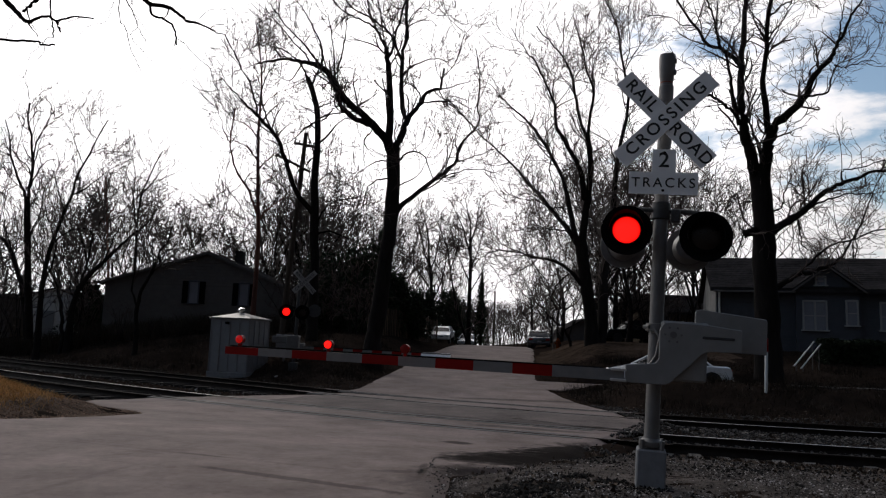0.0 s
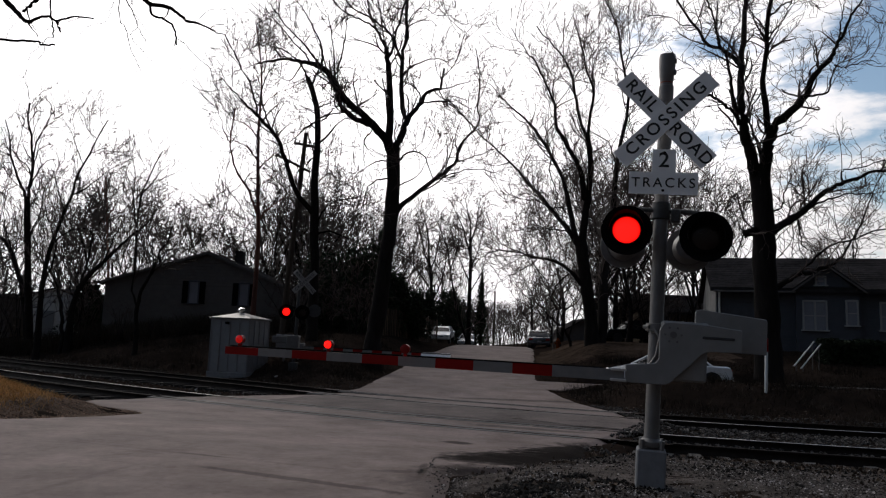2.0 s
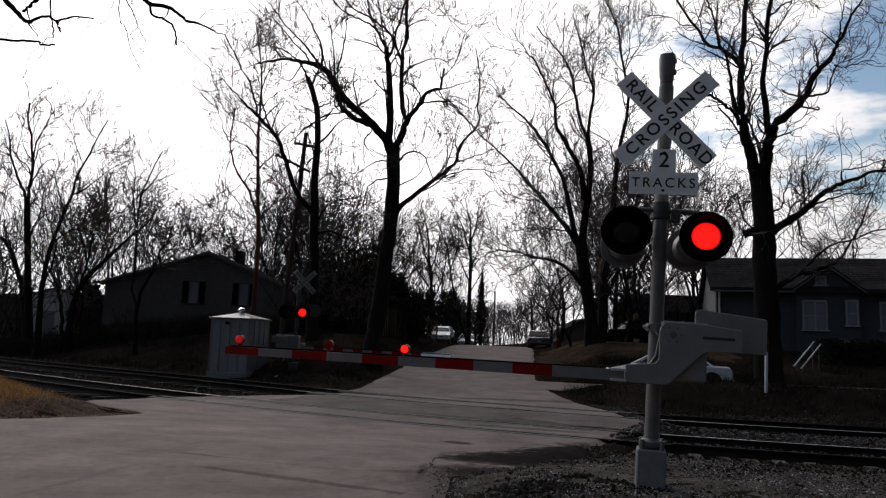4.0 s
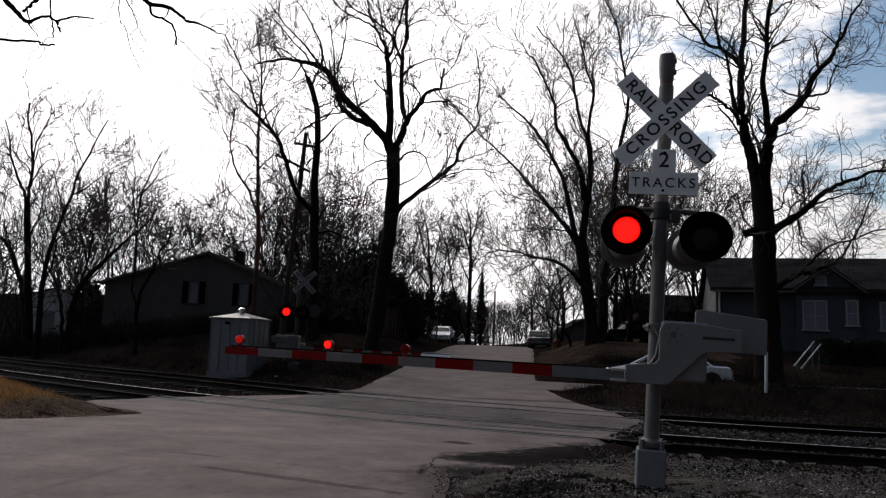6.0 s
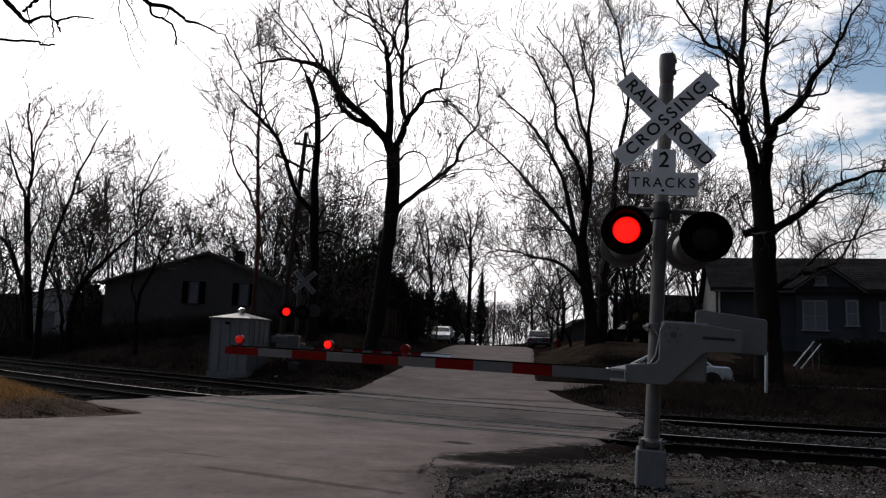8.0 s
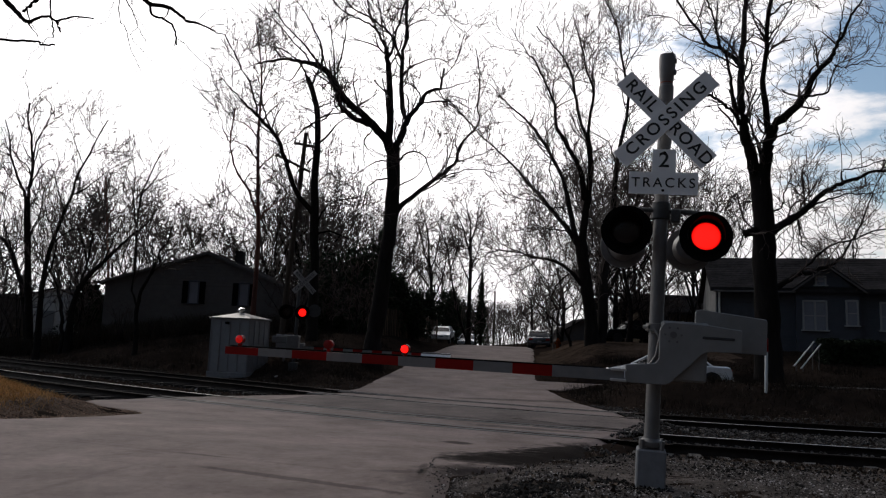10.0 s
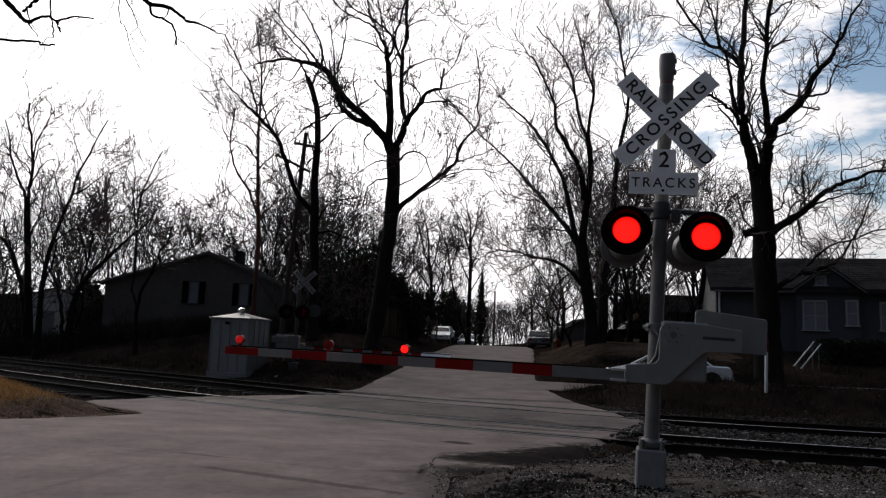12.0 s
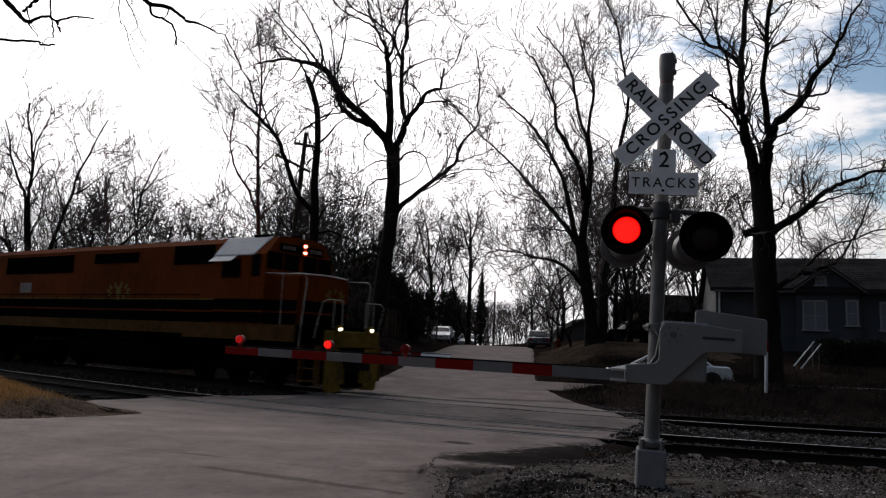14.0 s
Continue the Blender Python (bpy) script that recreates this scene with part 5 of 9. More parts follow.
LIMBS_BENT.append((0.041, 0.0164, [(0.28, 1.19, 5.61), (-0.47, 1.49, 6.49), (-1.08, 1.84, 7.41)]))

# red
LIMBS_RED = []
LIMBS_RED.append((0.1079, 0.036, [(0, 0, 0), (-0.38, 0, 3.2), (-0.59, 0, 5.01), (-0.81, 0, 6.83), (-1.02, 0, 8.67), (-1.22, 0, 9.97)]))
LIMBS_RED.append((0.0449, 0.018, [(-0.77, 0, 6.46), (-1.74, 0.62, 7.83), (-2.69, 1.23, 8.85)]))
LIMBS_RED.append((0.0449, 0.018, [(-0.84, 0, 7.2), (-0.7, 0.65, 8.44), (-0.44, 1.17, 9.12)]))
LIMBS_RED.append((0.036, 0.018, [(-1.02, 0, 8.67), (-1.62, 0.22, 9.63), (-2.1, 0.44, 10.41)]))

# small
LIMBS_SMALL = []
LIMBS_SMALL.append((0.1258, 0.036, [(0, 0, 0), (-0.33, 0, 3.2), (-0.39, 0, 5.01), (-0.45, 0, 6.84), (-0.44, 0, 7.95), (-0.33, 0, 9.07), (-0.03, 0, 9.83), (0.35, 0, 10.97), (0.75, 0, 11.81)]))
LIMBS_SMALL.append((0.0629, 0.018, [(-0.48, 0, 6.77), (-0.63, -0.4, 7.87), (-0.57, -0.84, 8.81), (-0.78, -1.4, 9.77), (-1.03, -1.86, 10.45)]))
LIMBS_SMALL.append((0.0449, 0.018, [(-0.56, -0.84, 8.7), (-0.38, -1.18, 9.84), (-0.42, -1.53, 10.74)]))
LIMBS_SMALL.append((0.0449, 0.018, [(-0.29, 0, 9.07), (0.2, 0.2, 9.69), (0.81, 0.44, 10.04)]))
LIMBS_SMALL.append((0.0449, 0.018, [(-0.46, 0, 6.11), (0.01, 0.48, 7.24), (0.49, 1.16, 8.51), (1.02, 1.62, 9.08)]))

# yard
LIMBS_YARD = []
LIMBS_YARD.append((0.1337, 0.104, [(0, 0, 0), (-0.09, 0, 0.94), (-0.08, 0, 1.53)]))
LIMBS_YARD.append((0.104, 0.0297, [(-0.08, 0, 1.47), (0.17, -0.17, 2.41), (0.78, -0.43, 3.45), (1.05, -0.63, 4.18), (1.58, -0.86, 4.91), (1.8, -1.07, 5.62)]))
LIMBS_YARD.append((0.0594, 0.0178, [(-0.08, 0, 1.47), (-0.34, -0.27, 2.39), (-0.14, -0.59, 3.25), (-0.31, -0.89, 3.95)]))
LIMBS_YARD.append((0.052, 0.0149, [(0.78, -0.43, 3.45), (0.54, -0.19, 4.36), (0.12, 0.08, 5.14), (0.03, 0.37, 5.94)]))
LIMBS_YARD.append((0.0446, 0.0149, [(1.06, -0.63, 4.12), (1.6, -0.28, 4.54), (1.96, 0.21, 5.23), (2.02, 0.72, 6.08)]))
LIMBS_YARD.append((0.0446, 0.0149, [(0.36, -0.17, 2.95), (1.18, -0.53, 3.6), (2.03, -0.89, 3.83)]))

# overhang
LIMBS_OVERHANG = []
LIMBS_OVERHANG.append((0.0387, 0.0246, [(1.89, 0, 5.8), (2.2, 0, 5.54), (2.32, 0, 5.41), (2.42, 0, 5.32), (2.51, 0, 5.28)]))
LIMBS_OVERHANG.append((0.0211, 0.0088, [(2.51, 0, 5.28), (2.61, -0.02, 5.33), (2.76, -0.05, 5.35), (2.89, -0.08, 5.28), (3.06, -0.12, 5.31), (3.26, -0.17, 5.31), (3.44, -0.22, 5.27)]))
LIMBS_OVERHANG.append((0.0281, 0.0211, [(2.72, -0.05, 5.72), (2.57, -0.08, 5.52), (2.47, -0.1, 5.37)]))
LIMBS_OVERHANG.append((0.0176, 0.0106, [(2.89, -0.08, 5.28), (2.92, -0.06, 5.21), (2.94, -0.05, 5.15)]))
LIMBS_OVERHANG.append((0.0106, 0.0088, [(2.77, -0.05, 5.66), (2.82, -0.1, 5.36), (2.89, -0.14, 5.19), (2.94, -0.19, 5.01)]))
LIMBS_OVERHANG.append((0.0049, 0.0028, [(2.94, -0.19, 5.01), (2.84, -0.2, 4.96), (2.76, -0.21, 4.85), (2.68, -0.23, 4.71), (2.68, -0.26, 4.51), (2.64, -0.28, 4.38)]))
LIMBS_OVERHANG.append((0.0176, 0.0123, [(1.99, 0, 5.04), (2.26, 0.05, 5.05), (2.54, 0.13, 5.08), (2.59, 0.15, 5.05), (2.75, 0.2, 5.07)]))
LIMBS_OVERHANG.append((0.0042, 0.0028, [(2.18, 0.05, 5.06), (2.24, 0.03, 5.19), (2.32, -0, 5.27)]))
LIMBS_OVERHANG.append((0.0317, 0.0176, [(3.95, -0.22, 5.68), (4.09, -0.17, 5.53), (4.24, -0.13, 5.52), (4.36, -0.09, 5.5), (4.44, -0.06, 5.45), (4.55, -0.02, 5.39), (4.68, 0.03, 5.37)]))
LIMBS_OVERHANG.append((0.0123, 0.0053, [(4.68, 0.03, 5.37), (4.84, 0.06, 5.32), (4.91, 0.08, 5.27), (5.02, 0.11, 5.26), (5.09, 0.15, 5.14), (5.18, 0.21, 4.97), (5.23, 0.26, 4.84), (5.35, 0.32, 4.71)]))
LIMBS_OVERHANG.append((0.0063, 0.0032, [(4.84, 0.06, 5.32), (4.93, 0.04, 5.37), (5.04, 0.01, 5.35), (5.14, -0.02, 5.25), (5.21, -0.05, 5.13), (5.32, -0.09, 5.11)]))
LIMBS_OVERHANG.append((0.0056, 0.0028, [(4.68, 0.03, 5.38), (4.75, 0.01, 5.49), (4.86, -0.01, 5.55), (5.02, -0.03, 5.55), (5.15, -0.06, 5.48)]))
LIMBS_OVERHANG.append((0.0176, 0.0106, [(4.11, -0.17, 5.51), (4.18, -0.2, 5.35), (4.3, -0.22, 5.31), (4.47, -0.27, 5.2), (4.53, -0.3, 5.08), (4.57, -0.34, 4.91)]))
LIMBS_OVERHANG.append((0.0063, 0.0032, [(4.55, -0.3, 5.01), (4.63, -0.28, 4.98), (4.7, -0.26, 4.91), (4.8, -0.21, 4.8), (4.94, -0.16, 4.71), (4.99, -0.09, 4.52), (5.08, -0.04, 4.41)]))
LIMBS_OVERHANG.append((0.0077, 0.0035, [(3.74, -0.22, 5.61), (3.75, -0.18, 5.34), (3.82, -0.14, 5.19), (3.86, -0.11, 5.06), (3.88, -0.09, 4.95), (3.95, -0.05, 4.82), (4.02, -0.01, 4.65)]))
LIMBS_OVERHANG.append((0.0098, 0.0042, [(3.78, -0.22, 5.61), (3.91, -0.18, 5.39), (3.99, -0.15, 5.2), (4.09, -0.11, 5.02)]))
LIMBS_OVERHANG.append((0.0053, 0.0028, [(3.96, -0.18, 5.29), (3.98, -0.17, 5.19), (3.9, -0.14, 5.12), (3.96, -0.11, 4.98), (4.06, -0.07, 4.91)]))
LIMBS_OVERHANG.append((0.0049, 0.0028, [(3.7, -0.22, 5.61), (3.65, -0.2, 5.43), (3.59, -0.17, 5.28), (3.51, -0.16, 5.21)]))

# street
LIMBS_STREET = []
LIMBS_STREET.append((0.2532, 0.1407, [(0, 0, 0), (-0.07, 0, 2.22), (-0.02, 0, 5.6), (-0.06, 0, 8.44), (-0.11, 0, 10.16)]))
LIMBS_STREET.append((0.1126, 0.0338, [(-0.05, 0, 8.16), (-0.48, 0.49, 9.64), (-0.97, 1.25, 11.48), (-1.71, 2.02, 13.06), (-2.34, 2.75, 14.56)]))
LIMBS_STREET.append((0.1126, 0.0338, [(-0.1, 0, 9.87), (-0.14, 0.28, 11.36), (-0.46, 0.66, 12.87), (-0.86, 1.17, 14.72)]))
LIMBS_STREET.append((0.0985, 0.0338, [(-0.1, 0, 9.59), (0.35, -0.4, 10.98), (0.51, -0.89, 12.34), (0.65, -1.55, 13.93)]))
LIMBS_STREET.append((0.0844, 0.0281, [(-0.06, 0, 6.73), (0.49, 0.68, 8.26), (0.95, 1.53, 9.84), (1.3, 2.64, 11.79)]))
LIMBS_STREET.append((0.0844, 0.0281, [(-0.08, 0, 5.6), (-0.76, -0.41, 6.95), (-1.38, -0.94, 8.28), (-2, -1.52, 9.59)]))
LIMBS_STREET.append((0.0844, 0.0281, [(-0.09, 0, 4.47), (0.67, -0.72, 5.85), (1.21, -1.44, 6.92)]))
LIMBS_STREET.append((0.1407, 0.0563, [(-0.28, 0, -0.01), (-1.05, -0.85, 2.16), (-1.73, -2.22, 4.81), (-2.15, -3.42, 6.86), (-2.56, -4.7, 8.85)]))
LIMBS_STREET.append((0.0703, 0.0281, [(-2.08, -3.42, 6.59), (-1.53, -2.58, 8.35), (-1.35, -1.54, 10.17), (-1.61, -0.4, 12.05)]))
LIMBS_STREET.append((0.0703, 0.0281, [(-2.43, -4.7, 8.32), (-3.01, -4.36, 9.69), (-3.44, -3.92, 11.1)]))

# kerb
LIMBS_KERB = []
LIMBS_KERB.append((0.2376, 0.1188, [(0, 0, 0), (-0.09, 0, 2.35), (-0.42, 0, 4.7), (-0.64, 0, 7.08), (-0.95, 0, 8.88)]))
LIMBS_KERB.append((0.104, 0.0356, [(-0.64, 0, 7.08), (-1.3, -0.34, 8.82), (-1.78, -0.76, 10.55), (-2.24, -1.16, 11.97)]))
LIMBS_KERB.append((0.104, 0.0356, [(-0.89, 0, 8.76), (-1.01, -0.64, 10.6), (-1.42, -1.42, 12.26), (-1.69, -1.94, 13.23)]))
LIMBS_KERB.append((0.0891, 0.0297, [(-0.64, 0, 7.08), (-0.11, -0.78, 8.81), (0.18, -1.76, 10.48), (0.25, -2.64, 11.82)]))
LIMBS_KERB.append((0.0891, 0.0297, [(-0.31, 0, 4.71), (-1.34, 0.75, 6.22), (-2.32, 1.56, 7.48), (-3.21, 2.41, 8.77)]))
LIMBS_KERB.append((0.0891, 0.0297, [(-0.22, 0, 4.12), (0.48, -0.91, 5.86), (0.88, -2.03, 7.53), (0.95, -2.83, 8.61)]))
LIMBS_KERB.append((0.0891, 0.0297, [(-0.09, 0, 2.35), (-1.48, -0.68, 3.44), (-2.68, -1.62, 4.8), (-3.45, -2.53, 6.15)]))

# verge
LIMBS_VERGE = []
LIMBS_VERGE.append((0.1032, 0.0516, [(0, 0, 0), (-0.14, 0, 0.47), (-0.5, 0, 1.07), (-0.98, 0, 1.46), (-1.47, 0, 1.85)]))
LIMBS_VERGE.append((0.0516, 0.0172, [(-1.47, 0, 1.85), (-1.85, 0.31, 2.4), (-2.09, 0.73, 3.11), (-2.12, 1.18, 3.85)]))
LIMBS_VERGE.append((0.0602, 0.0172, [(-0.14, 0, 0.47), (0.19, 0.4, 1.38), (0.34, 0.92, 2.34), (0.15, 1.48, 3.25), (-0.24, 2.03, 3.99)]))
LIMBS_VERGE.append((0.0516, 0.0172, [(-0.5, 0, 1.07), (-0.61, 0.21, 1.89), (-1, 0.48, 2.61), (-1.24, 0.8, 3.5)]))
LIMBS_VERGE.append((0.043, 0.0172, [(0.12, 0.4, 1.1), (0.43, 0.24, 1.79), (0.64, -0.02, 2.65), (0.73, -0.36, 3.66)]))
LIMBS_VERGE.append((0.043, 0.0172, [(-1.05, 0, 1.52), (-1.71, -0.29, 1.69), (-2.35, -0.66, 1.93), (-2.92, -1.11, 2.35)]))


def build_trees():
    bare_tree(-2.93, 32.0, 0.92, LIMBS_CENTRE, "tall bare tree with a long side limb beside the street", 11, reach=2.3, dense=0.82, twig=0.0115, levels=4)
    bare_tree(-6.28, 36.0, 0.92, LIMBS_SLIM, "slim dark bare tree leaning beside the utility pole", 12, reach=2.3, dense=0.82, twig=0.0128, levels=4, leader=6)
    bare_tree(-10.33, 40.0, 2.35, LIMBS_POPLAR, "thin reddish bare tree with fine upright twigs", 13, BARK_RED, reach=2.4, dense=0.86, twig=0.0115, lift=0.08, leader=26, levels=4)
    bare_tree(8.2, 38.0, 1.4, LIMBS_SPREAD, "wide spreading bare tree with several stems on the verge", 14, reach=2.4, dense=0.93, twig=0.0128, levels=4)
    bare_tree(12.2, 27.0, 1.61, LIMBS_OAK, "massive dark bare tree in front of the blue house", 15, reach=1.7, dense=1.0, twig=0.0095, gnarl=0.2, levels=4)
    bare_tree(2.85, 72.0, 1.73, LIMBS_STREET, "upright bare street tree with two stems beyond the parked cars", 26, reach=2.6, dense=0.9, twig=0.018, gnarl=0.15)
    bare_tree(-0.58, 76.0, 1.62, LIMBS_KERB, "bare street tree with a fanned crown far up the street", 27, reach=2.8, dense=0.9, twig=0.018, gnarl=0.15)
    bare_tree(7.93, 44.0, 1.42, LIMBS_VERGE, "low crooked bare tree leaning over the verge", 28, reach=1.8, dense=1.3, twig=0.0125, gnarl=0.2)
    bare_tree(-24.78, 44.0, 1.08, LIMBS_FORK, "forked bare tree on the bank", 16, reach=2.0, dense=0.9, twig=0.0135, levels=4)
    bare_tree(-22.0, 40.0, 1.13, LIMBS_LEAN, "leaning bare tree on the bank", 17, reach=2.4, dense=0.9, twig=0.0128, leader=10, levels=4)
    bare_tree(-21.35, 42.0, 1.19, LIMBS_BENT, "crooked bare tree with a bent trunk", 18, reach=2.4, dense=0.9, twig=0.0135, gnarl=0.2, levels=4)
    bare_tree(-20.81, 46.0, 1.09, LIMBS_RED, "straight thin reddish bare tree beside the grey house", 24, BARK_RED, reach=2.2, dense=0.95, twig=0.0135, leader=14)
    bare_tree(-19.24, 46.0, 1.15, LIMBS_SMALL, "slim upright bare tree beside the grey house", 25, reach=2.3, dense=1.0, twig=0.0135, leader=12)
    bare_tree(-15.8, 38.0, 1.13, LIMBS_YARD, "small forked bare tree in front of the grey house", 19, reach=1.8, dense=1.05, twig=0.011)


build_trees()

# ---- the crossing signal beside the camera ----
MAST = (2.08, 7.2)


def letters(text, size, m, parent, spacing=1.0, weight=0.012):
    """Raised lettering in the built-in font, as a mesh part."""
    c = bpy.data.curves.new("lettering", "FONT")
    c.body, c.size, c.align_x, c.align_y, c.extrude, c.space_character = text, size, "CENTER", "CENTER", 0.002, spacing
    c.offset = size * weight
    tmp = new("lettering_curve", c)
    dg = bpy.context.evaluated_depsgraph_get()
    me = bpy.data.meshes.new_from_object(tmp.evaluated_get(dg))
    bpy.data.objects.remove(tmp)
    bpy.data.curves.remove(c)
    me.materials.clear()
    me.materials.append(SIGNBLACK)
    o = new("lettering", me)
    o.parent = parent
    o.matrix_basis = m
    return o


FACE = pose(0, 0, 0, 90, 0, 0)      # a flat thing in x and y, turned to face -y


def flasher(parent, x, z, y=-0.22, turn=0.0, tip=0.0):
    """One flashing lamp that faces -y: its disc, hood, housing and turning lens."""
    bm = bmesh.new()
    spun(bm, [(0.155, 0.02), (0.246, 0.0), (0.248, 0.012), (0.155, 0.035), (0.155, 0.02)], 36, cap=False)
    disc = part("background_disc", bm, MATTBLACK, parent, at=pose(x, y, z, tip, 0, turn), smooth=True)
    bm = bmesh.new()
    spun(bm, [(0.156, -0.02), (0.168, 0.0), (0.168, 0.19), (0.11, 0.24), (0.002, 0.25), (0.002, 0.24), (0.10, 0.23), (0.158, 0.18), (0.156, -0.02)], 28, cap=False)
    part("housing", bm, MATTBLACK, disc, smooth=True)
    bm = bmesh.new()
    spun(bm, [(0.136, -0.014), (0.166, -0.014), (0.166, 0.0), (0.136, 0.0), (0.136, -0.014)], 32, cap=False)
    part("bezel", bm, MATTBLACK, disc, smooth=True)
    bm = bmesh.new()
    n, rows = 24, []
    for k in range(n + 1):
        a = math.radians(-12 + 204 * k / n)
        dep = -0.22 + 0.12 * abs(math.cos(a)) ** 2
        rows.append([(r * math.cos(a), yy, r * math.sin(a)) for r, yy in ((0.172, 0.0), (0.172, dep), (0.166, dep), (0.166, 0.0))])
    vs = [[bm.verts.new(p) for p in r] for r in rows]
    for a, b in zip(vs, vs[1:]):
        for i in range(4):
            bm.faces.new((a[i], b[i], b[(i + 1) % 4], a[(i + 1) % 4]))
    bmesh.ops.recalc_face_normals(bm, faces=bm.faces[:])
    part("hood", bm, MATTBLACK, disc, smooth=True)
    bm = bmesh.new()
    spun(bm, [(0.138, -0.002), (0.12, -0.012), (0.06, -0.020), (0.002, -0.022)], 32, mi=0)
    spun(bm, [(0.146, -0.001), (0.155, -0.001), (0.155, 0.004), (0.12, 0.014), (0.06, 0.022), (0.002, 0.024)], 32, mi=1)
    lens = part("lens", bm, [LENS_RED_ON, LENS_RED_OFF], disc, "red signal lens that flashes", at=pose(0, 0.015, 0), smooth=True)
    return lens


def rear_flasher(parent, x, z, y, turn):
    bm = bmesh.new()
    spun(bm, [(0.04, -0.16), (0.12, -0.14), (0.16, -0.06), (0.16, 0.05), (0.235, 0.06), (0.235, 0.075), (0.16, 0.075)], 30)
    d = part("rear_lamp", bm, GALV, parent, "grey back of a lamp that faces away", at=pose(x, y, z, 0, 0, turn), smooth=True)
    bm = bmesh.new()
    spun(bm, [(0.176, 0.05), (0.176, 0.30), (0.170, 0.30), (0.170, 0.05)], 24)
    part("hood", bm, GALV, d, smooth=True)


def crossbuck(parent, z, y=-0.12, lettering=True, s=1.0):
    for nm, ang, yy, words in (("crossbuck_blade", -45.5, 0.0, (("RAIL", -0.345), ("ROAD", 0.355))), ("crossbuck_blade", 45, -0.012, (("CROSSING", 0.0),))):
        bm = bmesh.new()
        box(bm, (0, 0, 0), (1.22 * s, 0.006, 0.203 * s), bevel=0.002)
        b = part(nm, bm, SIGNWHITE, parent, at=pose(0, y + yy, z, 0, -ang, 0))
        if lettering:
            for w, off in words:
                letters(w, 0.172 * s, pose(off * s, -0.0045, 0) @ FACE, b, 1.3 if len(w) > 4 else 1.18)


def tracks_sign(parent, z, y=-0.13):
    bm = bmesh.new()
    t, w, h = 0.004, 0.33, 0.112
    prism(bm, [(-w, -h), (w, -h), (w, h), (0.115, h), (0.112, 0.345), (-0.112, 0.345), (-0.115, h), (-w, h)], -t, t)
    b = part("track_count_sign", bm, SIGNWHITE, parent, at=pose(0.0, y, z))
    letters("TRACKS", 0.138, pose(0, -0.0055, 0.0) @ FACE, b, 1.30, 0.006)
    for bx, bz in ((0.0, -0.075), (0.0, 0.31)):
        bm = bmesh.new()
        rod(bm, (bx, -0.012, bz), (bx, 0.0, bz), 0.014, n=10)
        part("bolt", bm, RUST, b)
    letters("2", 0.215, pose(0, -0.0055, 0.23) @ FACE, b)


FLASH_A, FLASH_B, ARM_A, ARM_B = [], [], [], []


def arm_lamp(parent, x, z, always=False):
    """A small red lamp that stands on the gate arm and shows both ways."""
    bm = bmesh.new()
    box(bm, (0, 0, -0.05), (0.04, 0.04, 0.05), bevel=0.006)
    spun(bm, [(0.044, -0.032), (0.048, -0.028), (0.048, 0.028), (0.044, 0.032)], 20)
    b = part("lamp", bm, REDGLASS, parent, "small red arm lamp", at=pose(x, 0, z), smooth=True)
    bm = bmesh.new()
    if always:
        spun(bm, [(0.042, -0.033), (0.028, -0.041), (0.002, -0.045)], 18)
        part("lens", bm, LAMP_RED_DIM, b, "steady red lens", smooth=True)
        return None
    spun(bm, [(0.040, -0.002), (0.028, -0.009), (0.002, -0.012)], 18, mi=0)
    spun(bm, [(0.040, -0.001), (0.047, -0.001), (0.047, 0.003), (0.03, 0.010), (0.002, 0.014)], 18, mi=1)
    return part("lens", bm, [LENS_RED_ON, REDGLASS], b, "red lens that flashes", at=pose(0, -0.047, 0), smooth=True)


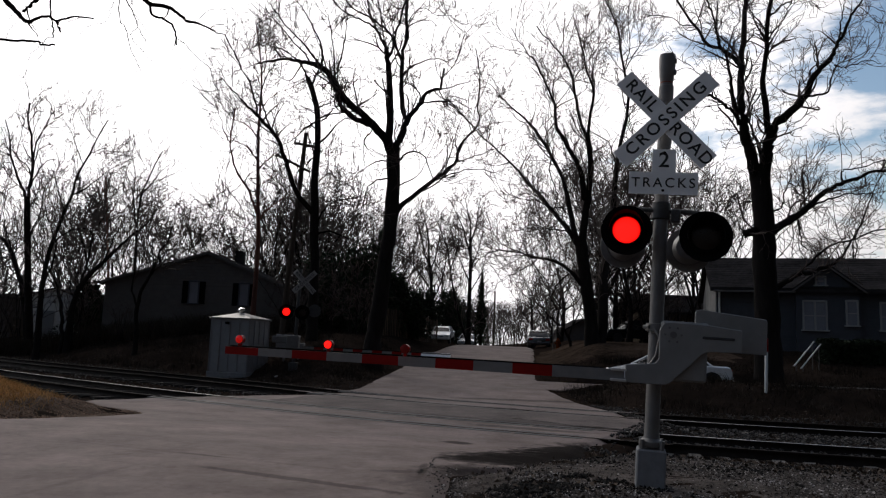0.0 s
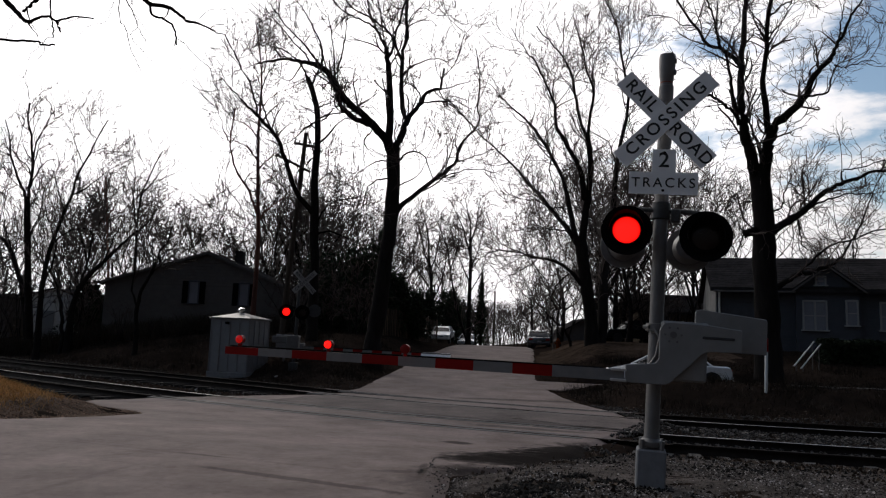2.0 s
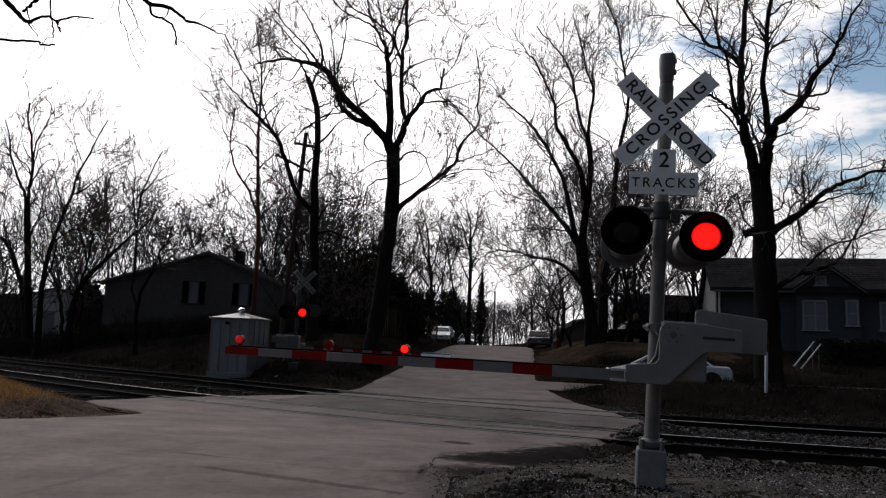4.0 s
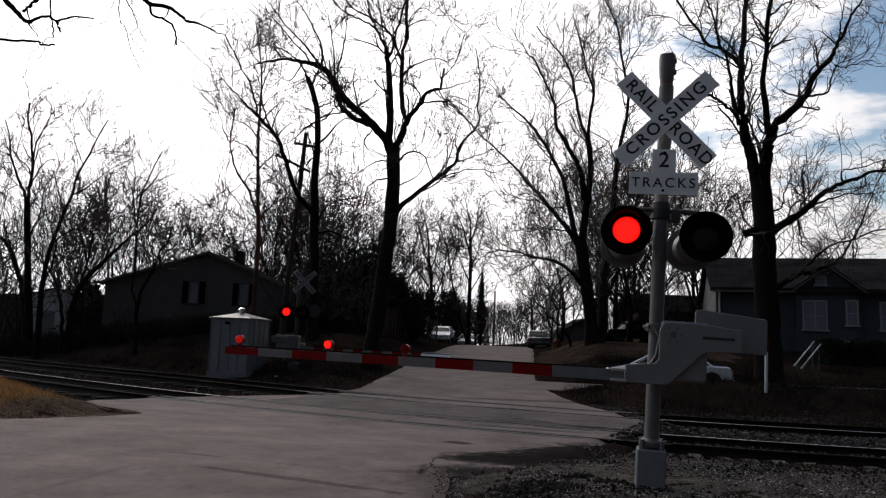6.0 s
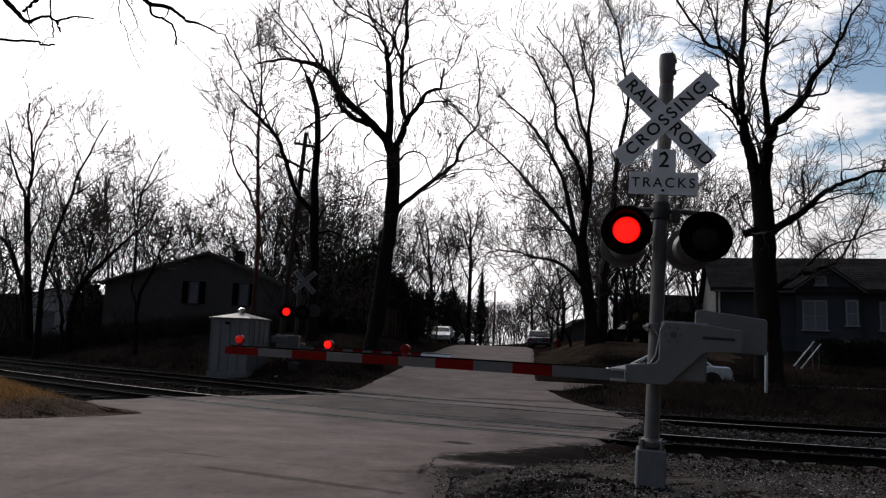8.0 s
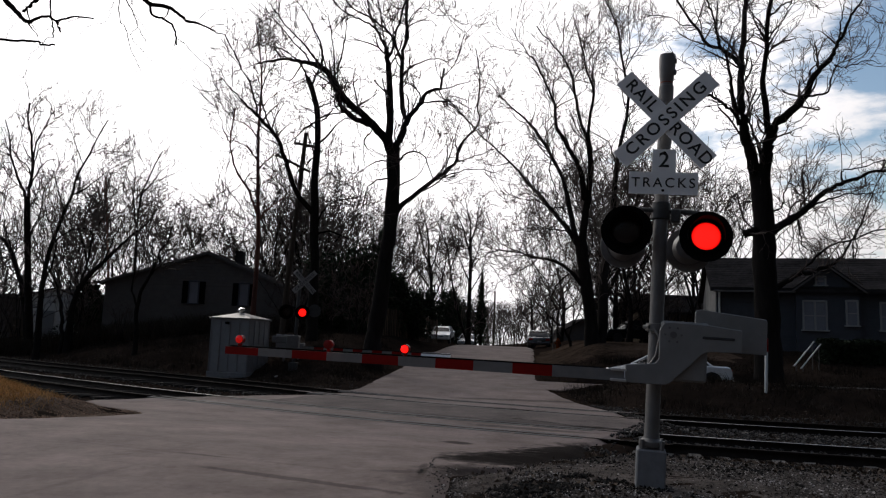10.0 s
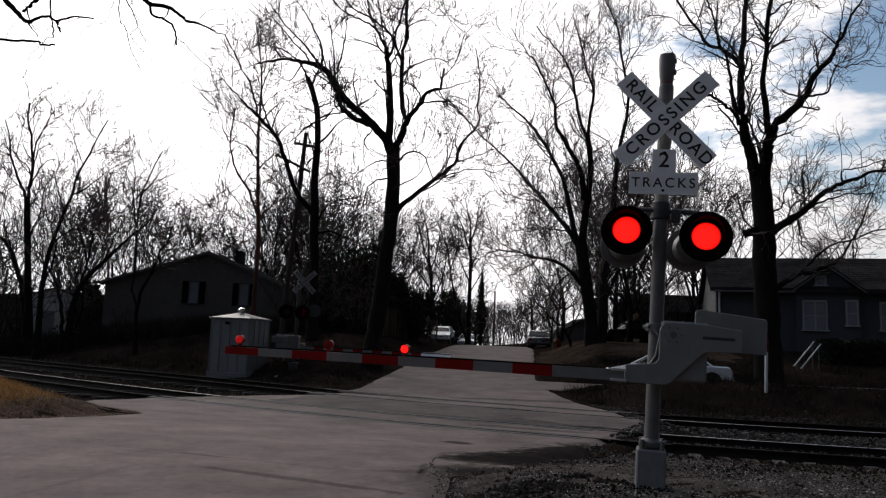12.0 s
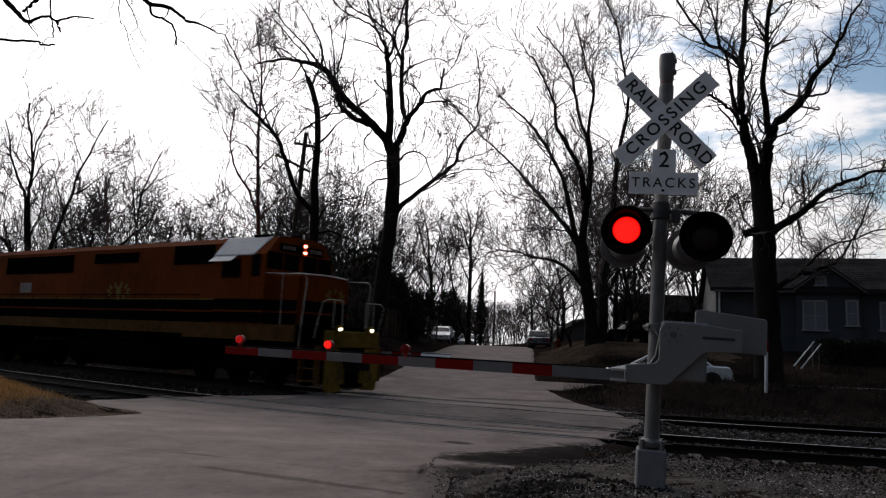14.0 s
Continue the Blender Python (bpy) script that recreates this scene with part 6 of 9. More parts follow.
def crossing_signal():
    x0, y0 = MAST
    lean = pose(x0, y0, 0.08, 0, 0, -13) @ pose(0, 0, 0, 0, 2.3, 0)
    sig = thing("crossing_signal", lean, "railroad crossing signal with crossbuck, red flashers and lowered gate", "crossing signal")
    bm = bmesh.new()
    box(bm, (0, 0, 0.09), (0.272, 0.272, 0.48), bevel=0.014)
    part("foundation", bm, CONCRETE, sig, "square grey concrete foundation")
    bm = bmesh.new()
    spun(bm, [(0.11, 0.35), (0.12, 0.37), (0.115, 0.40), (0.078, 0.43), (0.074, 0.46)], 20, "Z")
    for k in range(4):
        a = math.radians(45 + 90 * k)
        rod(bm, (0.13 * math.cos(a), 0.13 * math.sin(a), 0.33), (0.13 * math.cos(a), 0.13 * math.sin(a), 0.42), 0.026, n=6)
    part("base_flange", bm, GALV, sig, "galvanised base flange with bolts", smooth=True)
    bm = bmesh.new()
    rod(bm, (0, 0, 0.40), (0, 0, 4.0), 0.071, 0.066, 20)
    part("mast", bm, GALV, sig, "galvanised steel mast", smooth=True)
    bm = bmesh.new()
    spun(bm, [(0.072, 3.80), (0.074, 3.82), (0.074, 3.97), (0.055, 3.985), (0.06, 4.01), (0.070, 4.04), (0.080, 4.16), (0.086, 4.25), (0.080, 4.31), (0.03, 4.325)], 20, "Z")
    box(bm, (0.075, -0.02, 4.24), (0.035, 0.05, 0.05), bevel=0.008)
    box(bm, (0.075, -0.02, 4.12), (0.035, 0.05, 0.05), bevel=0.008)
    part("bell", bm, GALV, sig, "weathered warning bell on the mast top", smooth=True)
    bm = bmesh.new()
    spun(bm, [(0.060, 3.975), (0.064, 3.98), (0.064, 4.015), (0.060, 4.02)], 18, "Z")
    part("bell_collar", bm, RUSTRED, sig, "rusty red collar under the bell", smooth=True)
    crossbuck(sig, 3.59)
    tracks_sign(sig, 2.93)
    # the lamps hang on a cross arm
    bm = bmesh.new()
    rod(bm, (-0.34, -0.02, 2.68), (0.36, -0.02, 2.66), 0.025, n=10)
    spun(bm, [(0.08, 2.58), (0.09, 2.59), (0.09, 2.75), (0.08, 2.76)], 18, "Z")
    box(bm, (0.14, -0.02, 2.62), (0.09, 0.10, 0.14), bevel=0.015)
    for sx in (-1, 1):
        rod(bm, (sx * 0.36, -0.02, 2.67), (sx * 0.36, -0.02, 2.52), 0.03, n=8)
        rod(bm, (sx * 0.36, -0.06, 2.52), (sx * 0.36, 0.12, 2.46), 0.045, n=8)
    part("lamp_bracket", bm, IRON, sig, "dark grey lamp cross arm with junction box", smooth=True)
    FLASH_A.append(flasher(sig, -0.334, 2.43, turn=-2, tip=-1))
    FLASH_B.append(flasher(sig, 0.412, 2.40, turn=-2, tip=-1))
    rear_flasher(sig, -0.345, 2.34, 0.22, 8)
    rear_flasher(sig, 0.30, 2.33, 0.22, -6)
    gate(sig)
    return sig


def gate(sig):
    """The lowered gate: bracket, counterweight plate, mechanism box and striped arm."""
    bm = bmesh.new()
    out = [(-0.276, 0.95), (-0.284, 1.12), (-0.065, 1.145), (0.0, 1.16), (0.025, 1.20), (0.021, 1.468), (0.038, 1.515), (0.07, 1.545), (0.118, 1.556), (0.48, 1.55), (0.767, 1.52),
           (0.772, 1.308), (0.505, 1.30), (0.455, 1.29), (0.413, 1.267), (0.306, 1.147), (0.174, 1.017), (0.14, 0.98), (0.09, 0.955)]
    prism(bm, out, -0.19, -0.15, bevel=0.006)
    br = part("arm_bracket", bm, ALU, sig, "pale grey S-shaped gate arm bracket")
    bm = bmesh.new()
    for k in range(6):
        a = math.radians(60 * k)
        rod(bm, (0.15 + 0.075 * math.cos(a), -0.196, 1.436 + 0.075 * math.sin(a)), (0.15 + 0.075 * math.cos(a), -0.188, 1.436 + 0.075 * math.sin(a)), 0.011, n=8)
    rod(bm, (0.15, -0.2, 1.436), (0.15, -0.188, 1.436), 0.032, n=12)
    part("bolt_circle", bm, GALV, br, "ring of bolts on the hub", smooth=True)
    bm = bmesh.new()
    box(bm, (0.56, -0.193, 1.43), (0.29, 0.01, 0.026), bevel=0.004)
    part("slot", bm, IRON, br, "dark adjusting slot")
    bm = bmesh.new()
    prism(bm, [(0.42, 1.31), (0.373, 1.57), (0.372, 1.673), (0.385, 1.70), (0.42, 1.711), (1.015, 1.654), (1.035, 1.645), (1.04, 1.62), (1.04, 1.309)], 0.08, 0.12, bevel=0.006)
    rod(bm, (0.985, 0.07, 1.50), (0.985, 0.13, 1.50), 0.014, n=8)
    part("counterweight_plate", bm, ALU, sig, "grey counterweight plate")
    bm = bmesh.new()
    box(bm, (0.29, 0.0, 1.21), (0.36, 0.28, 0.42), bevel=0.02)
    box(bm, (0.26, 0.0, 1.52), (0.44, 0.30, 0.10), bevel=0.02)
    rod(bm, (-0.05, -0.05, 1.45), (0.25, -0.12, 1.56), 0.02, n=8)
    part("mechanism_box", bm, ALU, sig, "grey gate mechanism housing")
    bm = bmesh.new()
    for zz in (1.10, 1.50):
        spun(bm, [(0.078, zz - 0.04), (0.10, zz - 0.035), (0.10, zz + 0.035), (0.078, zz + 0.04)], 18, "Z")
        rod(bm, (-0.12, -0.03, zz), (-0.07, -0.08, zz), 0.02, n=6)
    pipe(bm, [(-0.02, -0.10, 1.48), (0.03, -0.13, 1.40), (0.0, -0.13, 1.22), (-0.06, -0.11, 1.12), (-0.16, -0.12, 1.14)], 0.014)
    part("clamps_and_cable", bm, GALV, sig, "steel mast clamps with a black cable", smooth=True)
    for zz in (0.965, 1.065):
        bm = bmesh.new()
        box(bm, (-0.345, -0.20, zz), (0.15, 0.035, 0.026), bevel=0.004)
        part("arm_clamp", bm, BRIGHTSTEEL, sig, "bright steel clamp at the arm's root")
        for bx in (-0.40, -0.30):
            bm = bmesh.new()
            rod(bm, (bx, -0.225, zz), (bx, -0.20, zz), 0.013, n=6)
            part("bolt", bm, BRIGHTSTEEL, sig)
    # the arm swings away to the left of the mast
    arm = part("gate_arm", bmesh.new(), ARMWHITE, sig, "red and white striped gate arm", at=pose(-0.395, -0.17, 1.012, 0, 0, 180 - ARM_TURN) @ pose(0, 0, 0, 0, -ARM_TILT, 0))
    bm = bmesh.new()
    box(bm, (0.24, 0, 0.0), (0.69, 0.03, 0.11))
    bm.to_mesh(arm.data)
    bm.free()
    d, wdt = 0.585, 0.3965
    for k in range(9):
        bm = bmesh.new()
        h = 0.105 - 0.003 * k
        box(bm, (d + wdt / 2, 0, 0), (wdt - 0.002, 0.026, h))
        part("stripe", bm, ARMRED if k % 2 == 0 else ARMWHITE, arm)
        d += wdt
    bm = bmesh.new()
    pipe(bm, [(0.1, 0.0, 0.058), (1.6, 0.0, 0.058), (3.0, 0.0, 0.056), (4.1, 0, 0.05)], 0.009)
    part("cable", bm, MATTBLACK, arm)
    FLIP = pose(0, 0, 0, 0, 0, 180)
    for x, group in ((2.10, ARM_B), (2.946, ARM_A), (3.985, None)):
        lens = arm_lamp(arm, x, 0.125, group is None)
        if lens is not None:
            group.append(lens)
    for c in arm.children:
        if c.name.startswith("lamp"):
            c.matrix_basis = c.matrix_basis @ FLIP


ARM_TURN, ARM_TILT = 0.0, -1.3
crossing_signal()



# ---- the locomotive: x forward, y to its left, z from the rail head ----
LOCO_WHEELS = []


SILL = mat("grimy_sill_paint", (0.10, 0.05, 0.016), 0.85, vary=0.3, scale=3, spot=0.7, spec=0.03)


def flank(name, x0, x1, z0, z1, y, paint, parent, label="", t=0.012):
    """A thin panel on one flank."""
    bm = bmesh.new()
    box(bm, ((x0 + x1) / 2, y, (z0 + z1) / 2), (abs(x1 - x0), t, z1 - z0))
    return part(name, bm, paint, parent, label)


def loco_hood_shell(bm, x0, x1, half, z0, z1, cut=0.22):
    out = [(-half, z0), (half, z0), (half, z1 - cut), (half - cut, z1 - 0.03), (0, z1), (-half + cut, z1 - 0.03), (-half, z1 - cut)]
    vs = prism(bm, out, 0.0, abs(x1 - x0))
    bmesh.ops.transform(bm, matrix=Matrix(((0, 1, 0, min(x0, x1)), (1, 0, 0, 0), (0, 0, 1, 0), (0, 0, 0, 1))), verts=vs)
    bmesh.ops.recalc_face_normals(bm, faces=bm.faces[:])


def truck(loco, xc):
    bm = bmesh.new()
    for s in (-1, 1):
        y = s * 0.98
        pr = prism(bm, [(-2.2, 0.62), (-2.2, 0.86), (-1.5, 0.92), (-0.9, 0.70), (0.9, 0.70), (1.5, 0.92), (2.2, 0.86), (2.2, 0.62), (1.4, 0.50), (-1.4, 0.50)], -0.06, 0.06)
        bmesh.ops.translate(bm, vec=(0, y, 0), verts=pr)
        for dx in (-1.66, 0.0, 1.66):
            box(bm, (dx, y - s * -0.06, 0.54), (0.30, 0.16, 0.34), bevel=0.02)
            for q in (-0.28, 0.28):
                rod(bm, (dx + q, y, 0.44), (dx + q, y, 0.72), 0.085, n=8)
        rod(bm, (-1.2, y, 0.95), (-0.7, y + s * 0.1, 0.80), 0.10, n=8)
        rod(bm, (1.2, y, 0.95), (0.7, y + s * 0.1, 0.80), 0.10, n=8)
    box(bm, (0, 0, 0.8), (3.6, 1.7, 0.24), bevel=0.03)
    fr = part("truck", bm, LOCOBLACK, loco, "sooty black six-wheel truck", at=pose(xc, 0, 0))
    for dx in (-1.66, 0.0, 1.66):
        bm = bmesh.new()
        for s in (-1, 1):
            spun(bm, [(0.10, s * 0.66), (0.40, s * 0.67), (0.455, s * 0.655), (0.51, s * 0.66), (0.508, s * 0.785), (0.46, s * 0.79), (0.40, s * 0.755), (0.12, s * 0.77), (0.1, s * 0.84)], 24)
            for k in range(4):
                a = k * math.pi / 2
                rod(bm, (0.27 * math.cos(a), s * 0.775, 0.27 * math.sin(a)), (0.27 * math.cos(a), s * 0.75, 0.27 * math.sin(a)), 0.05, n=6)
        rod(bm, (0, -0.84, 0), (0, 0.84, 0), 0.09, n=10)
        LOCO_WHEELS.append(part("wheelset", bm, LOCOBLACK, fr, "steel wheelset", at=pose(dx, 0, 0.51), smooth=True))


def handrail(loco, pts, r=0.02, label="", paint=None):
    bm = bmesh.new()
    pipe(bm, pts, r, 6)
    return part("handrail", bm, paint or HANDRAIL, loco, label, smooth=True)


def locomotive():
    lo = thing("locomotive", Matrix(), "orange and black diesel locomotive with yellow pilot and lit headlights", "locomotive", "coupled locomotives")
    L = 21.5
    # frame and walkway
    bm = bmesh.new()
    box(bm, (-L / 2, 0, 1.40), (L - 0.9, 2.0, 0.44), bevel=0.02)
    part("underframe", bm, LOCOBLACK, lo, "sooty black underframe")
    bm = bmesh.new()
    box(bm, (-L / 2, 0, 1.95), (L - 0.5, 3.0, 0.08), bevel=0.01)
    part("walkway", bm, LOCOBLACK, lo, "black running board")
    for s in (-1, 1):
        flank("side_sill", -L + 0.9, -6.2, 1.58, 1.97, s * 1.50, SILL, lo, "dirty brownish orange side sill", 0.05)
        flank("side_sill", -6.2, -1.05, 1.47, 1.97, s * 1.50, SILL, lo, "dirty brownish orange side sill", 0.052)
    # long hood
    bm = bmesh.new()
    loco_hood_shell(bm, -L + 1.1, -4.7, 0.95, 1.94, 4.88)
    hood = part("long_hood", bm, ORANGE, lo, "orange engine hood")
    for s in (-1, 1):
        for z0, z1 in ((2.0, 2.33), (2.40, 2.74)):
            flank("black_band", -L + 1.12, -4.75, z0, z1, s * 0.956, LOCOBLACK, hood, "black stripe along the hood")
        flank("pinstripe", -L + 1.12, -4.75, 2.745, 2.785, s * 0.957, YELLOW, hood)
    for k in range(12):
        xx = -5.9 - k * 1.12
        for s in (-1, 1):
            bm = bmesh.new()
            box(bm, (xx, s * 0.953, 3.28), (1.10, 0.012, 0.92), bevel=0.004)
            box(bm, (xx + 0.45, s * 0.962, 3.28), (0.03, 0.02, 0.12), bevel=0.006)
            part("hood_door", bm, ORANGE, hood)
    for s in (-1, 1):
        flank("data_panel", -18.0, -17.1, 3.0, 3.42, s * 0.962, BELLMETAL, hood, "faded pale panel on the hood", 0.006)
    for x0, x1, z0, z1 in ((-19.3, -14.1, 3.80, 4.52), (-12.6, -9.8, 4.12, 4.50), (-7.7, -5.55, 3.98, 4.64)):
        for s in (-1, 1):
            intake = flank("air_intake", x0, x1, z0, z1, s * 0.965, LOCOBLACK, hood, "black louvred air intake", 0.03)
    for xx in (-L + 2.3, -L + 3.8, -L + 5.4, -12.2, -10.6):
        bm = bmesh.new()
        spun(bm, [(0.55, 4.80), (0.58, 4.86), (0.55, 4.90), (0.2, 4.92)], 20, "Z")
        part("roof_fan", bm, LOCOBLACK, hood, at=pose(xx, 0, 0), smooth=True)
    bm = bmesh.new()
    box(bm, (-9.2, 0, 4.88), (0.9, 0.5, 0.14), bevel=0.03)
    part("exhaust_stack", bm, RUST, hood, "rusty exhaust stack")
    for s in (-1, 1):
        bm = bmesh.new()
        for k in range(10):
            a = math.radians(-60 + k * 300 / 9 - 90 + 60)
            box(bm, (-10.85 + 0.62 * math.cos(a), s * 0.972, 3.05 + 0.24 * math.sin(a)), (0.22, 0.012, 0.11), pose(0, 0, 0, 0, -math.degrees(a), 0), bevel=0.005)
        box(bm, (-10.85, s * 0.972, 3.05), (0.30, 0.012, 0.34), bevel=0.005)
        part("emblem", bm, EMBLEM, hood, "yellow painted wreath emblem")
    # cab
    bm = bmesh.new()
    vs = prism(bm, [(-1.55, 1.96), (1.55, 1.96), (1.55, 4.16), (1.05, 4.76), (0.5, 4.84), (-0.5, 4.84), (-1.05, 4.76), (-1.55, 4.16)], 0.0, 2.28)
    bmesh.ops.transform(bm, matrix=Matrix(((0, 1, 0, -4.72), (1, 0, 0, 0), (0, 0, 1, 0), (0, 0, 0, 1))), verts=vs)
    bmesh.ops.recalc_face_normals(bm, faces=bm.faces[:])
    cab = part("cab", bm, ORANGE, lo, "orange driving cab")
    # slopes paler than the orange cab: the sky's light is in their colour
    bm = bmesh.new()
    for s in (-1, 1):
        pl = [(s * 1.585, 4.13), (s * 1.585, 4.17), (s * 1.05, 4.80), (s * 1.05, 4.765)]
        vs = prism(bm, pl, -4.80, -2.70)
        bmesh.ops.transform(bm, matrix=Matrix(((0, 1, 0, 0), (1, 0, 0, 0), (0, 0, 1, 0), (0, 0, 0, 1))), verts=vs)
        for v in vs:
            if v.co.x > -3.5 and v.co.z < 4.4:
                v.co.x -= 0.25
    bmesh.ops.recalc_face_normals(bm, faces=bm.faces[:])
    part("roof_slope", bm, LOCOROOF, cab, "sloping cab roof, coloured pale grey as if skylit")
    for s in (-1, 1):
        bm = bmesh.new()
        box(bm, (-4.25, s * 1.70, 4.03), (1.05, 0.34, 0.02), pose(0, 0, 0, -s * 38, 0, 0), bevel=0.004)
        part("sunshade", bm, LOCOROOF, cab, "pale grey sunshade over the side window")
    bm = bmesh.new()
    box(bm, (-3.2, -0.95, 4.80), (0.75, 0.26, 0.12), bevel=0.03)
    box(bm, (-3.9, 0.2, 4.88), (0.7, 0.16, 0.10), bevel=0.03)
    for k in range(3):
        rod(bm, (-3.75 + k * 0.12, 0.2, 4.93), (-3.2 + k * 0.1, 0.2 + 0.05 * k, 4.93), 0.03, 0.06, 8)
    part("horn", bm, LOCOBLACK, cab, "horn and antenna on the cab roof", smooth=True)
    for s in (-1, 1):
        flank("black_band", -4.70, -2.46, 2.0, 2.33, s * 1.556, LOCOBLACK, cab, "black stripe along the cab")
        flank("black_band", -4.70, -2.46, 2.40, 2.74, s * 1.556, LOCOBLACK, cab, "black stripe along the cab")
        flank("side_window", -4.40, -3.55, 3.42, 4.02, s * 1.556, CABPANE, cab, "dark cab side window", 0.03)
        flank("side_window", -3.02, -2.66, 3.45, 4.16, s * 1.556, CABPANE, cab, "dark cab side window", 0.03)
        flank("cab_door", -3.45, -3.10, 2.79, 4.02, s * 1.556, ORANGE, cab, "narrow orange cab door", 0.016)
    for z in (2.165, 2.57):
        for s in (-1, 1):
            bm = bmesh.new()
            box(bm, (-2.434, s * 1.36, z), (0.012, 0.39, 0.335))
            part("black_band", bm, LOCOBLACK, cab, "black stripe across the cab front")
    bm = bmesh.new()
    box(bm, (-2.425, 0, 4.45), (0.05, 2.0, 0.26), bevel=0.01)
    part("number_board", bm, LOCOBLACK, cab, "black number board")
    for s in (-1, 1):
        bm = bmesh.new()
        box(bm, (-2.395, s * 0.62, 4.45), (0.03, 0.66, 0.20), bevel=0.006)
        b = part("number_panel", bm, LOCOBLACK, cab)
        bm = bmesh.new()
        for k in range(4):
            box(bm, (-2.377, s * 0.62 + (k - 1.5) * 0.15, 4.45), (0.008, 0.08, 0.13))
        part("number_bar", bm, BELLMETAL, b)
    for y0 in (-1.16, -0.43, 0.43, 1.16):
        bm = bmesh.new()
        box(bm, (-2.43, y0, 3.99), (0.03, 0.66, 0.54), bevel=0.02)
        part("windscreen", bm, CABPANE, cab, "dark windscreen pane")
        bm = bmesh.new()
        rod(bm, (-2.40, y0 - 0.12, 3.72), (-2.40, y0 + 0.08, 4.05), 0.012, n=6)
        part("wiper", bm, LOCOBLACK, cab)
    bm = bmesh.new()
    box(bm, (-2.39, 0.06, 4.47), (0.10, 0.30, 0.46), bevel=0.03)
    hl = part("headlight_casing", bm, LOCOBLACK, cab)
    for z in (4.58, 4.36):
        bm = bmesh.new()
        spun(bm, [(0.042, 0.0), (0.038, 0.02), (0.025, 0.03), (0.002, 0.034)], 18, "Z")
        part("headlight", bm, HEADLIGHT_ON, hl, "lit warm headlight", at=pose(-2.34, 0.06, z, 0, 90, 0))
        # the ring is no lamp: its glow gives the red tinge round the headlight
        bm = bmesh.new()
        spun(bm, [(0.05, 0.0), (0.095, 0.0), (0.095, 0.02), (0.05, 0.02), (0.05, 0.0)], 18, "Z", cap=False)
        part("lamp_ring", bm, RING_GLOW, hl, "lamp ring given a ruddy glow", at=pose(-2.35, 0.06, z, 0, 90, 0))
    # short nose
    bm = bmesh.new()
    loco_hood_shell(bm, -2.44, -1.25, 1.16, 1.96, 3.60, 0.13)
    bmesh.ops.bevel(bm, geom=[e for e in bm.edges if abs(e.verts[0].co.x + 1.25) < 0.01 and abs(e.verts[1].co.x + 1.25) < 0.01], offset=0.10, segments=2, affect="EDGES")
    nose = part("nose", bm, ORANGE, lo, "orange short nose", smooth=True)
    for z0, z1 in ((2.0, 2.33), (2.40, 2.74)):
        for s in (-1, 1):
            flank("black_band", -2.42, -1.37, z0, z1, s * 1.165, LOCOBLACK, nose, "black stripe round the nose")
        bm = bmesh.new()
        box(bm, (-1.245, 0, (z0 + z1) / 2), (0.012, 2.08, z1 - z0))
        part("black_band", bm, LOCOBLACK, nose, "black stripe across the nose")
    # thin pale rods trace the nose's upper edges
    bm = bmesh.new()
    for s in (-1, 1):
        rod(bm, (-2.4, s * 1.05, 3.57), (-1.36, s * 1.05, 3.57), 0.02, n=6)
    pipe(bm, [(-1.30, -1.04, 3.56), (-1.27, 0.0, 3.595), (-1.30, 1.04, 3.56)], 0.024)
    part("nose_edge", bm, HANDRAIL, nose, "pale line along the nose's upper edges")
    bm = bmesh.new()
    for k in range(8):
        a = math.radians(k * 45)
        box(bm, (-1.24, 0.42 + 0.36 * math.cos(a), 2.97 + 0.15 * math.sin(a)), (0.014, 0.17, 0.11), pose(0, 0, 0, math.degrees(a), 0, 0), bevel=0.004)
    part("emblem", bm, EMBLEM, nose, "yellow painted emblem")
    bm = bmesh.new()
    box(bm, (-1.23, 0.55, 2.35), (0.03, 0.5, 0.70), bevel=0.02)
    part("nose_door", bm, LOCOBLACK, nose)
    # front platform, pilot, steps, coupler
    for end, sx in (("front", 0.0), ("rear", -L)):
        f = 1 if end == "front" else -1
        bm = bmesh.new()
        box(bm, (sx - f * 0.06, 0, 1.60), (0.10, 2.54, 0.50), bevel=0.03)
        part("end_plate", bm, YELLOW, lo, "dirty yellow end plate")
        for s in (-1, 1):
            bm = bmesh.new()
            vs = prism(bm, [(s * 0.36, 0.26), (s * 0.44, 0.08), (s * 1.02, 0.03), (s * 1.16, 0.07), (s * 1.22, 0.22), (s * 1.24, 1.32), (s * 0.62, 1.32), (s * 0.56, 1.08), (s * 0.50, 0.92), (s * 0.34, 0.62)], 0, 0.06)
            bmesh.ops.transform(bm, matrix=Matrix(((0, 1, 0, sx - f * 0.08), (1, 0, 0, 0), (0, 0, 1, 0), (0, 0, 0, 1))), verts=vs)
            bmesh.ops.recalc_face_normals(bm, faces=bm.faces[:])
            part("pilot", bm, YELLOW, lo, "scuffed yellow pilot plate")
        bm = bmesh.new()
        box(bm, (sx - f * 0.2, 0, 0.75), (0.14, 2.4, 0.95), bevel=0.02)
        part("buffer_beam", bm, LOCOBLACK, lo, "black buffer beam")
        bm = bmesh.new()
        box(bm, (sx - f * 0.04, 0, 0.22), (0.05, 1.1, 0.14), bevel=0.02)
        part("footboard", bm, LOCOBLACK, lo)
        bm = bmesh.new()
        box(bm, (sx + f * 0.16, 0, 0.86), (0.5, 0.26, 0.28), bevel=0.05)
        box(bm, (sx + f * 0.44, 0.06, 0.86), (0.22, 0.34, 0.34), bevel=0.07)
        box(bm, (sx - f * 0.02, 0, 0.88), (0.10, 0.75, 0.56), bevel=0.03)
